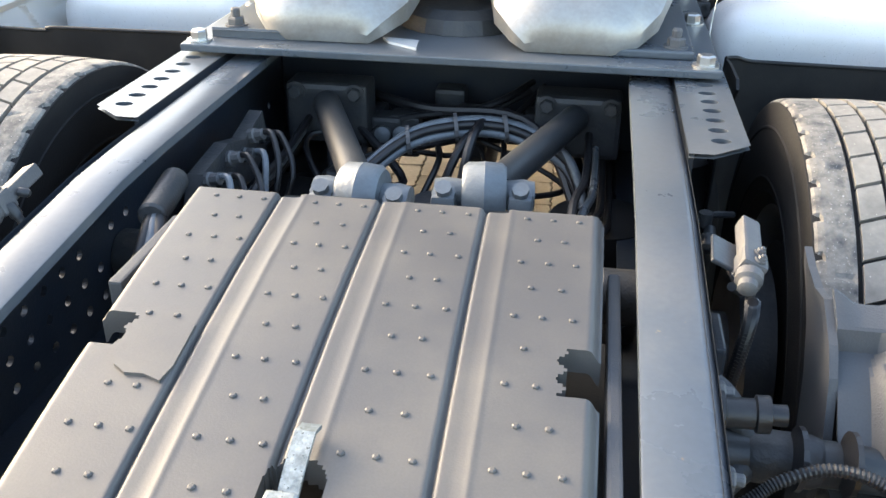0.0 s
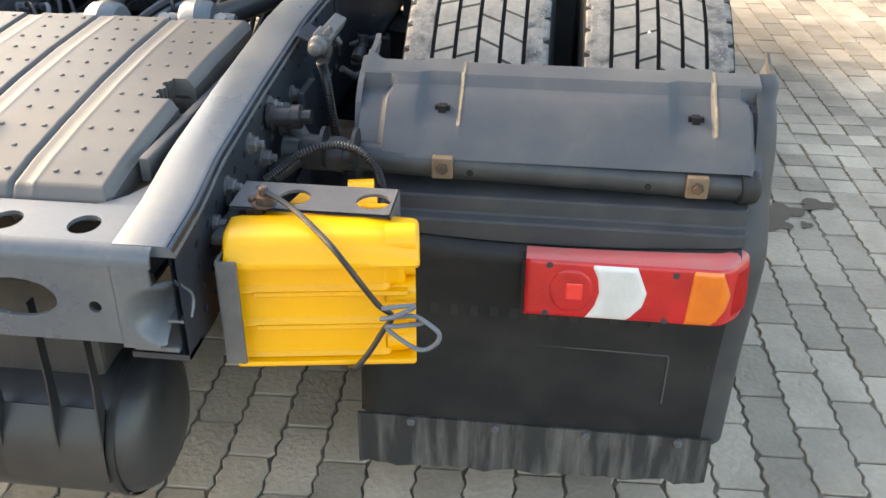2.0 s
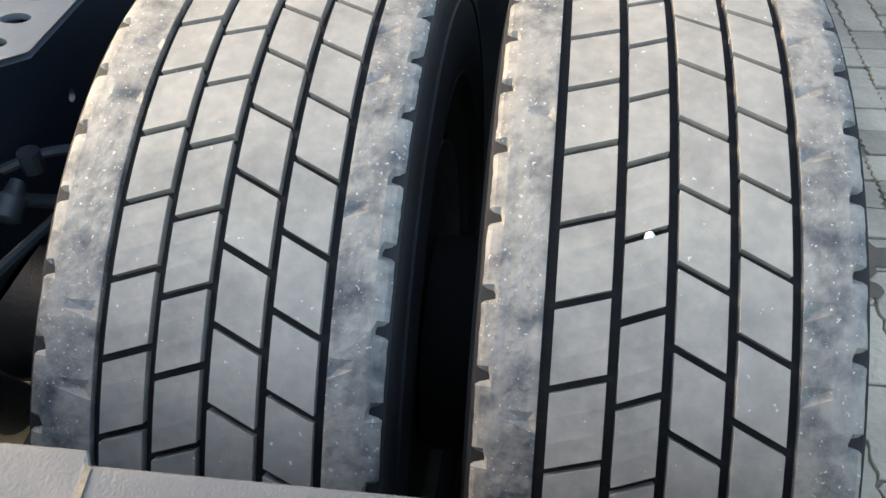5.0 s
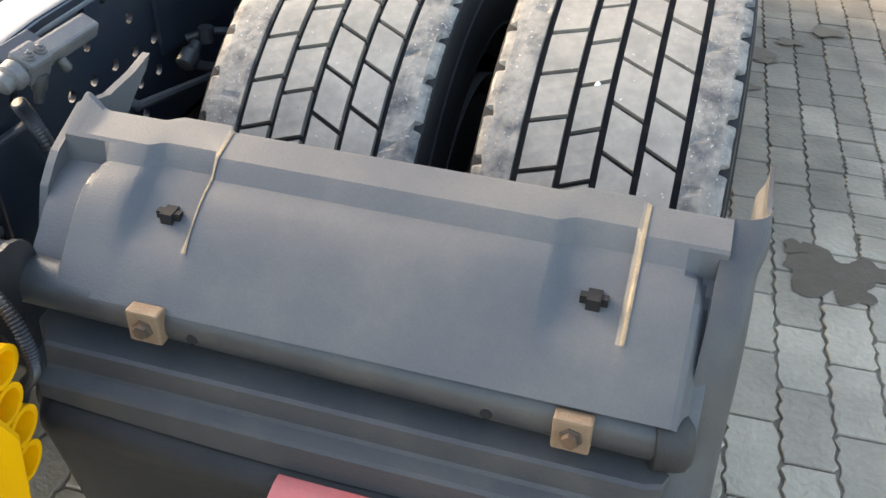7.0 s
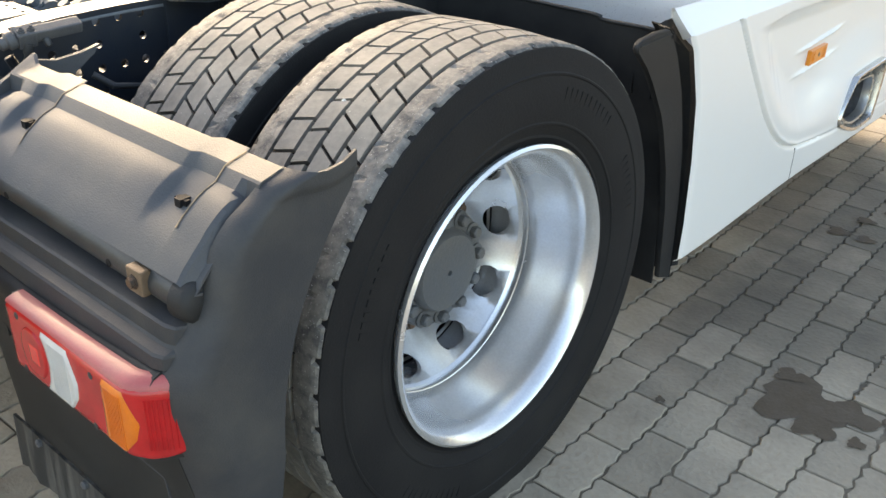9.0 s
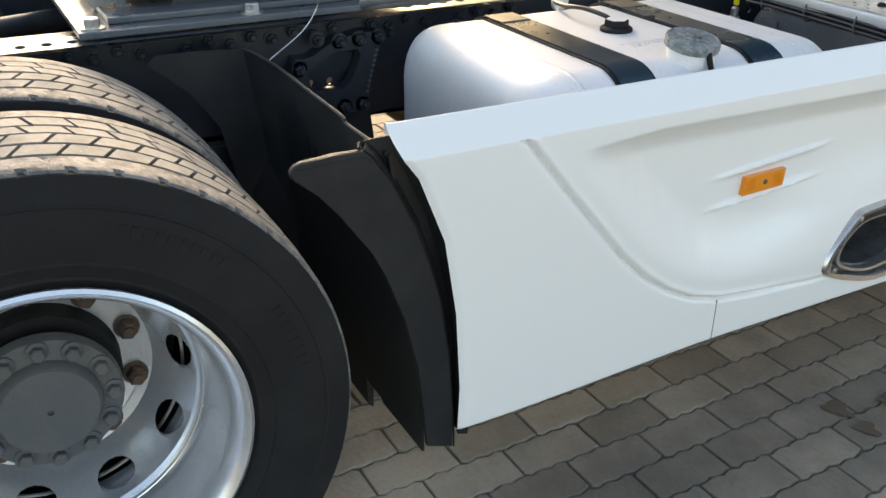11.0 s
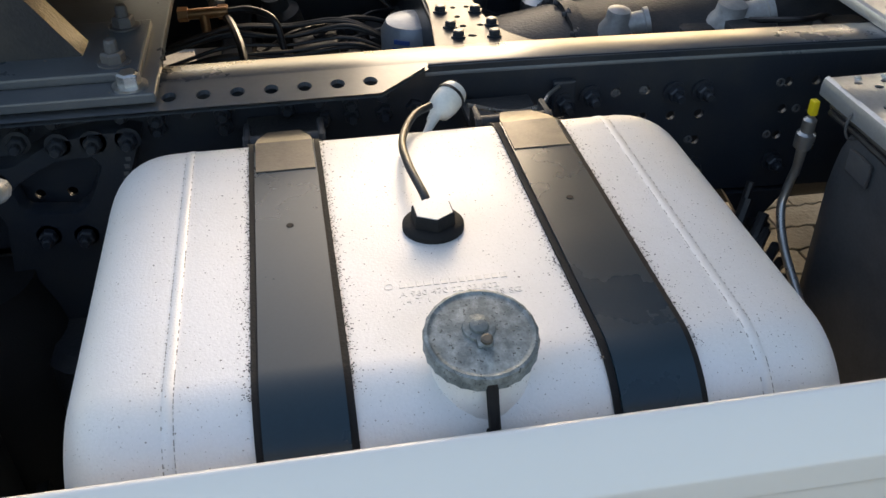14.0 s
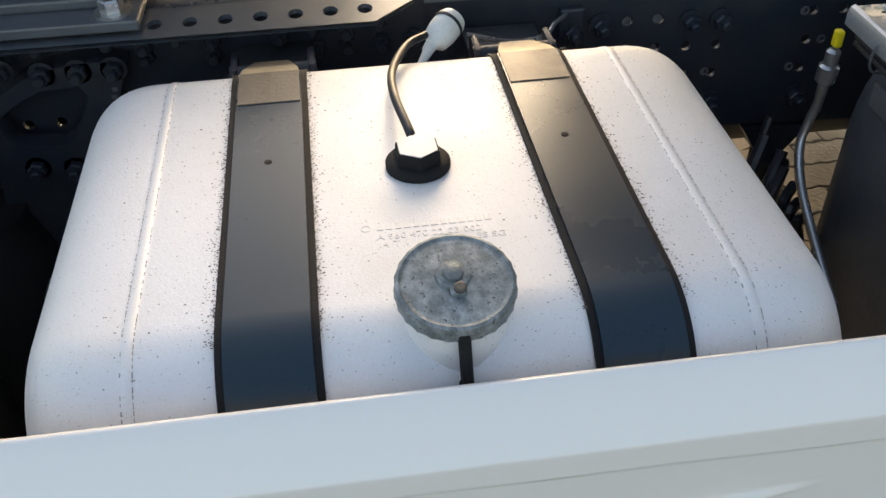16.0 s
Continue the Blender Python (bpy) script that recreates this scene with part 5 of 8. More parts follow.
holder = thing("chock_holder", "dull grey steel strap holder with oval slots", "bracket", (0.6, -0.95, 0.75))


bm = holed(bm_new(), lambda u, v, w: (u, v, 0.822 - w), [0.475, 0.535, 0.59, 0.65, 0.71], [-0.965, -0.955, -0.895, -0.88], lambda i, j: (0.42, 0.42) if j == 1 and i in (1, 3) else None, 0.005)
part("top_strap", bm, GREYMET, holder)
bm = holed(bm_new(), lambda u, v, w: (0.712 - w, u, v), [-0.965, -0.955, -0.895, -0.88], [0.62, 0.65, 0.71, 0.745, 0.805, 0.822], lambda i, j: (0.36, 0.42) if i == 1 and j in (1, 3) else None, 0.004)
part("side_strap", bm, GREYMET, holder)
bm = bm_new()
box(bm, 0.490, 0.519, -1.082, -1.076, 0.628, 0.795, 0.002)
box(bm, 0.488, 0.492, -1.08, -0.93, 0.628, 0.795, 0.002)
part("front_bar", bm, GREYMET, holder)
bm = bm_new()
box(bm, 0.462, 0.50, -1.02, -0.90, 0.785, 0.80, 0.004)
part("rail_bracket", bm, GUNK, holder)
for x, y in ((0.525, -0.955), (0.505, -0.945)):
    b = bm_new()
    nut(b, (x, y, 0.822 if x > 0.51 else 0.80), (0, 0, 1), 0.013, 0.014, 0.012)
    part("bolt", b, RUSTNUT, holder)
rope = thing("tie_cord", "dark cord knotted round the yellow chock", "cord", (0.7, -1.06, 0.78))
bm = bm_new()
tube(bm, [(0.525, -0.955, 0.845), (0.57, -0.98, 0.835), (0.62, -1.03, 0.826), (0.655, -1.066, 0.815), (0.685, -1.076, 0.78), (0.71, -1.066, 0.735), (0.728, -1.062, 0.715), (0.715, -1.062, 0.69), (0.695, -1.068, 0.655), (0.675, -1.07, 0.628), (0.66, -1.05, 0.612)], 0.0042, 8)
part("cord", bm, HOSE, rope)
bm = bm_new()
tube(bm, [(0.715, -1.07, 0.732), (0.76, -1.062, 0.735), (0.735, -1.075, 0.724), (0.715, -1.07, 0.715), (0.757, -1.062, 0.718), (0.77, -1.058, 0.705), (0.74, -1.074, 0.708), (0.722, -1.07, 0.70), (0.765, -1.075, 0.672), (0.79, -1.075, 0.682), (0.795, -1.075, 0.702), (0.77, -1.07, 0.720)], 0.0034, 8)
part("knot", bm, GREYHOSE, rope)

# ---- air reservoir under the crossmember ----
RES_Y, RES_Z = -0.955, 0.402
tank = thing("air_reservoir", "dull black plastic shrouded air reservoir under the frame", "air tank", (0, RES_Y, 0.27))
bm = bm_new()
lathe(bm, (-0.755, RES_Y, RES_Z), (1, 0, 0), [(0.04, -0.03), (0.11, -0.012), (0.122, 0.03), (0.128, 0.06), (0.128, 1.01), (0.124, 1.04), (0.11, 1.066), (0.084, 1.078), (0.04, 1.083)], 48)
part("shell", bm, RESERVOIR, tank, "", 40)
for x, w in ((-0.36, 0.10), (-0.155, 0.10), (0.10, 0.17)):
    # saddle plate in front of the shell, hung from the crossmember, with upright ribs
    bm = bm_new()
    rows = []
    for k in range(10):
        t = radians(-12 + 9 * k)
        rows.append((RES_Y - 0.1315 * math.cos(t), RES_Z + 0.1315 * math.sin(t) + (0.0 if k < 6 else 0.006 * (k - 5))))
    sheet(bm, rows[:7], x, x + w, 0.004, 1)
    part("saddle", bm, RESERVOIR, tank, "black saddle plate", 40)
    for dx in (0.0, w * 0.55, w - 0.003):
        bm = bm_new()
        prism(bm, [(-1.088, 0.42), (-1.084, 0.47), (-1.074, 0.56), (-1.074, 0.70), (-1.055, 0.70), (-1.055, 0.47)], "x", x + dx, x + dx + 0.003)
        part("rib", bm, RESERVOIR, tank)
bm = bm_new()
lathe(bm, (0.27, RES_Y, RES_Z), (1, 0, 0), [(0.1285, 0), (0.130, 0.001), (0.130, 0.012), (0.1285, 0.013)], 40, False)
part("band", bm, PLASTIC, tank, "narrow clamping band", 40)
bm = bm_new()
box(bm, -0.5, 0.25, -1.0, -0.90, 0.50, 0.70, 0.01)
part("hanger", bm, GUNK, tank)

# ---- front fender of the rear wheel ----
# rear edge of the skirts, y over z
REAR = [(0.28, 0.714), (0.388, 0.718), (0.556, 0.708), (0.713, 0.683), (0.841, 0.633), (0.878, 0.606), (0.895, 0.598), (0.912, 0.592), (0.924, 0.590), (0.936, 0.590)]


def fender():
    ob = thing("wheel_arch_fender", "matt black plastic fender between wheel and tank", "mudguard", (1.0, 0.6, 0.6), "wheel arch fenders")
    wall = [(0.000, 0.0), (0.012, -0.085), (0.028, -0.185), (0.043, -0.335), (0.053, -0.455), (0.060, -0.645)]

    def wall_at(x, k):
        dy, dz = wall[k]
        y0 = lerp([(0.585, 0.545), (0.61, 0.558), (0.64, 0.578), (0.70, 0.588), (1.27, 0.592)], x)
        z0 = lerp([(0.585, 0.909), (0.61, 0.908), (0.64, 0.896), (0.70, 0.892), (1.055, 0.888), (1.065, 0.880), (1.27, 0.882)], x)
        return (x, y0 + dy, z0 + dz)

    bm = bm_new()
    patch(bm, [0.585, 0.60, 0.61, 0.625, 0.64, 0.67, 0.70, 0.9, 1.055, 1.065, 1.16, 1.25], list(range(6)), wall_at, None, 0.005)
    part("back_wall", bm, PLASTIC, ob, "", 40)
    bm = bm_new()
    tube(bm, [wall_at(x, 0) for x in (0.586, 0.61, 0.64, 0.70, 0.9, 1.05, 1.068, 1.15, 1.245)], 0.0045, 8, 3)
    part("top_lip", bm, PLASTIC, ob, "rolled upper edge", 60)
    bm = bm_new()
    outer = [(0.414, 0.884), (0.420, 0.894), (0.433, 0.900), (0.490, 0.903), (0.540, 0.903), (0.557, 0.888), (0.590, 0.835), (0.633, 0.745), (0.661, 0.66), (0.682, 0.585), (0.700, 0.46), (0.710, 0.33), (0.714, 0.236)]
    inner = [(0.655, 0.258), (0.648, 0.35), (0.637, 0.453), (0.611, 0.565), (0.575, 0.665), (0.551, 0.714), (0.497, 0.798), (0.46, 0.838), (0.420, 0.872)]
    prism(bm, outer + inner, "x", 1.252, 1.266)
    bmesh.ops.bevel(bm, geom=bm.edges[:], offset=0.003, segments=1, affect="EDGES", clamp_overlap=True)
    part("edge_crescent", bm, PLASTIC, ob, "crescent-shaped outer edge", 30)
    bm = bm_new()
    lip = [(0.424, 0.887), (0.540, 0.891), (0.552, 0.881)]
    tube(bm, [(1.267, y, z) for y, z in lip], 0.0015, 6, 4)
    part("raised_line", bm, PLASTIC, ob)
    bm = bm_new()
    turned = outer[4:]
    patch(bm, list(range(4)), list(range(len(turned))), lambda u, k: ((1.264, 1.254, 1.232, 1.205)[u], turned[k][0] + (0.0, 0.006, 0.018, 0.026)[u], turned[k][1]), None, 0.003)
    part("turned_edge", bm, RUBBER, ob, "", 40)
    bm = bm_new()
    prism(bm, [(0.36, 0.917), (0.475, 0.915), (0.549, 0.907), (0.562, 0.895), (0.585, 0.74), (0.61, 0.55), (0.648, 0.10), (0.50, 0.10), (0.50, 0.30), (0.52, 0.55), (0.48, 0.74), (0.42, 0.83), (0.34, 0.90)], "x", 0.585, 0.591)
    part("inner_cheek", bm, PLASTIC, ob)
    bm = bm_new()
    prism(bm, [(0.648, 0.27), (0.652, 0.175), (0.664, 0.165), (0.668, 0.27)], "x", 0.585, 0.98)
    part("lower_tongue", bm, PLASTIC, ob, "flap below the fender's back wall")
    # black filler added where the gap to the skirt lies dark
    bm = bm_new()
    edge = [(z, y) for y, z in reversed(outer[4:])]
    heights = [0.262, 0.33, 0.46, 0.585, 0.66, 0.745, 0.80, 0.835, 0.865, 0.888, 0.908]

    def web_at(u, k):
        z = heights[k]
        ya, yb = lerp(edge, z), lerp(REAR, z)
        return ((1.258, ya - 0.004, z), (1.236, ya + 0.006, z), (1.232, (ya + yb) / 2 + 0.02, z), (1.262 - 0.03 * smooth01((z - 0.84) / 0.04), yb + 0.012, z), (1.270 - 0.04 * smooth01((z - 0.84) / 0.04), yb + 0.030, z))[u]

    patch(bm, list(range(5)), list(range(len(heights))), web_at, None, 0.004, (-1, 0.5, 0))
    part("end_return", bm, PLASTIC, ob, "black filler added to darken the gap from fender to skirt")
    for k in range(9):
        for j in (1, 2):
            y0, z0 = 0.600 + 0.018 * j, 0.865 - 0.075 * j
            bm = bm_new()
            box(bm, 0.80 + 0.05 * k, 0.803 + 0.05 * k, y0 - 0.012, y0 + 0.006, z0 - 0.07, z0, 0.0)
            part("rib", bm, PLASTIC, ob)
    return ob


mirrored(fender())

# ---- fuel tanks ----
TX0, TX1, TZ0, TZ1, TY0, TY1 = 0.590, 1.232, 0.36, 0.937, 0.908, 1.724


def tank_section(inset, n=14, r=0.105):
    x0, x1, z0, z1 = TX0 + inset, TX1 - inset, TZ0 + inset, TZ1 - inset
    rr = max(0.04, r - inset * 0.3)
    pts = []
    for cx, cz, a in ((x1 - rr, z1 - rr, 0), (x0 + rr, z1 - rr, 90), (x0 + rr, z0 + rr, 180), (x1 - rr, z0 + rr, 270)):
        pts += [(cx + rr * math.cos(radians(a + 90 * k / n)), cz + rr * math.sin(radians(a + 90 * k / n))) for k in range(n + 1)]
    return pts


def fuel_tank():
    ob = thing("fuel_tank", "speckled pale aluminium fuel tank strapped to the frame", "fuel tank", (0.92, 1.35, 0.34), "fuel tanks")
    bm = bm_new()
    stations = [(TY0 + 0.105 * (1 - u), 0.10 * (1 - (1 - u ** 2.7) ** (1 / 2.7))) for u in (math.sin(math.pi / 2 * (1 - k / 13)) for k in range(14))]
    def bead(y):
        # a weld seam round the tank
        return [(y - 0.009, 0.0), (y - 0.006, 0.0), (y - 0.005, -0.0002), (y - 0.0042, -0.0006), (y, -0.0009), (y + 0.0042, -0.0006), (y + 0.005, -0.0002), (y + 0.006, 0.0), (y + 0.009, 0.0)]

    full = stations + [(1.0135, 0.0)] + bead(1.024) + [(1.2, 0.0), (1.45, 0.0)] + bead(1.607) + [(1.6185, 0.0)] + [(TY1 + TY0 - y, i) for y, i in reversed(stations)]
    rows = [[bm.verts.new((x, y, z)) for x, z in tank_section(i)] for y, i in full]
    for a, b in zip(rows, rows[1:]):
        bridge(bm, a, b)
    bm.faces.new(rows[0])
    bm.faces.new(rows[-1][::-1])
    part("body", bm, ALU, ob, "", 40)

    # grime caught in broken lines along both sides of the weld seams
    rng3 = random.Random(17)
    for y in (1.0185, 1.0295, 1.6015, 1.6125):
        b = bm_new()
        sec = [p for p in tank_section(-0.0003, 24) if p[1] > 0.62]
        sec.sort(key=lambda p: (p[0], p[1] if p[0] < 0.9 else -p[1]))
        line = []
        for (xa, za), (xb, zb) in zip(sec, sec[1:]):
            n = max(1, int(math.hypot(xb - xa, zb - za) / 0.006))
            line += [(xa + (xb - xa) * k / n, za + (zb - za) * k / n) for k in range(n)]
        for (xa, za), (xb, zb) in zip(line, line[1:]):
            if rng3.random() < 0.62:
                f, w = rng3.uniform(0.4, 0.95), rng3.uniform(0.0003, 0.0007)
                xb, zb = xa + (xb - xa) * f, za + (zb - za) * f
                b.faces.new([b.verts.new(p) for p in ((xa, y - w, za), (xb, y - w, zb), (xb, y + w, zb), (xa, y + w, za))])
        tagged(part("seam_grime", b, GRIME, ob, "dotted grime along the seam"), kind="stuff")

    def band(name, y0, y1, lift, m, x_from, x_to, label=""):
        # a band that follows the tank's top between two x
        sec = [p for p in tank_section(-lift) if p[1] > 0.6 and x_from <= p[0] <= x_to]
        sec.sort(key=lambda p: (p[0], p[1] if p[0] < 0.9 else -p[1]))
        b = bm_new()
        cols = []
        for x, z in sec:
            cols.append([b.verts.new((x, y0, z)), b.verts.new((x, y1, z)), b.verts.new((x, y1, z - lift)), b.verts.new((x, y0, z - lift))])
        for a, c in zip(cols, cols[1:]):
            bridge(b, a, c)
        b.faces.new(cols[0])
        b.faces.new(cols[-1][::-1])
        return part(name, b, m, ob, label, 40)

    for yc in (1.150, 1.494):
        band("strap_pad", yc - 0.048, yc + 0.048, 0.003, RUBBER, 0.58, 1.3, "black rubber pad under the strap")
        band("strap", yc - 0.0405, yc + 0.0405, 0.006, STRAP, 0.66, 1.3, "black steel strap")
        b = bm_new()
        for k in range(1350):
            near = k < 1150
            y = yc + rng3.choice((-1, 1)) * (0.0478 + (rng3.expovariate(260) if near else rng3.uniform(0, 0.11)))
            x, r = rng3.uniform(0.66, 1.17), rng3.uniform(0.0004, 0.0011) * (1.5 if rng3.random() < 0.08 else 1)
            if math.hypot(x - 1.148, y - 1.325) < 0.062 or math.hypot(x - 0.908, y - 1.318) < 0.04:
                continue
            b.faces.new([b.verts.new((x + r * math.cos(t) * rng3.uniform(0.6, 1.2), y + r * math.sin(t), TZ1 + 0.0005)) for t in (0.3, 1.4, 2.7, 3.9, 5.1)])
        tagged(part("strap_grit", b, GUNK, ob, "dark grit along the strap"), kind="stuff")
        # strap end in bronze: warm sun reflection put into its colour
        bm = bm_new()
        z = TZ1 + 0.0065
        vs = [bm.verts.new(p) for p in ((0.752, yc - 0.0385, z + 0.001), (0.752, yc + 0.0385, z + 0.001), (0.672, yc + 0.0385, z), (0.672, yc - 0.0385, z), (0.652, yc + 0.036, z - 0.005), (0.652, yc - 0.036, z - 0.005), (0.600, yc + 0.023, z - 0.022), (0.600, yc - 0.023, z - 0.022))]
        low = [bm.verts.new(v.co - Vector((0, 0, 0.004))) for v in vs]
        for q in ((0, 1, 2, 3), (3, 2, 4, 5), (5, 4, 6, 7)):
            bm.faces.new([vs[i] for i in q])
            bm.faces.new([low[i] for i in reversed(q)])
        for a, b in ((0, 1), (1, 2), (2, 4), (4, 6), (6, 7), (7, 5), (5, 3), (3, 0)):
            bm.faces.new((vs[a], vs[b], low[b], low[a]))
        part("strap_end", bm, BRONZE, ob, "strap end tinted bronze for the low sun's sheen")
        b = bm_new()
        lathe(b, (0.883, yc, TZ1 + 0.006), (0, 0, 1), [(0.0045, 0), (0.0045, 0.0006)], 10)
        part("hole", b, RUBBER, ob)
        b = bm_new()
        cyl(b, (0.590, yc - 0.06, 0.900), (0.590, yc + 0.06, 0.900), 0.012, 12)
        box(b, 0.545, 0.603, yc - 0.060, yc - 0.048, 0.872, 0.914, 0.008)
        box(b, 0.462, 0.55, yc - 0.058, yc + 0.058, 0.868, 0.880, 0.004)
        box(b, 0.545, 0.603, yc + 0.048, yc + 0.060, 0.872, 0.914, 0.008)
        part("strap_anchor", b, GUNK, ob, "", 40)
    # sender cap with hexagon top
    b = bm_new()
    lathe(b, (0.908, 1.318, TZ1), (0, 0, 1), [(0.037, 0), (0.037, 0.006), (0.034, 0.009), (0.026, 0.010)], 30)
    cap = part("sender_cap", b, RUBBER, ob, "black cap with a hexagonal pale top", 40)
    b = bm_new()
    lathe(b, (0.908, 1.318, TZ1 + 0.009), (0, 0, 1), [(0.028, 0), (0.027, 0.014), (0.026, 0.016)], 6, True, 0.3)
    part("hexagon", b, RUBBER, cap)
    b = bm_new()
    lathe(b, (0.908, 1.318, TZ1 + 0.0252), (0, 0, 1), [(0.0245, 0), (0.0245, 0.001)], 6, True, 0.3)
    part("hexagon_top", b, ALU, cap)
    # filler neck and its big cap
    b = bm_new()
    lathe(b, (1.148, 1.325, TZ1 - 0.06), (0, 0, 1), [(0.062, 0), (0.056, 0.02), (0.051, 0.035), (0.050, 0.06), (0.050, 0.079)], 36)
    part("filler_neck", b, ALU, ob, "", 40)
    b = bm_new()
    seg = 72
    rows = []
    lean = Matrix.Translation((1.148, 1.325, TZ1 + 0.028)) @ Matrix.Rotation(math.radians(11), 4, 'Y') @ Matrix.Translation((-1.148, -1.325, -TZ1 - 0.028))
    for r, z, knurl in ((0.050, TZ1 + 0.016, 0.0), (0.0560, TZ1 + 0.019, 0.0011), (0.0560, TZ1 + 0.032, 0.0011), (0.0552, TZ1 + 0.0358, 0.0006), (0.0525, TZ1 + 0.0368, 0), (0.0505, TZ1 + 0.0352, 0), (0.047, TZ1 + 0.0352, 0), (0.03, TZ1 + 0.0372, 0), (0.012, TZ1 + 0.038, 0)):
        rows.append([b.verts.new((1.148 + (r + (knurl if j % 3 == 0 else 0)) * math.cos(2 * math.pi * j / seg), 1.325 + (r + (knurl if j % 3 == 0 else 0)) * math.sin(2 * math.pi * j / seg), z)) for j in range(seg)])
    for a, c in zip(rows, rows[1:]):
        bridge(b, a, c)
    b.faces.new(rows[-1])
    b.transform(lean)
    fcap = part("filler_cap", b, CAPMETAL, ob, "dull weathered zinc filler cap", 40)
    b = bm_new()
    lathe(b, (1.144, 1.323, TZ1 + 0.0375), (0, 0, 1), [(0.017, 0), (0.016, 0.003), (0.010, 0.004), (0.009, 0.007), (0.006, 0.008)], 18)
    box(b, 1.148, 1.168, 1.317, 1.333, TZ1 + 0.0375, TZ1 + 0.0415, 0.003)
    b.transform(lean)
    part("lock_boss", b, CAPMETAL, fcap, "", 40)
    b = bm_new()
    lathe(b, (1.162, 1.327, TZ1 + 0.0415), (0, 0, 1), [(0.006, 0), (0.006, 0.003), (0.004, 0.004)], 12)
    b.transform(lean)
    part("brass_key_plug", b, BRONZE, fcap, "small brass plug")
    b = bm_new()
    box(b, 1.208, 1.238, 1.318, 1.332, 0.86, 0.905, 0.003)
    tube(b, [(1.198, 1.325, 0.955), (1.208, 1.325, 0.93), (1.222, 1.325, 0.90)], 0.006, 8)
    part("drain_strap", b, RUBBER, ob, "black drain strap")
    # embossed marking: the maker's name as plain bars, the part number as it reads
    rng2 = random.Random(9)
    b = bm_new()
    lathe(b, (1.016, 1.2505, TZ1 - 0.0002), (0, 0, 1), [(0.0052, 0), (0.0052, 0.0007), (0.0042, 0.0007), (0.0042, 0)], 16, False)
    part("marking", b, INK, ob)
    y = 1.262
    for k in range(13):
        b = bm_new()
        w = rng2.uniform(0.0055, 0.0075)
        box(b, 1.012, 1.0205, y, y + w, TZ1 - 0.0002, TZ1 + 0.0006)
        part("marking", b, INK, ob)
        y += w + 0.0031
    for text, x, y, size in (("A 960 470 22 03/002", 1.0365, 1.260, 0.0128), ("14 T 1", 1.049, 1.260, 0.0128), ("ES SG", 1.049, 1.362, 0.0128)):
        curve = bpy.data.curves.new("marking", "FONT")
        curve.body, curve.size, curve.extrude = text, size, 0.0003
        ob2 = new("marking", curve)
        me = bpy.data.meshes.new_from_object(ob2)
        bpy.data.objects.remove(ob2)
        me.transform(Matrix.Translation((x, y, TZ1 + 0.0004)) @ Matrix.Rotation(math.pi / 2, 4, "Z"))
        b = bm_new()
        b.from_mesh(me)
        part("marking", b, INK, ob)
    return ob


ft = fuel_tank()
mirrored(ft)
vent = thing("breather_hose", "black hose with a milky plastic breather bottle", "breather", (0.6, 1.45, 0.93))
bm = bm_new()
tube(bm, [(0.89, 1.316, TZ1 + 0.018), (0.87, 1.312, TZ1 + 0.026), (0.80, 1.303, TZ1 + 0.030), (0.72, 1.308, TZ1 + 0.020), (0.64, 1.335, TZ1 + 0.012), (0.60, 1.365, TZ1 + 0.005)], 0.0055, 10)
part("hose", bm, HOSE, vent, "", 40)
bm = bm_new()
lathe(bm, (0.595, 1.375, 0.925), (-0.6, 0.55, 0.25), [(0.007, -0.016), (0.010, 0.0), (0.019, 0.008), (0.022, 0.025), (0.022, 0.048), (0.019, 0.056), (0.008, 0.059)], 24)
lathe(bm, (0.595, 1.375, 0.925), (0.75, -0.45, -0.25), [(0.009, 0), (0.007, 0.02), (0.0045, 0.05)], 12)
part("bottle", bm, MILK, vent, "", 40)
bm = bm_new()
lathe(bm, (0.568, 1.400, 0.937), (-0.6, 0.55, 0.25), [(0.0232, 0), (0.0232, 0.004)], 24)
part("ring", bm, HOSE, vent)
bm = bm_new()
tube(bm, [(0.472, 1.60, 0.893), (0.50, 1.575, 0.893), (0.525, 1.555, 0.888), (0.545, 1.50, 0.892), (0.555, 1.43, 0.915)], 0.0035, 8)
part("wire_clip", bm, STEEL, vent)

# ---- side skirts ----
FACE_X = 1.287
SEAM = [(0.841, 0.880), (0.943, 0.754), (1.089, 0.583), (1.155, 0.522), (1.218, 0.476), (1.29, 0.440), (1.368, 0.418), (1.50, 0.403), (1.659, 0.391), (2.7, 0.36)]


def seam_z(y):
    return lerp(SEAM, y)


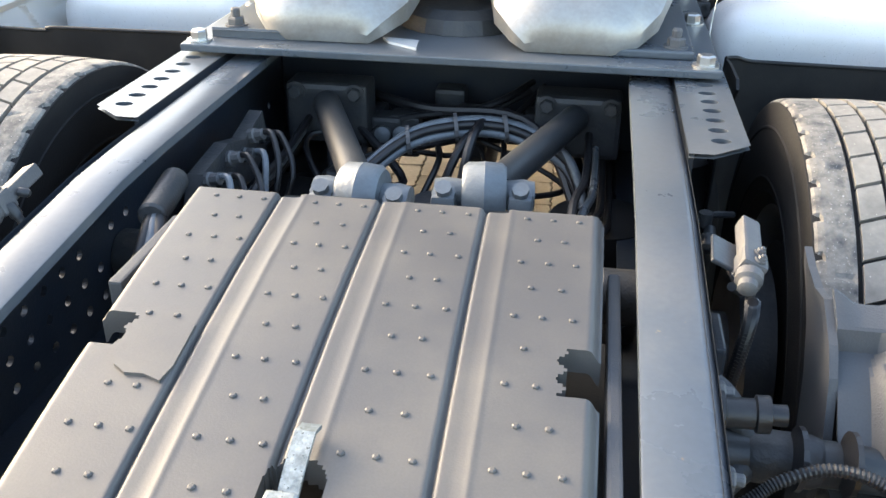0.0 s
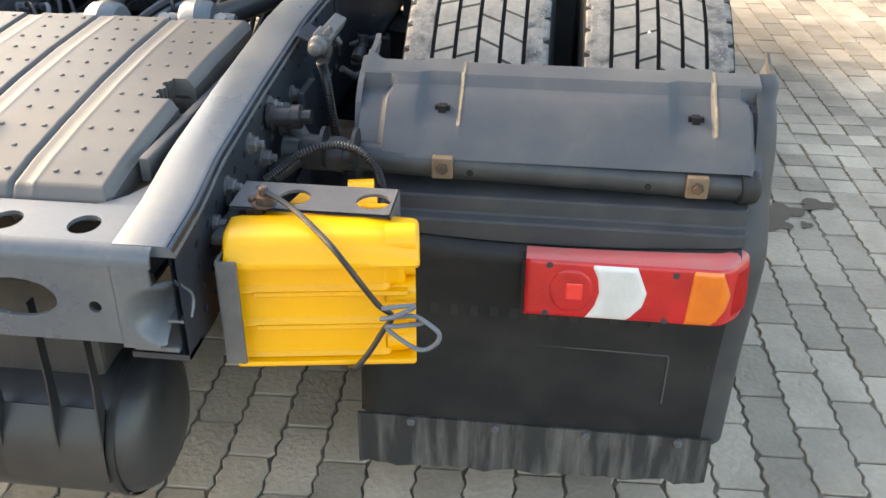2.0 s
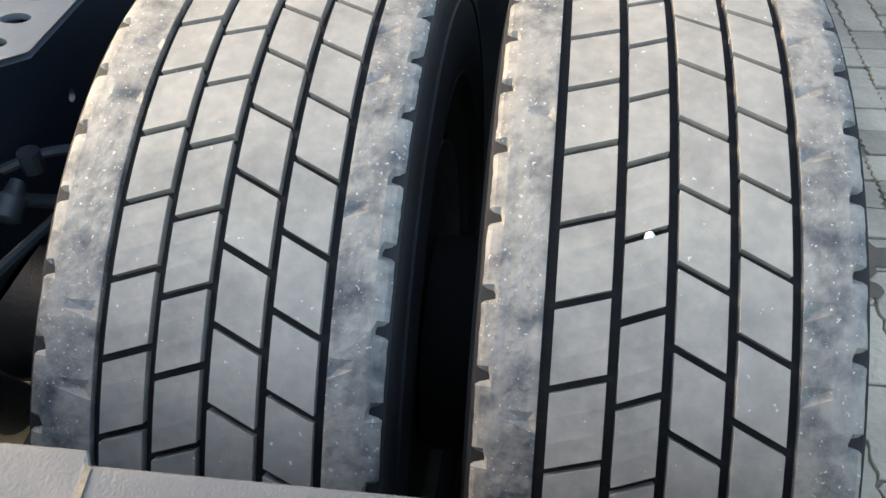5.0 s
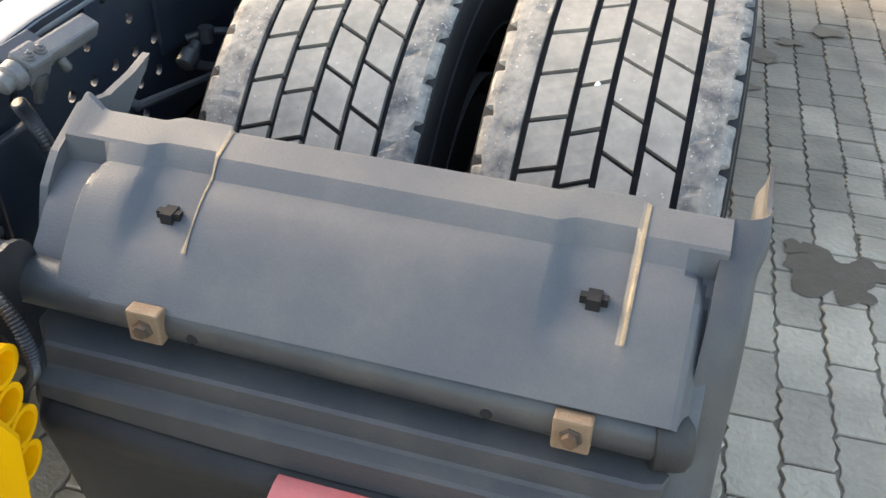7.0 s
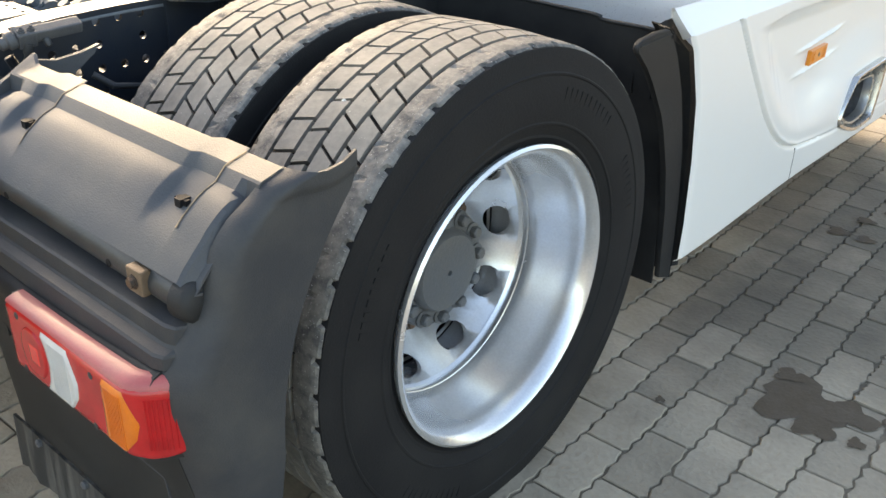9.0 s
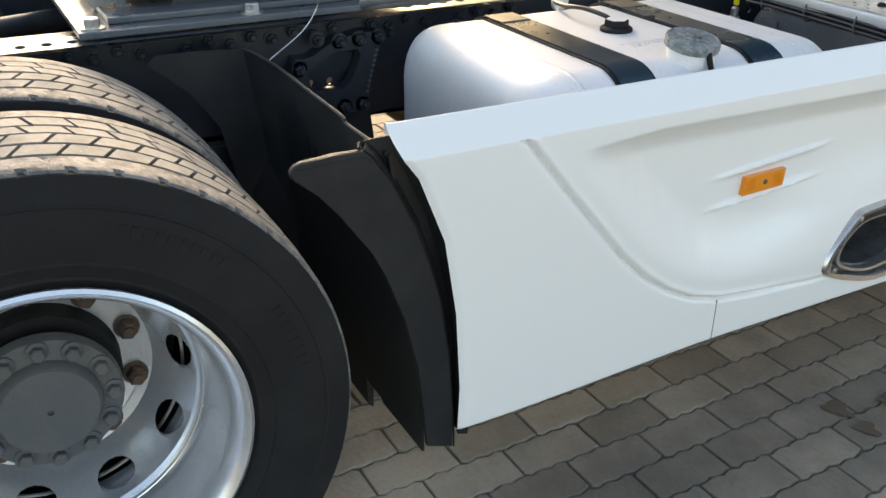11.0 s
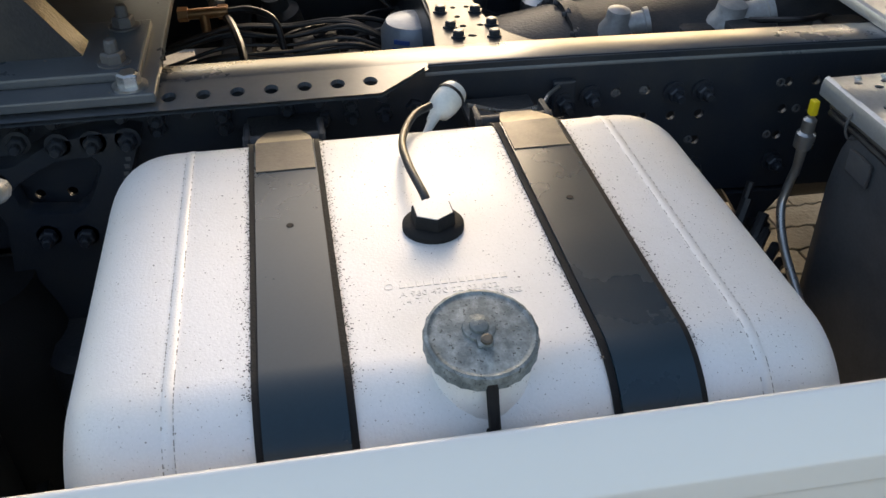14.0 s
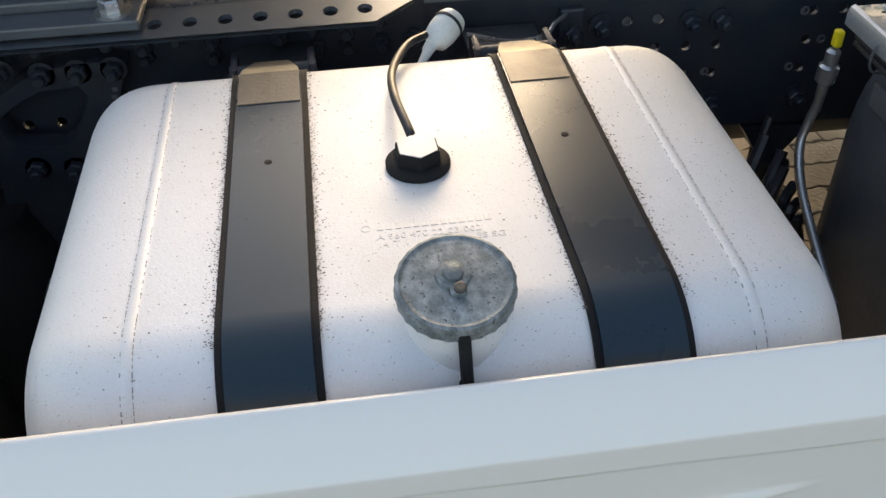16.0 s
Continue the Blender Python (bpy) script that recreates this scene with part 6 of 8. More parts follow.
def skirt_depth(y, z):
    """How far the skin lies behind its outermost plane."""
    d = 0.0
    if y > 0.83:
        zs = seam_z(y)
        slope = abs(seam_z(y + 0.02) - seam_z(y - 0.02)) / 0.04
        dist = (z - zs) / math.sqrt(1 + slope * slope)
        d += 0.013 * math.exp(-((dist / 0.0048) ** 2)) - 0.003 * math.exp(-(((dist - 0.010) / 0.006) ** 2))
        top = lerp([(0.87, 0.832), (1.0, 0.838), (1.157, 0.849), (1.425, 0.846), (2.7, 0.826)], y)
        inner = smooth01((dist - 0.040) / 0.15)
        ramp = min(1.0, max(0.0, (top - z) / 0.062))
        upper = 1 - (1 - ramp) ** 1.9
        start = smooth01((y - 0.90) / 0.11)
        d += 0.043 * inner * upper * start
    if y > 1.4:
        # the skin comes forward to meet the exhaust surround
        d *= 0.3 + 0.7 * smooth01((math.hypot((y - 1.90) / 0.30, (z - 0.43) / 0.17) - 0.75) / 0.9)
    # wing-like ridges round the marker lamp
    for zc, s, y0, y1 in ((0.705, 1, 1.31, 1.71), (0.631, -1, 1.30, 1.69)):
        zz = zc + 0.014 * (y - 1.47) / 0.17
        f = smooth01((y - y0) / 0.12) * smooth01((y1 - y) / 0.12)
        d -= 0.009 * f * math.exp(-(((z - zz) / (0.0028 if (z > zz) == (s > 0) else 0.0085)) ** 2))
    if y > 2.2:
        lean = y - (z - 0.42) * 0.19
        f = smooth01((z - 0.41) / 0.02) * smooth01((0.805 - z) / 0.03)
        if 2.25 < lean < 2.62:
            d -= 0.016 * f * max(0.0, 1 - abs(((lean - 2.25) / 0.074) % 1 - 0.5) * 2.6)
    return d


def skirt():
    ob = thing("side_skirt", "glossy white painted side skirt with a sculpted recess", "side skirt", (1.3, 1.7, 0.55), "side skirts")
    bm = bm_new()
    zs = [0.283 + (0.878 - 0.283) * k / 170 for k in range(171)]
    ny = 380
    rows = []
    for z in zs:
        y0 = lerp(REAR, z)
        row = []
        for k in range(ny + 1):
            y = y0 + (2.62 - y0) * (k / ny) ** 0.97
            zz = z + 0.027 * smooth01((y - 0.75) / 0.7) * max(0.0, 1 - (z - 0.283) / 0.08)
            x = FACE_X - skirt_depth(y, z) - 0.006 * (1 - smooth01((y - y0) / 0.012)) - 0.012 * (1 - smooth01((z - 0.283) / 0.012))
            row.append(bm.verts.new((x, y, zz)))
        rows.append(row)
    for z, x in ((0.8795, 1.2865), (0.881, 1.2855), (0.890, 1.2795), (0.904, 1.270), (0.918, 1.260), (0.927, 1.253), (0.933, 1.248), (0.935, 1.245), (0.933, 1.240), (0.912, 1.239)):
        y0 = lerp(REAR, min(z, 0.935))
        rows.append([bm.verts.new((x - 0.003 * (1 - smooth01((k / ny) / 0.006)), y0 + (2.62 - y0) * (k / ny) ** 0.97, z)) for k in range(ny + 1)])
    hole = [(1.725, 0.445), (1.785, 0.525), (2.02, 0.542), (2.04, 0.523), (2.012, 0.347), (1.87, 0.339), (1.72, 0.387)]

    def inside(y, z):
        ok = False
        for (ya, za), (yb, zb) in zip(hole, hole[1:] + hole[:1]):
            if (za > z) != (zb > z) and y < (yb - ya) * (z - za) / (zb - za) + ya:
                ok = not ok
        return ok

    for a, b in zip(rows, rows[1:]):
        for k in range(ny):
            c = (a[k].co + b[k + 1].co) / 2
            if not inside(c.y, c.z):
                bm.faces.new((a[k], a[k + 1], b[k + 1], b[k]))
    part("panel", bm, WHITE, ob, "", 75)
    bm = bm_new()
    corners = [(1.284, 0.606, 0.879), (1.245, 0.591, 0.934), (1.232, 0.600, 0.915), (1.258, 0.618, 0.866)]
    top = [bm.verts.new(p) for p in corners]
    low = [bm.verts.new((x - 0.002, y + 0.006, z - 0.003)) for x, y, z in corners]
    bm.faces.new(top)
    bm.faces.new(low[::-1])
    bridge(bm, top, low)
    part("corner_facet", bm, WHITE, ob)
    # split line in the lower edge
    bm = bm_new()
    box(bm, 1.2855, 1.2878, 1.3637, 1.3648, 0.315, 0.416)
    part("split_line", bm, RUBBER, ob)
    # marker lamp
    bm = bm_new()
    prism(bm, [(1.423, 0.643), (1.540, 0.647), (1.543, 0.687), (1.427, 0.684)], "x", 1.236, 1.2560)
    lamp = part("marker_lamp", bm, AMBER, ob, "amber side marker lamp")
    for y0 in (1.431, 1.51):
        for k in range(6):
            b = bm_new()
            box(b, 1.2560, 1.2567, y0 + 0.0045 * k, y0 + 0.0045 * k + 0.0025, 0.651, 0.679)
            part("lens_rib", b, AMBER, lamp)
    b = bm_new()
    lathe(b, (1.2560, 1.485, 0.665), (1, 0, 0), [(0.006, 0), (0.006, 0.001), (0.004, 0.0012)], 14)
    part("lens_badge", b, BRONZE, lamp)
    # exhaust outlet
    shape = [(1.703, 0.442), (1.717, 0.466), (1.775, 0.532), (1.796, 0.545), (2.022, 0.555), (2.046, 0.549), (2.056, 0.527), (2.026, 0.360), (2.012, 0.345), (1.872, 0.337), (1.757, 0.372), (1.703, 0.395), (1.694, 0.415)]
    for _ in range(2):
        # rounded corners
        shape = [p for (a, b), (c, d) in zip(shape, shape[1:] + shape[:1]) for p in ((a * 0.78 + c * 0.22, b * 0.78 + d * 0.22), (a * 0.22 + c * 0.78, b * 0.22 + d * 0.78))]
    cy, cz = 1.88, 0.447

    def scaled(f, x):
        return [(x, cy + (y - cy) * f, cz + (z - cz) * f) for y, z in shape]

    bm = bm_new()
    rows = [[bm.verts.new(p) for p in scaled(f, x)] for f, x in ((1.03, 1.245), (1.03, 1.287), (0.995, 1.294), (0.90, 1.292), (0.88, 1.280), (0.87, 1.22))]
    for a, b in zip(rows, rows[1:]):
        bridge(bm, a, b)
    ex = part("exhaust_trim", bm, CHROME, ob, "polished steel exhaust surround", 40)
    bm = bm_new()
    rows = [[bm.verts.new(p) for p in scaled(f, x)] for f, x in ((0.885, 1.258), (0.70, 1.258))]
    bridge(bm, rows[0], rows[1])
    part("surround_floor", bm, SOOT, ex)
    bm = bm_new()
    # the pipe itself is rounder than its surround
    shape = [((y + cy + 0.178 * math.cos(t)) / 2, (z + cz + 0.104 * math.sin(t)) / 2) for y, z, t in ((y, z, math.atan2((z - cz) / 0.104, (y - cy) / 0.178)) for y, z in shape)]
    rows = [[bm.verts.new((p[0], p[1], p[2] - 0.008)) for p in scaled(f, x)] for f, x in ((0.70, 1.17), (0.74, 1.268), (0.73, 1.278), (0.67, 1.277), (0.645, 1.258), (0.58, 1.09))]
    for a, b in zip(rows, rows[1:]):
        bridge(bm, a, b)
    part("tail_pipe", bm, STEEL, ex, "steel oval tail pipe", 40)
    bm = bm_new()
    rows = [[bm.verts.new((p[0], p[1], p[2] - 0.008)) for p in scaled(f, x)] for f, x in ((0.622, 1.251), (0.56, 1.07), (0.01, 1.07))]
    for a, b in zip(rows, rows[1:]):
        bridge(bm, a, b)
    part("pipe_inside", bm, SOOT, ex)
    for y, z in ((1.785, 0.527), (2.037, 0.538), (2.003, 0.358), (1.73, 0.403)):
        b = bm_new()
        lathe(b, (1.293, y, z), (1, 0, 0), [(0.007, 0), (0.007, 0.002), (0.003, 0.003)], 10)
        part("screw", b, STEEL, ex)
    return ob


mirrored(skirt())

# ---- aluminium step over the exhaust box ----
step = thing("step_plate", "perforated aluminium tread plate over a steel box", "step", (0.95, 2.4, 0.92), "tread plates")
us = [0.607 + 0.0205 * k for k in range(32)]
vs3 = [1.992 + 0.0225 * k for k in range(34)]
pat = random.Random(2)


def step_hole(i, j):
    if i in (0, 31) or j in (0, 33):
        return None
    return (0.3, 0.3) if i % 6 in (1, 2, 4, 5) and (i + j) % 2 == 0 else None


bm = holed(bm_new(), lambda u, v, w: (u, v, 0.936 + 0.004 * math.sin((u - 0.607) / 0.123 * math.pi) ** 2 - w), us, vs3, step_hole, 0.003)
part("tread", bm, PLATE, step)
bm = bm_new()
sheet(bm, [(1.994, 0.939), (1.988, 0.936), (1.985, 0.926), (1.985, 0.909)], 0.607, 1.243, 0.003)
part("front_fold", bm, PLATE, step, "", 40)
bm = bm_new()
lathe(bm, (0, 0, 0), (0, 0, 1), [(0.006, 0), (0.0055, 0.002), (0.003, 0.0032)], 8)
stud_mesh = bpy.data.meshes.new("tread_stud")
bm.to_mesh(stud_mesh)
bm.free()
stud_mesh.materials.append(PLATE)
for i in range(30):
    if i % 6 in (0, 3):
        for j in range(2, 32, 2):
            ob = new("tread_stud", stud_mesh)
            ob.parent = step
            ob.location = Vector((us[i] + 0.011, vs3[j], 0.9365)) - step.location
for x, y in ((0.78, 2.07), (1.01, 2.07), (1.17, 2.14), (0.88, 2.39), (1.10, 2.44)):
    bm = bm_new()
    lathe(bm, (x, y, 0.939), (0, 0, 1), [(0.011, 0), (0.010, 0.006), (0.005, 0.009)], 10)
    part("rubber_stud", bm, RUBBER, step)
bm = bm_new()
lathe(bm, (0.92, 2.24, 0.9395), (0, 0, 1), [(0.075, 0), (0.075, 0.002), (0.068, 0.0025), (0.066, 0.0005)], 32)
part("round_emblem", bm, PLATE, step, "plain round embossed emblem")
muffler = thing("exhaust_box", "dull grey steel exhaust box with cables clipped along it", "exhaust box", (0.95, 2.4, 0.35))
bm = bm_new()
rows = []
for y, ins in ((2.018, 0.05), (2.023, 0.02), (2.043, 0.0), (2.66, 0.0)):
    x0, x1, z0, z1, r = 0.612 + ins, 1.20 - ins, 0.36 + ins, 0.905 - ins, 0.13
    pts = []
    for cx, cz, a in ((x1 - r, z1 - r, 0), (x0 + r, z1 - r, 90), (x0 + r, z0 + r, 180), (x1 - r, z0 + r, 270)):
        pts += [(cx + r * math.cos(radians(a + 15 * k)), cz + r * math.sin(radians(a + 15 * k))) for k in range(7)]
    rows.append([bm.verts.new((x, y, z)) for x, z in pts])
for a, b in zip(rows, rows[1:]):
    bridge(bm, a, b)
bm.faces.new(rows[0])
bm.faces.new(rows[-1][::-1])
part("shell", bm, mat("dull_steel", (0.15, 0.16, 0.175), 0.42, 0.5, (0.09, 0.092, 0.095), 0.5, 9, 0.15, 150), muffler, "", 40)
bm = bm_new()
box(bm, 0.68, 0.74, 2.010, 2.018, 0.81, 0.85, 0.004)
part("badge_plate", bm, GREYMET, muffler)
for k in range(3):
    bm = bm_new()
    tube(bm, [(0.63, 1.998, 0.912 - 0.012 * k), (0.73, 1.993, 0.916 - 0.012 * k), (0.92, 1.99, 0.912 - 0.012 * k), (1.08, 1.99, 0.907 - 0.012 * k), (1.15, 2.0, 0.900 - 0.012 * k), (1.19, 2.04, 0.885 - 0.012 * k)], 0.006, 8)
    part("cable", bm, HOSE, muffler, "", 40)
for x in (0.70, 0.85, 1.01, 1.12):
    bm = bm_new()
    tube(bm, [(x, 2.006, 0.925), (x, 1.990, 0.924), (x, 1.981, 0.912), (x, 1.981, 0.892), (x, 1.990, 0.878), (x, 2.012, 0.876)], 0.0022, 6, 3)
    part("cable_tie", bm, GREYMET, muffler)
sensor = thing("exhaust_sensor", "steel sensor with yellow tag and bent pipe", "sensor", (0.6, 2.04, 0.85))
bm = bm_new()
lathe(bm, (0.605, 1.98, 0.81), (0.05, 0, 1), [(0.007, -0.05), (0.009, 0), (0.016, 0.005), (0.016, 0.03), (0.011, 0.034), (0.011, 0.055), (0.006, 0.06)], 12)
part("body", bm, STEEL, sensor, "", 40)
bm = bm_new()
box(bm, 0.602, 0.616, 1.974, 1.986, 0.874, 0.900, 0.003)
part("tag", bm, YTAG, sensor, "yellow plastic tag")
bm = bm_new()
tube(bm, [(0.602, 1.98, 0.77), (0.603, 1.972, 0.735), (0.615, 1.962, 0.70), (0.66, 1.955, 0.655), (0.74, 1.955, 0.60), (0.82, 1.96, 0.545)], 0.0075, 10)
part("pipe", bm, STEEL, sensor, "", 40)

bracket = thing("pipe_bracket", "black steel leg with hoses under the rail", "bracket", (0.5, 1.97, 0.5))
bm = bm_new()
prism(bm, [(1.93, 0.655), (2.05, 0.655), (2.01, 0.60), (2.005, 0.34), (1.96, 0.34), (1.965, 0.60)], "x", 0.455, 0.485)
part("leg", bm, FRAME_DARK, bracket)
bm = bm_new()
lathe(bm, (0.505, 1.99, 0.60), (0.1, -0.1, -1), [(0.026, 0), (0.028, 0.02), (0.024, 0.10), (0.03, 0.18), (0.03, 0.26)], 18)
part("filter", bm, HOSE, bracket, "ribbed black hose", 40)
rng = random.Random(41)
for k in range(7):
    bm = bm_new()
    x, y = 0.52 + 0.022 * k, 1.93 + rng.uniform(0, 0.06)
    tube(bm, [(x, y, 0.70 - 0.02 * k), (x + 0.03, y - 0.03, 0.60), (x - 0.02, y + 0.02, 0.50), (x + 0.05, y, 0.38)], rng.uniform(0.006, 0.012), 8)
    part("hose", bm, HOSE, bracket, "", 40)
clip = thing("wire_bracket", "dark steel clip bracket bolted to the rail web", "bracket", (0.46, 1.612, 0.87))
bm = bm_new()
box(bm, 0.458, 0.470, 1.592, 1.632, 0.845, 0.900, 0.004)
part("plate", bm, FRAME_DARK, clip)
bm = bm_new()
nut(bm, (0.470, 1.612, 0.862), (1, 0, 0), 0.0135, 0.014, 0.016)
part("bolt", bm, FRAME_DARK, clip)

# second tread plate over the frame, and a brass union beyond the rail
walkway = thing("step_plate", "perforated aluminium tread plate across the frame rails", "step", (0.2, 2.4, 0.945), "tread plates")
us2 = [-0.46 + 0.0205 * k for k in range(49)]
vs4 = [2.19 + 0.0225 * k for k in range(20)]
bm = holed(bm_new(), lambda u, v, w: (u, v, 0.954 - w), us2, vs4, lambda i, j: (0.3, 0.3) if 0 < i < 47 and 0 < j < 18 and i % 6 in (1, 2, 4, 5) and (i + j) % 2 == 0 else None, 0.003)
part("tread", bm, PLATE, walkway)
bm = bm_new()
sheet(bm, [(2.192, 0.957), (2.186, 0.954), (2.183, 0.945), (2.183, 0.937)], -0.46, 0.524, 0.003)
part("front_fold", bm, PLATE, walkway, "", 40)
union = thing("brass_union", "copper-coloured brass pipe union beyond the rail", "pipe fitting", (-0.14, 1.03, 0.85))
bm = bm_new()
lathe(bm, (-0.18, 1.02, 0.85), (1, 0.2, 0), [(0.010, -0.05), (0.010, 0), (0.018, 0.002), (0.018, 0.022), (0.012, 0.024), (0.012, 0.04), (0.019, 0.042), (0.019, 0.062), (0.009, 0.066), (0.009, 0.11)], 6)
part("union", bm, BRONZE, union)
bm = bm_new()
tube(bm, [(-0.08, 1.04, 0.85), (0.0, 1.06, 0.86), (0.10, 1.08, 0.84), (0.2, 1.09, 0.78)], 0.008, 8)
part("pipe", bm, HOSE, union, "", 40)

# ---- hoses, valves and castings between the rails ----
bundle = thing("hose_bundle", "bundle of grey air hoses tied together over the axle", "hoses", (0, 0.25, 0.8))
for k in range(5):
    a = 2 * math.pi * k / 5
    dy, dz = 0.016 * math.cos(a), 0.014 * math.sin(a)
    bm = bm_new()
    tube(bm, [(-0.22 + dy, 0.02 + dy, 0.66 + dz), (-0.14, 0.10 + dy, 0.75 + dz), (-0.06, 0.20 + dy, 0.80 + dz), (0.03, 0.25 + dy, 0.815 + dz), (0.12, 0.27 + dy, 0.812 + dz), (0.20, 0.26 + dy, 0.79 + dz), (0.27, 0.22, 0.75 + dz), (0.31, 0.15, 0.66 + dz)], 0.0095, 10)
    part("hose", bm, GREYHOSE if k % 2 else HOSE, bundle, "", 40)
for x, y, z in ((-0.06, 0.20, 0.80), (0.03, 0.25, 0.815), (0.13, 0.27, 0.812)):
    bm = bm_new()
    lathe(bm, (x - 0.004, y, z), (1, 0.2, 0.1), [(0.03, 0), (0.03, 0.008)], 14)
    part("tie", bm, GREYMET, bundle)
rng = random.Random(21)
loom = thing("cable_loom", "black cables and pipes along the inside of the rails", "cables", (0, 0.3, 0.75))
for k in range(14):
    x0, x1 = rng.uniform(-0.3, 0.3), rng.uniform(-0.3, 0.3)
    bm = bm_new()
    tube(bm, [(x0, 0.5, rng.uniform(0.68, 0.85)), ((x0 + x1) / 2 + rng.uniform(-0.1, 0.1), 0.38, rng.uniform(0.7, 0.86)), (x1, 0.28 + rng.uniform(-0.1, 0.1), rng.uniform(0.66, 0.82)), (x1 + rng.uniform(-0.15, 0.15), 0.12, rng.uniform(0.5, 0.75))], rng.uniform(0.005, 0.011), 8)
    part("cable", bm, HOSE, loom, "", 40)
for side in (1, -1):
    for k in range(4):
        x = side * (0.30 + 0.016 * k)
        bm = bm_new()
        tube(bm, [(x, 0.36, 0.80 - 0.03 * k), (x, 0.12, 0.78 - 0.03 * k), (x - side * 0.02, -0.10, 0.80 - 0.02 * k), (x, -0.28, 0.70 - 0.03 * k), (x, -0.42, 0.58)], 0.008, 8)
        part("pipe", bm, GREYHOSE if k == 1 else HOSE, loom, "", 40)
for k in range(6):
    x, y = rng.uniform(-0.2, 0.25), rng.uniform(0.36, 0.5)
    v = thing("valve_block", "dark cast air valve with hose stubs", "valve", (x, y, 0.75), "air valves")
    bm = bm_new()
    box(bm, x - 0.035, x + 0.035, y - 0.03, y + 0.03, 0.70, 0.79 + rng.uniform(0, 0.04), 0.01)
    part("body", bm, GUNK, v)
    bm = bm_new()
    lathe(bm, (x, y - 0.03, 0.76), (0, -1, 0.2), [(0.014, 0), (0.014, 0.02), (0.018, 0.022), (0.018, 0.036), (0.012, 0.04)], 12)
    part("stub", bm, MIDCAST, v, "", 40)
# left inner bracket and hoses that drop behind the cover
left = thing("rail_bracket", "dark cast bracket with pipes inside the rail", "bracket", (-0.34, -0.1, 0.85))
bm = bm_new()
prism(bm, [(-0.22, 0.80), (-0.18, 0.86), (-0.06, 0.872), (0.02, 0.85), (0.12, 0.872), (0.14, 0.80), (0.04, 0.76), (-0.10, 0.77)], "x", -0.362, -0.335)
part("rack", bm, GUNK, left)
for k, y in enumerate((-0.17, -0.12, -0.07, 0.0, 0.05, 0.10)):
    bm = bm_new()
    z = 0.845 - 0.02 * (k % 2)
    lathe(bm, (-0.336, y, z), (1, -0.2, 0.3), [(0.015, 0), (0.015, 0.012), (0.011, 0.014), (0.011, 0.03), (0.007, 0.032)], 8)
    part("port", bm, (GREYMET, GUNK)[k % 2], left, "", 40)
    bm = bm_new()
    tube(bm, [(-0.312, y, z + 0.01), (-0.285, y - 0.02, z + 0.012), (-0.27 + 0.01 * (k % 3), y - 0.07, z - 0.04), (-0.275, y - 0.10, z - 0.13)], 0.006, 8)
    part("hose", bm, (GREYHOSE, HOSE, HOSE)[k % 3], left, "", 40)
for k in range(3):
    bm = bm_new()
    tube(bm, [(-0.33, -0.30, 0.88), (-0.325, -0.36, 0.89), (-0.318 + 0.012 * k, -0.44, 0.86), (-0.315 + 0.014 * k, -0.52, 0.78), (-0.30, -0.56, 0.66)], 0.011, 10)
    part("hose", bm, GREYHOSE if k == 1 else HOSE, left, "", 40)
bm = bm_new()
cyl(bm, (-0.345, -0.26, 0.885), (-0.32, -0.40, 0.885), 0.022, 16, 0.004)
part("canister", bm, GUNK, left, "", 40)
bm = bm_new()
lathe(bm, (-0.22, 0.05, 0.52), (0, 0, 1), [(0.09, 0), (0.10, 0.03), (0.10, 0.14), (0.07, 0.16)], 24)
part("brake_chamber", bm, GUNK, left, "", 40)

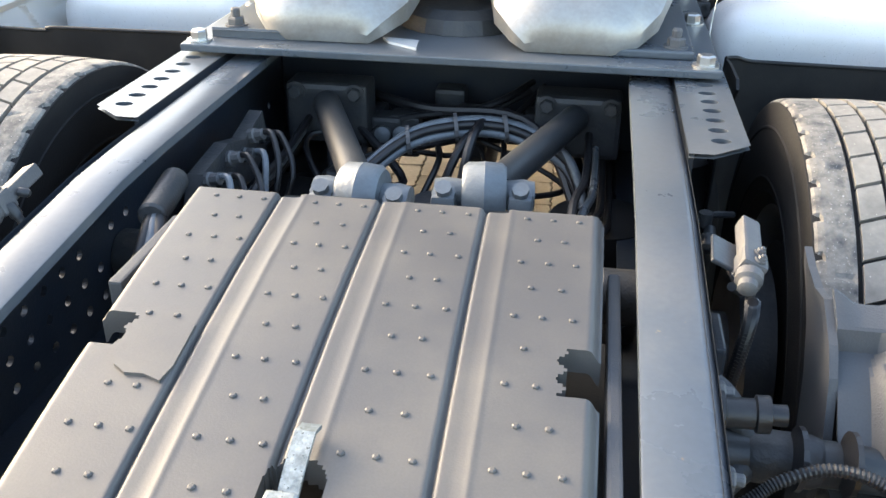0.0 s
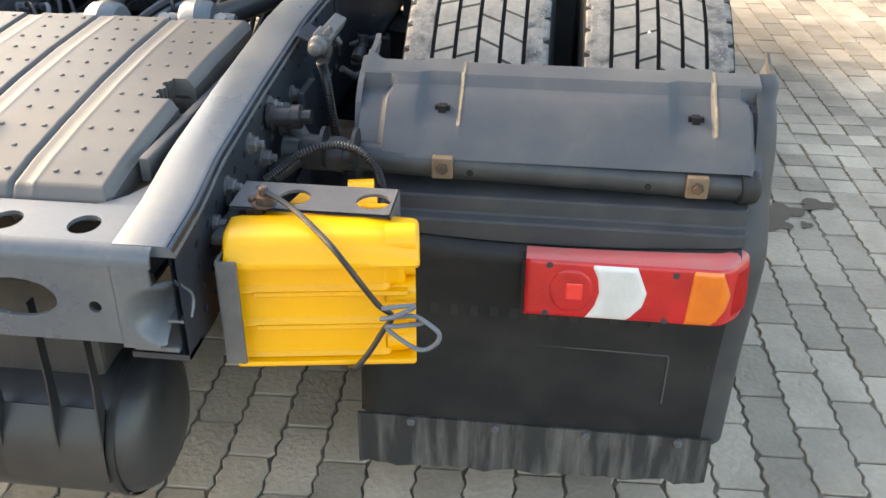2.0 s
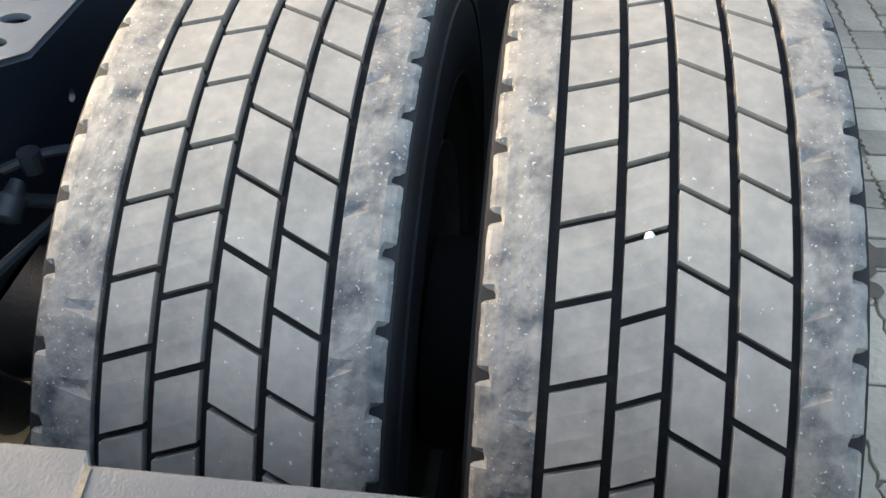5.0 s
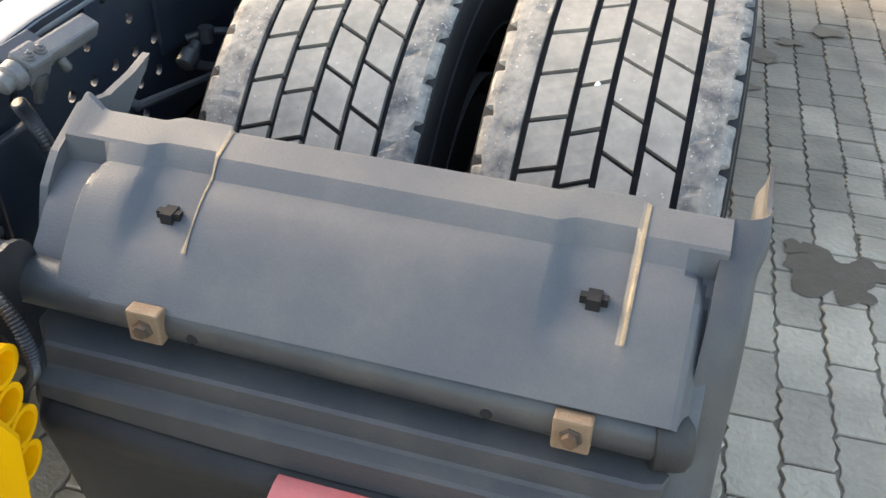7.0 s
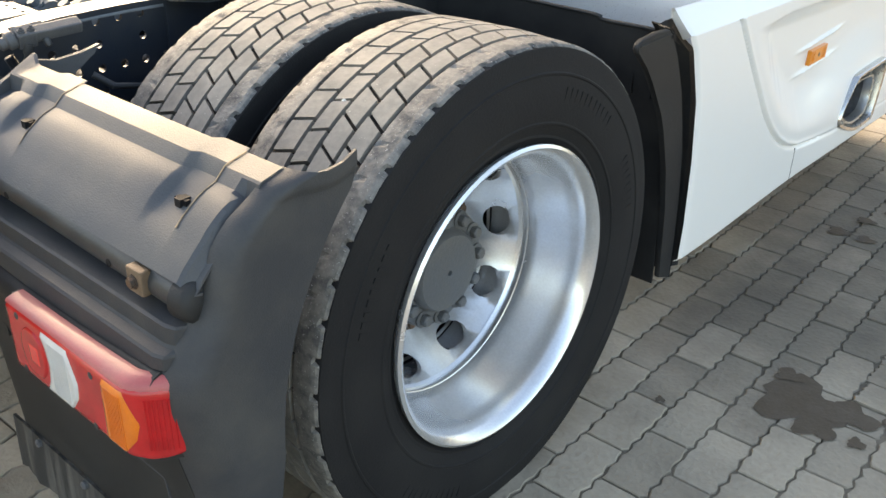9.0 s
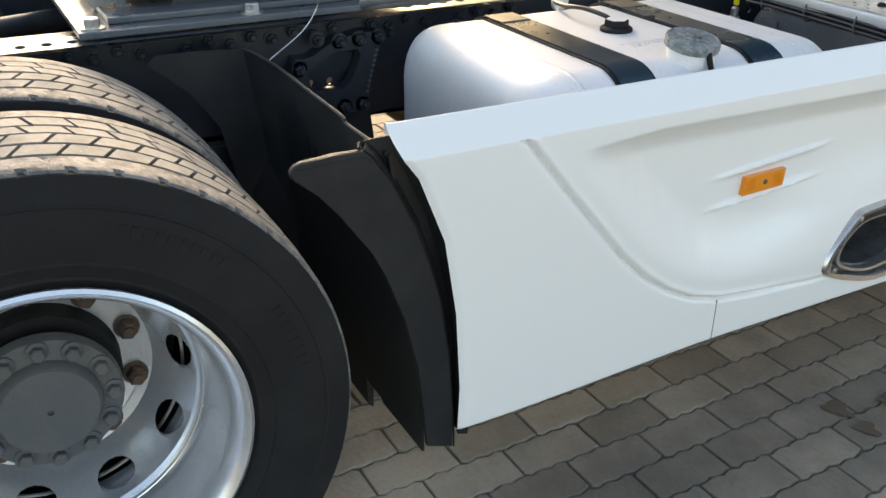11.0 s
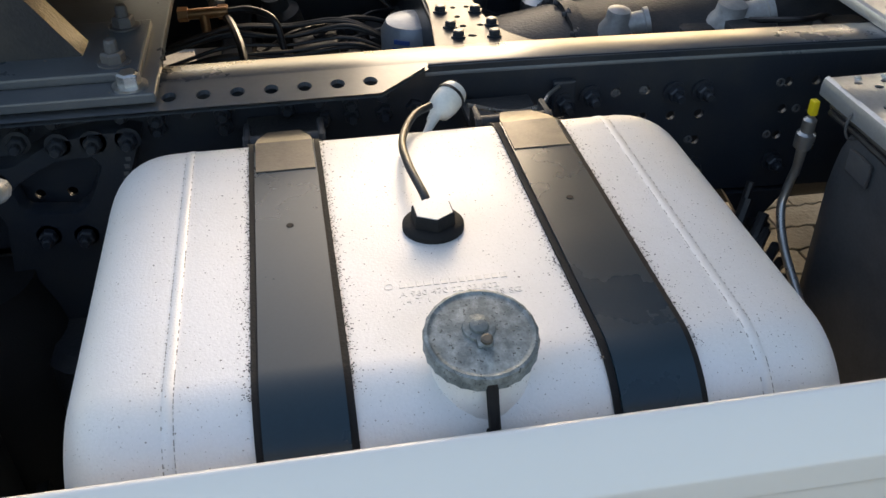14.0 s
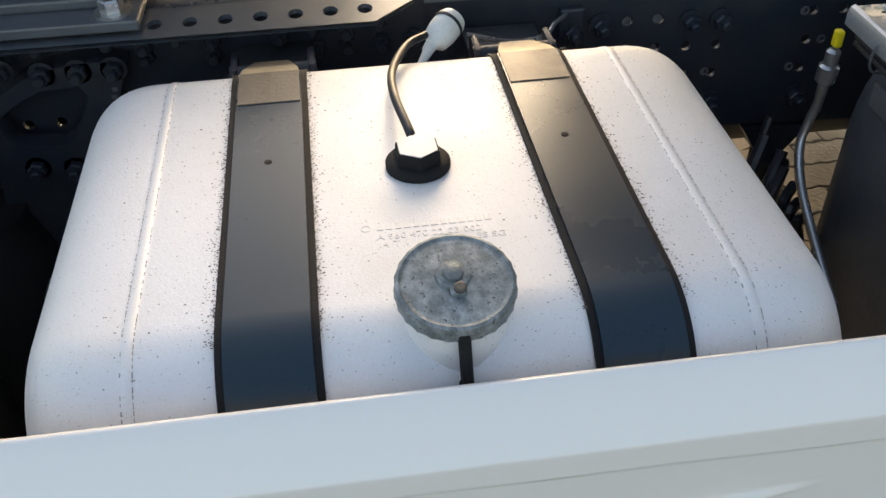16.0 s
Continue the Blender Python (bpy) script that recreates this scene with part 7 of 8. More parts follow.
# levelling valves on the outside of the rails
for side in (1, -1):
    lev = thing("levelling_valve", "grey cast valve on a bracket with a corrugated pipe", "valve", (side * 0.52, -0.36, 0.85), "levelling valves")
    turn = Matrix.Translation((side * 0.506, -0.455, 0.926)) @ pose(0, 0, 0, 4, side * 24, side * -3)
    bm = bm_new()
    box(bm, -0.013, 0.013, -0.010, 0.084, -0.010, 0.012, 0.004, turn)
    box(bm, -0.017, 0.017, -0.040, -0.004, -0.016, 0.016, 0.005, turn)
    part("body", bm, GREYMET, lev, "long grey cast body")
    bm = bm_new()
    box(bm, -0.046, 0.000, -0.034, 0.030, -0.014, -0.008, 0.002, turn)
    part("bracket", bm, FRAME_DARK, lev)
    for dy in (-0.030, -0.012):
        bm = bm_new()
        nut(bm, turn @ Vector((0.004, dy, 0.016)), turn.to_3x3() @ Vector((0, 0, 1)), 0.0055, 0.004, 0.003)
        part("bolt", bm, GREYMET, lev)
    bm = bm_new()
    lathe(bm, turn @ Vector((0, -0.038, 0)), turn.to_3x3() @ Vector((0, -1, -0.25)), [(0.013, 0), (0.017, 0.004), (0.017, 0.016), (0.012, 0.020), (0.012, 0.030), (0.008, 0.033)], 14)
    part("outlet", bm, GREYMET, lev, "", 40)
    bm = bm_new()
    lathe(bm, turn @ Vector((0.014, -0.022, -0.006)), turn.to_3x3() @ Vector((0.3, -0.3, -1)), [(0.009, 0), (0.009, 0.018), (0.006, 0.022), (0.006, 0.034)], 10)
    lathe(bm, turn @ Vector((0.016, 0.010, -0.002)), turn.to_3x3() @ Vector((1, 0, -0.6)), [(0.007, 0), (0.007, 0.012), (0.004, 0.016)], 10)
    part("side_port", bm, GUNK, lev, "", 40)
    bm = bm_new()
    tube(bm, [(side * 0.508, -0.515, 0.895), (side * 0.512, -0.502, 0.86), (side * 0.512, -0.472, 0.781), (side * 0.512, -0.43, 0.69), (side * 0.512, -0.40, 0.60)], 0.0085, 10, 24, 0.0013)
    part("corrugated_pipe", bm, HOSE, lev)
    bm = bm_new()
    box(bm, 0.468, 0.482, -0.55, -0.46, 0.70, 0.845, 0.004, Matrix.Scale(side, 4, (1, 0, 0)))
    part("back_plate", bm, FRAME_DARK, lev)
    bm = bm_new()
    tube(bm, [(side * 0.47, -0.10, 0.80), (side * 0.51, -0.08, 0.81), (side * 0.55, -0.05, 0.80)], 0.006, 8, 4)
    lathe(bm, (side * 0.50, -0.09, 0.795), (0, 0, 1), [(0.012, 0), (0.012, 0.024)], 12)
    part("lever", bm, GUNK, lev)
    bm = bm_new()
    tube(bm, [(side * 0.53, -0.335, 0.806), (side * 0.53, -0.21, 0.779), (side * 0.53, -0.085, 0.752)], 0.0065, 8, 3)
    cyl(bm, (side * 0.53, -0.09, 0.753), (side * 0.47, -0.09, 0.753), 0.008, 10)
    cyl(bm, (side * 0.53, -0.33, 0.805), (side * 0.51, -0.36, 0.83), 0.007, 10)
    part("link_rod", bm, MIDPLAST, lev, "", 40)
    bm = bm_new()
    lathe(bm, (side * 0.50, -0.165, 0.785), (0.1 * side, 0.8, 0.5), [(0.010, 0), (0.015, 0.004), (0.015, 0.026), (0.011, 0.03), (0.008, 0.045)], 14)
    part("sensor", bm, TUBE, lev, "", 40)
    stubs = thing("pipe_stub", "dark threaded pipe stub on the rail", "pipe fitting", (side * 0.5, -0.62, 0.83), "pipe stubs")
    for y, z in ((-0.68, 0.848), (-0.90, 0.80)):
        bm = bm_new()
        lathe(bm, (side * 0.455, y, z), (side, 0, 0.05), [(0.024, 0), (0.024, 0.008), (0.017, 0.010), (0.017, 0.040), (0.021, 0.042), (0.021, 0.056), (0.012, 0.058), (0.012, 0.074)], 12)
        part("stub", bm, HOSE, stubs, "", 40)
conduit = thing("corrugated_conduit", "black corrugated conduit looped over the tube", "conduit", (0.55, -0.75, 0.8))
bm = bm_new()
tube(bm, [(0.462, -0.755, 0.765), (0.494, -0.745, 0.789), (0.521, -0.735, 0.807), (0.567, -0.725, 0.821), (0.613, -0.73, 0.818), (0.644, -0.74, 0.798), (0.658, -0.745, 0.767), (0.656, -0.745, 0.734), (0.63, -0.74, 0.699), (0.60, -0.73, 0.64)], 0.0068, 12, 18, 0.0009)
part("conduit", bm, HOSE, conduit)
for x, y in ((0.545, -0.695), (0.60, -0.70)):
    bm = bm_new()
    lathe(bm, (x, -0.685, 0.80), (1, 0.0, -0.05), [(0.036, 0), (0.036, 0.006)], 18)
    part("tie", bm, HOSE, conduit)

# dark arms and castings added under the rails to hide bright ground
for side in (1, -1):
    arm = thing("trailing_arm", "black cast trailing arm added by the axle to cover bright ground", "suspension arm", (side * 0.52, -0.1, 0.4), "trailing arms")
    bm = bm_new()
    prism(bm, [(-0.46, 0.46), (-0.40, 0.50), (-0.20, 0.50), (0.30, 0.44), (0.60, 0.40), (0.60, 0.30), (0.20, 0.30), (-0.25, 0.34), (-0.46, 0.37)], "x", side * 0.455, side * 0.575)
    part("arm", bm, GUNK, arm)
    bm = bm_new()
    lathe(bm, (side * 0.515, -0.40, 0.49), (0, 0.1, 1), [(0.05, 0), (0.075, 0.01), (0.082, 0.05), (0.082, 0.09), (0.06, 0.11), (0.03, 0.13)], 24)
    part("bump_stop", bm, RUBBER, arm, "black rubber buffer", 40)
    hang = thing("spring_hanger", "dark cast hanger added under the frame rail to hide bright ground", "bracket", (side * 0.37, 0.5, 0.4), "spring hangers")
    bm = bm_new()
    prism(bm, [(0.32, 0.655), (0.80, 0.655), (0.76, 0.56), (0.66, 0.42), (0.46, 0.40), (0.36, 0.52)], "x", side * 0.27, side * 0.455)
    bmesh.ops.bevel(bm, geom=bm.edges[:], offset=0.012, segments=2, affect="EDGES", clamp_overlap=True)
    part("casting", bm, GUNK, hang, "", 40)
    mount = thing("damper_bracket", "dark cast block added under the frame rail to hide bright ground", "bracket", (side * 0.36, -0.47, 0.5), "damper brackets")
    bm = bm_new()
    prism(bm, [(-0.62, 0.655), (-0.30, 0.655), (-0.33, 0.52), (-0.40, 0.44), (-0.50, 0.44), (-0.58, 0.54)], "x", side * 0.25, side * 0.455)
    bmesh.ops.bevel(bm, geom=bm.edges[:], offset=0.012, segments=2, affect="EDGES", clamp_overlap=True)
    part("casting", bm, GUNK, mount, "", 40)

# ---- engine bay fittings beyond the rail ----
dryer = thing("air_dryer", "pale grey air dryer cartridge between the rails", "air dryer", (0.05, 1.42, 0.7))
bm = bm_new()
lathe(bm, (0.05, 1.42, 0.72), (0, 0, 1), [(0.06, 0), (0.066, 0.01), (0.066, 0.15), (0.055, 0.17), (0.02, 0.178)], 32)
part("cartridge", bm, CARTRIDGE, dryer, "", 40)
for z, w in ((0.862, 0.05), (0.845, 0.065), (0.82, 0.03)):
    bm = bm_new()
    for k in range(7):
        a = -0.5 + w * 9 * (k / 6 - 0.5) * 0.9
        x, y = 0.05 + 0.0668 * math.cos(a), 1.42 + 0.0668 * math.sin(a)
        box(bm, x - 0.001, x + 0.001, y - 0.003, y + 0.003, z, z + 0.009)
    part("print", bm, BLUEINK, dryer, "blue printed bars")
bm = bm_new()
box(bm, -0.03, 0.13, 1.33, 1.52, 0.60, 0.72, 0.015)
part("base", bm, GUNK, dryer)
dryer.location.z -= 0.03
gusset = thing("frame_gusset", "dark grey crossmember plate with bolts and holes", "gusset plate", (0.0, 1.47, 0.93))


def gus_place(u, v, w):
    d = 0.372 - abs(v)
    y0, y1 = 1.413 + 0.02 * min(1.0, d / 0.2), 1.518 + 0.085 * math.exp(-d / 0.055)
    return (v, y0 + (y1 - y0) * u, 0.930 - w)


rungs = [0.372, 0.362, 0.345] + [0.345 - 0.046 * k for k in range(1, 15)] + [-0.345, -0.362, -0.372]
bm = holed(bm_new(), gus_place, [0.0, 0.08, 0.36, 0.64, 0.92, 1.0], rungs, lambda i, j: (0.2, 0.13) if 2 <= j <= 16 and (i == 2 or (i in (1, 3) and j % 2)) else None, 0.008)
part("plate", bm, TUBE, gusset)
for side in (1, -1):
    for x, y in ((0.322, 1.461), (0.329, 1.523), (0.276, 1.455), (0.277, 1.529), (0.21, 1.513), (0.20, 1.45)):
        b = bm_new()
        lathe(b, (side * x, y, 0.930), (0, 0, 1), [(0.0145, 0), (0.0145, 0.003), (0.011, 0.0035), (0.0105, 0.011), (0.007, 0.0125)], 6)
        part("bolt", b, FRAME_DARK, gusset)
# brass unions and thin black pipes by the air dryer
union = thing("pipe_union", "tarnished brass pipe union with a black pipe", "pipe fitting", (-0.04, 1.0, 0.86))
bm = bm_new()
cyl(bm, (-0.05, 0.955, 0.865), (-0.045, 1.055, 0.868), 0.011, 12, 0.002)
cyl(bm, (-0.047, 1.005, 0.868), (-0.040, 1.007, 0.83), 0.010, 12, 0.002)
for y in (0.955, 1.035):
    cyl(bm, (-0.05, y, 0.866), (-0.049, y + 0.02, 0.866), 0.015, 6)
part("union", bm, BRASS, union, "", 40)
bm = bm_new()
tube(bm, [(-0.045, 1.055, 0.868), (-0.035, 1.10, 0.872), (0.0, 1.145, 0.86), (0.02, 1.16, 0.80)], 0.007, 10)
part("pipe", bm, HOSE, union, "", 40)
rng = random.Random(4)
for k in range(9):
    pipe = thing("thin_pipe", "thin black air pipe between the rails", "pipe", (0, 1.2, 0.8), "thin air pipes")
    bm = bm_new()
    x, z = -0.10 + 0.028 * k, 0.80 + 0.006 * (k % 4)
    tube(bm, [(x, 0.92, z - 0.02), (x + rng.uniform(-0.02, 0.02), 1.05, z + 0.01), (x + rng.uniform(-0.03, 0.03), 1.17, z), (x + rng.uniform(-0.03, 0.03), 1.30, z + 0.008), (x * 0.6, 1.42, z - 0.05)], 0.0042, 8)
    part("pipe", bm, HOSE, pipe, "", 40)
# pale cast housings further forward
for x, y, r in ((0.09, 1.83, 0.042), (0.10, 2.07, 0.055)):
    house = thing("valve_housing", "pale cast aluminium valve housing on the gearbox", "valve", (x, y, 0.78), "valve housings")
    bm = bm_new()
    lathe(bm, (x, y, 0.77), (0.1, 0.05, 1), [(r, 0), (r * 1.06, 0.008), (r * 1.06, 0.014), (r * 0.9, 0.02), (r * 0.86, 0.06), (r * 0.6, 0.078), (r * 0.55, 0.10), (r * 0.3, 0.104)], 20)
    lathe(bm, (x, y, 0.825), (0.2, 1, 0.25), [(r * 0.6, 0), (r * 0.6, r * 1.5), (r * 0.72, r * 1.52), (r * 0.72, r * 1.75), (r * 0.3, r * 1.8)], 16)
    part("casting", bm, PALECAST, house, "", 40)
    for q in range(5):
        t = 2 * math.pi * q / 5
        b = bm_new()
        nut(b, (x + r * 0.98 * math.cos(t), y + r * 0.98 * math.sin(t), 0.785), (0, 0, 1), 0.006, 0.006, 0.004)
        part("bolt", b, GUNK, house)
rng = random.Random(33)
for k in range(26):
    y = rng.uniform(1.1, 2.7)
    x = rng.uniform(-0.28, 0.28)
    v = thing("gearbox_fitting", "dark greasy casting with fittings", "machine part", (x, y, 0.7), "gearbox fittings")
    bm = bm_new()
    z = rng.uniform(0.74, 0.85)
    if k % 2:
        lathe(bm, (x, y, z - 0.12), (rng.uniform(-0.3, 0.3), rng.uniform(-0.3, 0.3), 1), [(0.05, 0), (0.055, 0.03), (0.05, 0.08), (0.03, 0.09), (0.028, 0.12)], 16)
    else:
        box(bm, x - 0.06, x + 0.06, y - 0.05, y + 0.05, z - 0.15, z, 0.015)
    part("casting", bm, (GUNK, MIDCAST, GUNK, STEEL)[k % 4] if y > 1.7 else GUNK, v, "", 40)
    bm = bm_new()
    tube(bm, [(x, y, z), (x + rng.uniform(-0.1, 0.1), y + 0.08, z + 0.02), (x + rng.uniform(-0.15, 0.15), y + 0.2, z - 0.02), (x, y + 0.3, z - 0.12)], rng.uniform(0.003, 0.007), 8)
    part("hose", bm, HOSE, v, "", 40)
floor_block = thing("gearbox_housing", "dark gearbox housing low between the rails", "gearbox", (0, 1.9, 0.5))
bm = bm_new()
lathe(bm, (0, 1.15, 0.58), (0, 1, 0.03), [(0.08, 0), (0.10, 0.06), (0.12, 0.2), (0.2, 0.3), (0.24, 0.6)], 26)
part("rear_casing", bm, GUNK, floor_block, "", 50)
bm = bm_new()
lathe(bm, (0, 1.75, 0.598), (0, 1, 0.03), [(0.255, 0), (0.255, 0.03), (0.24, 0.034), (0.26, 0.6), (0.3, 1.2)], 26)
part("main_casing", bm, GUNK, floor_block, "", 50)
for k in range(10):
    t = radians(20 + 15.5 * k)
    bm = bm_new()
    nut(bm, (0.247 * math.cos(t), 1.752, 0.598 + 0.247 * math.sin(t)), (0, -1, 0), 0.009, 0.008, 0.006)
    part("bolt", bm, GREYMET, floor_block)
shaft = thing("drive_shaft", "dark steel drive shaft to the axle", "drive shaft", (0, 0.6, 0.52))
bm = bm_new()
cyl(bm, (0.03, 0.18, 0.49), (0.01, 1.2, 0.57), 0.045, 20)
part("tube", bm, GUNK, shaft, "", 40)

# suspension bracket and bolts on the rail between wheel and tank
hanger = thing("spring_hanger", "black cast spring hanger bolted to the rail", "casting", (0.5, 0.7, 0.75))
outer_edge = [(0.690, 0.848), (0.733, 0.848), (0.798, 0.884), (0.870, 0.896), (0.935, 0.893), (0.925, 0.85), (0.897, 0.79), (0.885, 0.72), (0.880, 0.69), (0.80, 0.692), (0.735, 0.700), (0.700, 0.74), (0.680, 0.80)]
inner_edge = [(0.728, 0.809), (0.765, 0.832), (0.800, 0.849), (0.856, 0.851), (0.862, 0.832), (0.848, 0.80), (0.833, 0.773), (0.811, 0.757), (0.735, 0.765)]


def at_angle(loop, cy, cz, t):
    """Where a ray from the middle leaves the loop."""
    dy, dz = math.cos(t), math.sin(t)
    best = 0.0
    for (ya, za), (yb, zb) in zip(loop, loop[1:] + loop[:1]):
        ey, ez = yb - ya, zb - za
        det = dy * -ez + dz * ey
        if abs(det) < 1e-9:
            continue
        s = ((ya - cy) * -ez + (za - cz) * ey) / det
        q = (dy * (za - cz) - dz * (ya - cy)) / det
        if s > 0 and -1e-6 <= q <= 1 + 1e-6:
            best = max(best, s)
    return cy + dy * best, cz + dz * best


bm = bm_new()
rings = []
for loop, x, grow in ((outer_edge, 0.462, 1.0), (outer_edge, 0.492, 0.99), (outer_edge, 0.500, 0.95), (inner_edge, 0.500, 1.06), (inner_edge, 0.494, 1.0), (inner_edge, 0.470, 0.97)):
    rings.append([bm.verts.new((x, 0.795 + (y - 0.795) * grow, 0.806 + (z - 0.806) * grow)) for y, z in (at_angle(loop, 0.795, 0.806, 2 * math.pi * k / 48) for k in range(48))])
for a, b in zip(rings, rings[1:]):
    bridge(bm, a, b)
part("casting", bm, FRAME_DARK, hanger, "cast black bracket with a rounded opening", 40)
bm = bm_new()
prism(bm, [(0.70, 0.74), (0.885, 0.72), (0.90, 0.60), (0.86, 0.45), (0.72, 0.45), (0.68, 0.60)], "x", 0.466, 0.49)
part("lower_arm", bm, FRAME_DARK, hanger)
for y, z in ((0.754, 0.887), (0.810, 0.878), (0.862, 0.878), (0.913, 0.878), (0.760, 0.719), (0.817, 0.713), (0.866, 0.713), (0.706, 0.821)):
    b = bm_new()
    nut(b, (0.497, y, z), (1, 0, 0), 0.0145, 0.014, 0.014)
    part("bolt", b, FRAME_DARK, hanger)
for k in range(9):
    b = bm_new()
    box(b, 0.4995, 0.5012, -0.004, 0.004, -0.0035, 0.0035, 0, Matrix.Translation((0, 0.907 - 0.0035 * k, 0.845 - 0.0125 * k)))
    part("cast_mark", b, GREYMET, hanger)
# dark bellow added to cover bright paving between rail and tank
bellow = thing("air_spring", "black rubber air spring bellow added under the rail to cover bright paving", "air spring", (0.52, 0.52, 0.2))
bm = bm_new()
lathe(bm, (0.50, 0.62, 0.18), (0, 0, 1), [(0.09, 0), (0.10, 0.05), (0.12, 0.12), (0.135, 0.2), (0.135, 0.33), (0.12, 0.40), (0.10, 0.45), (0.10, 0.47)], 28)
part("bellow", bm, RUBBER, bellow, "", 40)
bm = bm_new()
box(bm, 0.40, 0.60, 0.50, 0.88, 0.16, 0.19, 0.01)
part("foot", bm, GUNK, bellow)
bm = bm_new()
lathe(bm, (0.53, 0.80, 0.18), (0, 0, 1), [(0.07, 0), (0.09, 0.03), (0.09, 0.34), (0.07, 0.36)], 24)
part("reservoir", bm, GUNK, bellow, "", 40)
grip = thing("release_handle", "grey steel oval loop handle of the fifth wheel", "handle", (1.0, 0.78, 1.07))
bm = bm_new()
loop = []
for k in range(28):
    t = 2 * math.pi * k / 28
    c, q = math.cos(t), math.sin(t)
    loop.append((0.965 + 0.030 * q, 0.778 + 0.075 * (1 if c > 0 else -1) * min(1, abs(c) * 1.6) + 0.018 * c, 1.070 + 0.012 * q))
tube(bm, loop + loop[:1], 0.0115, 10, 2)
part("loop", bm, MIDCAST, grip, "", 60)
bm = bm_new()
tube(bm, [(0.940, 0.72, 1.06), (0.88, 0.705, 1.06), (0.70, 0.69, 1.06), (0.47, 0.68, 1.06)], 0.009, 8)
part("rod", bm, MIDCAST, grip, "", 40)

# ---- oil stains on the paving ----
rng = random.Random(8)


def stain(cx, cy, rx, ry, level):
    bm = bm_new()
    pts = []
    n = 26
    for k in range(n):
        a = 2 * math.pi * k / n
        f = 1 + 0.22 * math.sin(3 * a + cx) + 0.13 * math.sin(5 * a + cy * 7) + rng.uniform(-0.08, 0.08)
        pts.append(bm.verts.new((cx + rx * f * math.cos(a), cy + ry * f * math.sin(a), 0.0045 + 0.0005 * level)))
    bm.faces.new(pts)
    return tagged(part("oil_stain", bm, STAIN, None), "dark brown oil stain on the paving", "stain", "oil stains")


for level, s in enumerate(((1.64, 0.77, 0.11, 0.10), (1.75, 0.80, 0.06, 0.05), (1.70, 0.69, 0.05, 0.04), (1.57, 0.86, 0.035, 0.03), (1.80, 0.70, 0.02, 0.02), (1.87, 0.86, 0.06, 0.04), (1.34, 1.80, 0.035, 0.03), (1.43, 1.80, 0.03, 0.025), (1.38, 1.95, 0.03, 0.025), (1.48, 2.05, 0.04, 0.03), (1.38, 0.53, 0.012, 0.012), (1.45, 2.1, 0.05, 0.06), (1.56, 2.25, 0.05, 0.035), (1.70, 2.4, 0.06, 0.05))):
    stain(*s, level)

# ---- paving blocks ----
PW, PL = 0.1082, 0.2187
PAVE = Matrix.Translation((1.311, 0.3, 0)) @ Matrix.Rotation(radians(1.7), 4, 'Z')


def block_mesh(name, jitter):
    """One paving block with wavy long sides, about its own centre."""
    bm = bm_new()
    rngb = random.Random(jitter)
    n = 17
    left, right = [], []
    for k in range(n):
        y = -PL / 2 + 0.003 + (PL - 0.006) * k / (n - 1)
        # toothed long sides that key into the next course
        wv = (0.0, 0.0034, 0.0, -0.0034)[k % 4]
        if k in (0, n - 1):
            wv = 0.0
        left.append((-PW / 2 + 0.0029 + wv + rngb.uniform(-0.0018, 0.0018), y))
        right.append((PW / 2 - 0.0029 + wv + rngb.uniform(-0.0018, 0.0018), y))
    # worn corners
    for row, sgn in ((left, 1), (right, -1)):
        for k in (0, n - 1):
            row[k] = (row[k][0] + sgn * rngb.uniform(0.002, 0.008), row[k][1])
    loop = left + right[::-1]
    tilt = [rngb.uniform(-0.0012, 0.0012) for _ in range(2)]
    top = [bm.verts.new((x * 0.962, y * 0.98, 0.0025 + tilt[0] * x * 6 + tilt[1] * y * 5)) for x, y in loop]
    mid = [bm.verts.new((x, y, -0.0005 + tilt[0] * x * 6 + tilt[1] * y * 5)) for x, y in loop]
    low = [bm.verts.new((x, y, -0.013)) for x, y in loop]
    bridge(bm, top, mid)
    bridge(bm, mid, low)
    for k in range(n - 1):
        bm.faces.new((top[k], top[2 * n - 1 - k], top[2 * n - 2 - k], top[k + 1]))
    bmesh.ops.recalc_face_normals(bm, faces=bm.faces[:])
    me = bpy.data.meshes.new(name)
    bm.to_mesh(me)
    bm.free()
    me.materials.append(PAVER)
    return me


shapes = [block_mesh("paving_block", 100 + k) for k in range(6)]
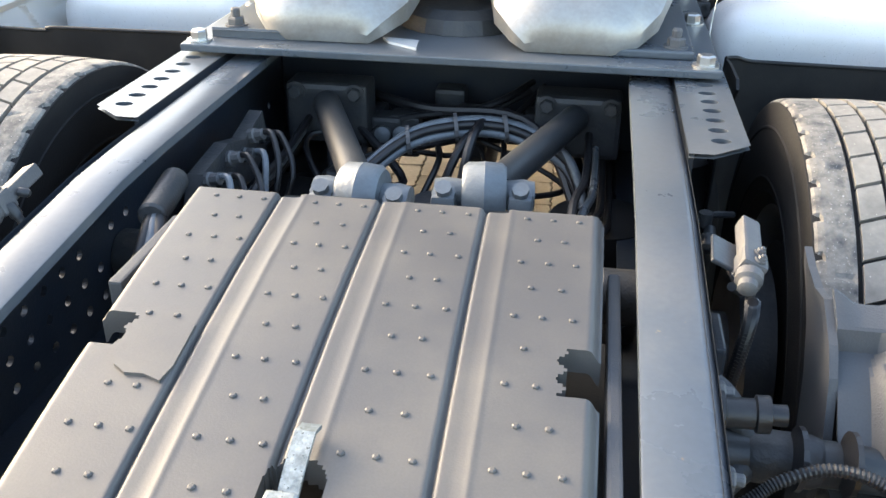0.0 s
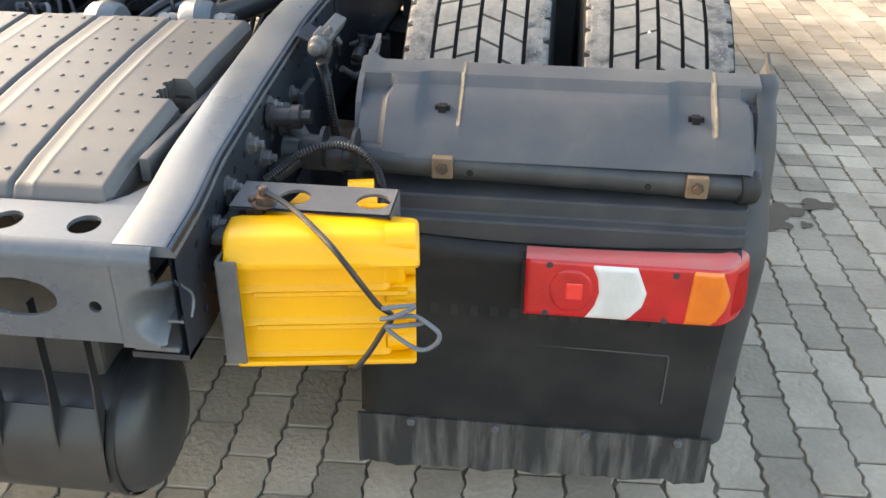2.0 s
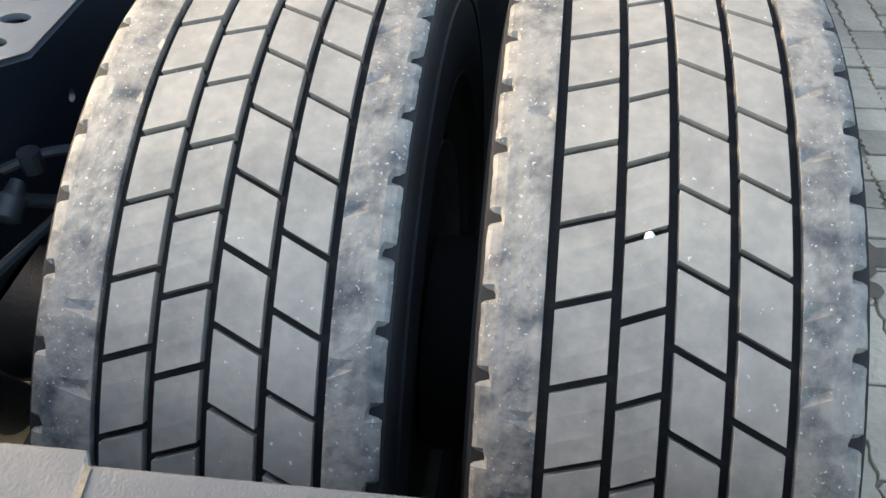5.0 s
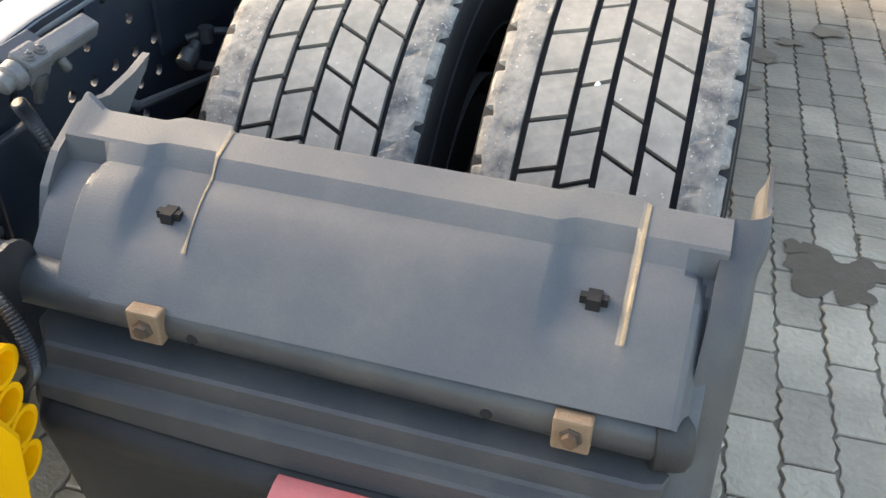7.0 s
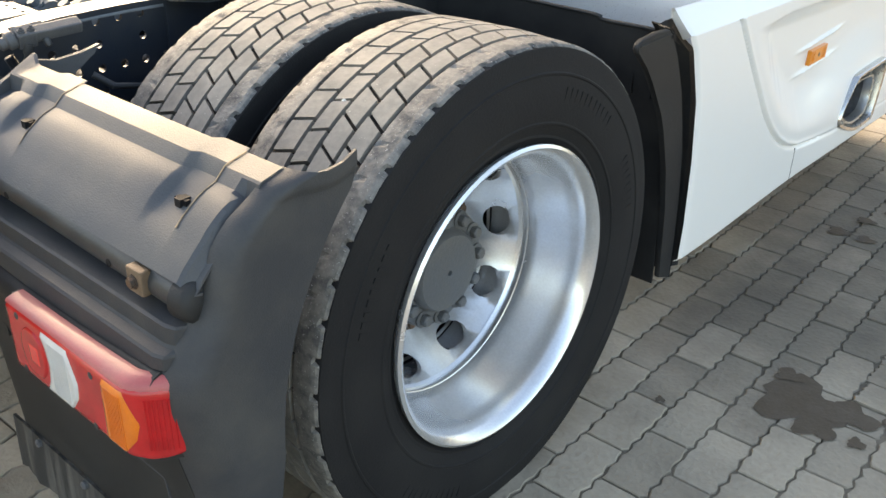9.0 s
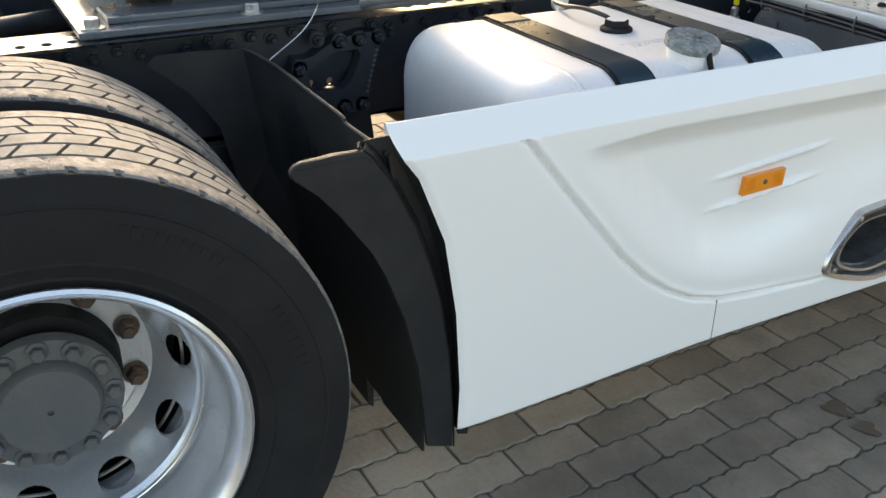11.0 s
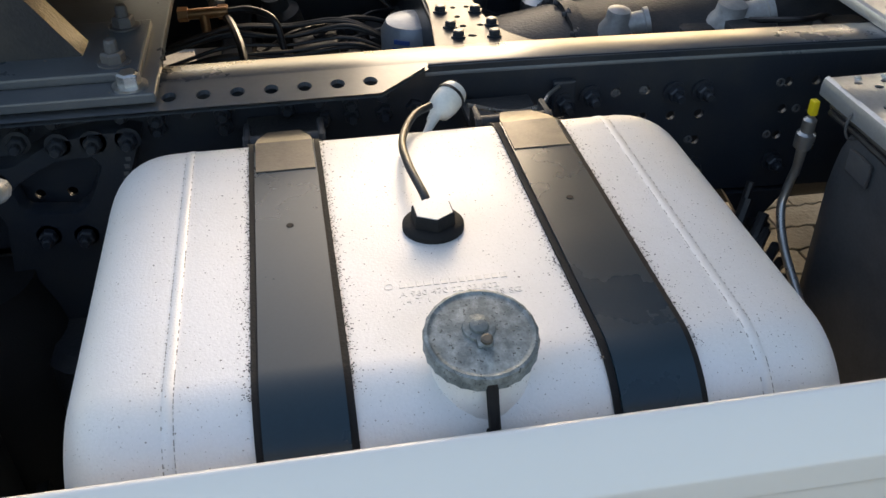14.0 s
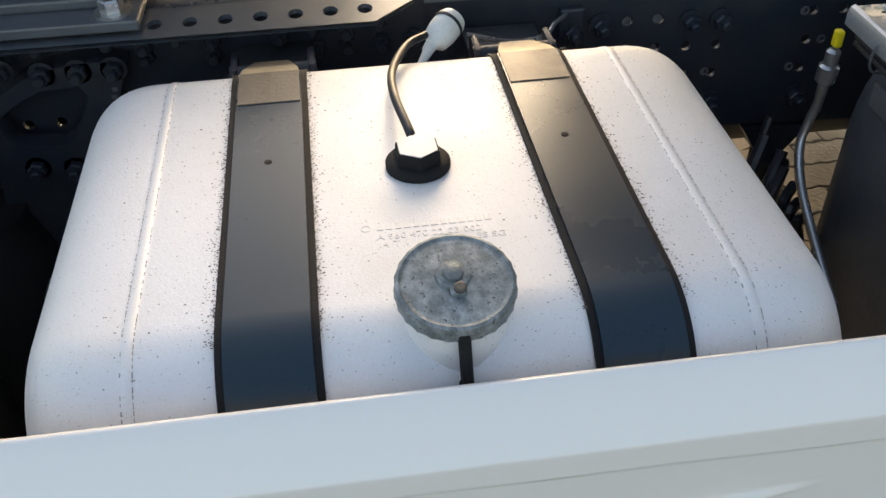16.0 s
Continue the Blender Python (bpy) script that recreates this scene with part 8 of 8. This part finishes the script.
# a patch of half blocks, laid less evenly
WHOLE, PL = PL, PL / 2
half_blocks = [block_mesh("paving_sett", 200 + k) for k in range(4)]
PL = WHOLE
rng = random.Random(77)
near, far_v, far_f = 0, [], []
templates = [([v.co.copy() for v in me.vertices], [tuple(p.vertices) for p in me.polygons]) for me in shapes + half_blocks]
for i in range(-52, 54):
    for j in range(-22, 40):
        p = PAVE @ Vector((PW * (i + 0.5), PL * (j + (0.5 if i % 2 else 0)) - 0.1065, 0))
        if p.y < -4.2 or p.y > 8.4 or p.x > 6.9 or p.x < -4.6:
            continue
        if p.x > 1.74 and 0.82 < p.y + 0.12 * math.sin(p.x * 5) < 1.72:
            for q in (-1, 1):
                k = 6 + rng.randrange(4)
                turn, dz = math.pi * rng.randrange(2) + rng.uniform(-0.07, 0.07), rng.uniform(-0.003, 0.003)
                px, py = p.x + rng.uniform(-0.004, 0.004), p.y + q * PL / 4 + rng.uniform(-0.004, 0.004)
                base = len(far_v)
                c, n = math.cos(turn), math.sin(turn)
                far_v += [(px + v.x * c - v.y * n, py + v.x * n + v.y * c, v.z + dz) for v in templates[k][0]]
                far_f += [tuple(base + m for m in f) for f in templates[k][1]]
            continue
        k = rng.randrange(6)
        dz = rng.uniform(-0.0016, 0.0016)
        turn = math.pi * rng.randrange(2) + radians(1.7) + rng.uniform(-0.008, 0.008)
        if 1.30 < p.x < 2.12 and -0.65 < p.y < 2.3 and near < 300:
            near += 1
            ob = new("paving_block", shapes[k])
            ob.location = (p.x, p.y, dz)
            ob.rotation_euler = (0, 0, turn)
            ob.parent = ground
        else:
            base = len(far_v)
            c, q = math.cos(turn), math.sin(turn)
            far_v += [(p.x + v.x * c - v.y * q, p.y + v.x * q + v.y * c, v.z + dz) for v in templates[k][0]]
            far_f += [tuple(base + n for n in f) for f in templates[k][1]]
me = bpy.data.meshes.new("paving_blocks")
me.from_pydata(far_v, [], far_f)
me.materials.append(PAVER)
ob = new("paving_blocks", me)
ob.parent = ground
tagged(ob, kind="stuff")
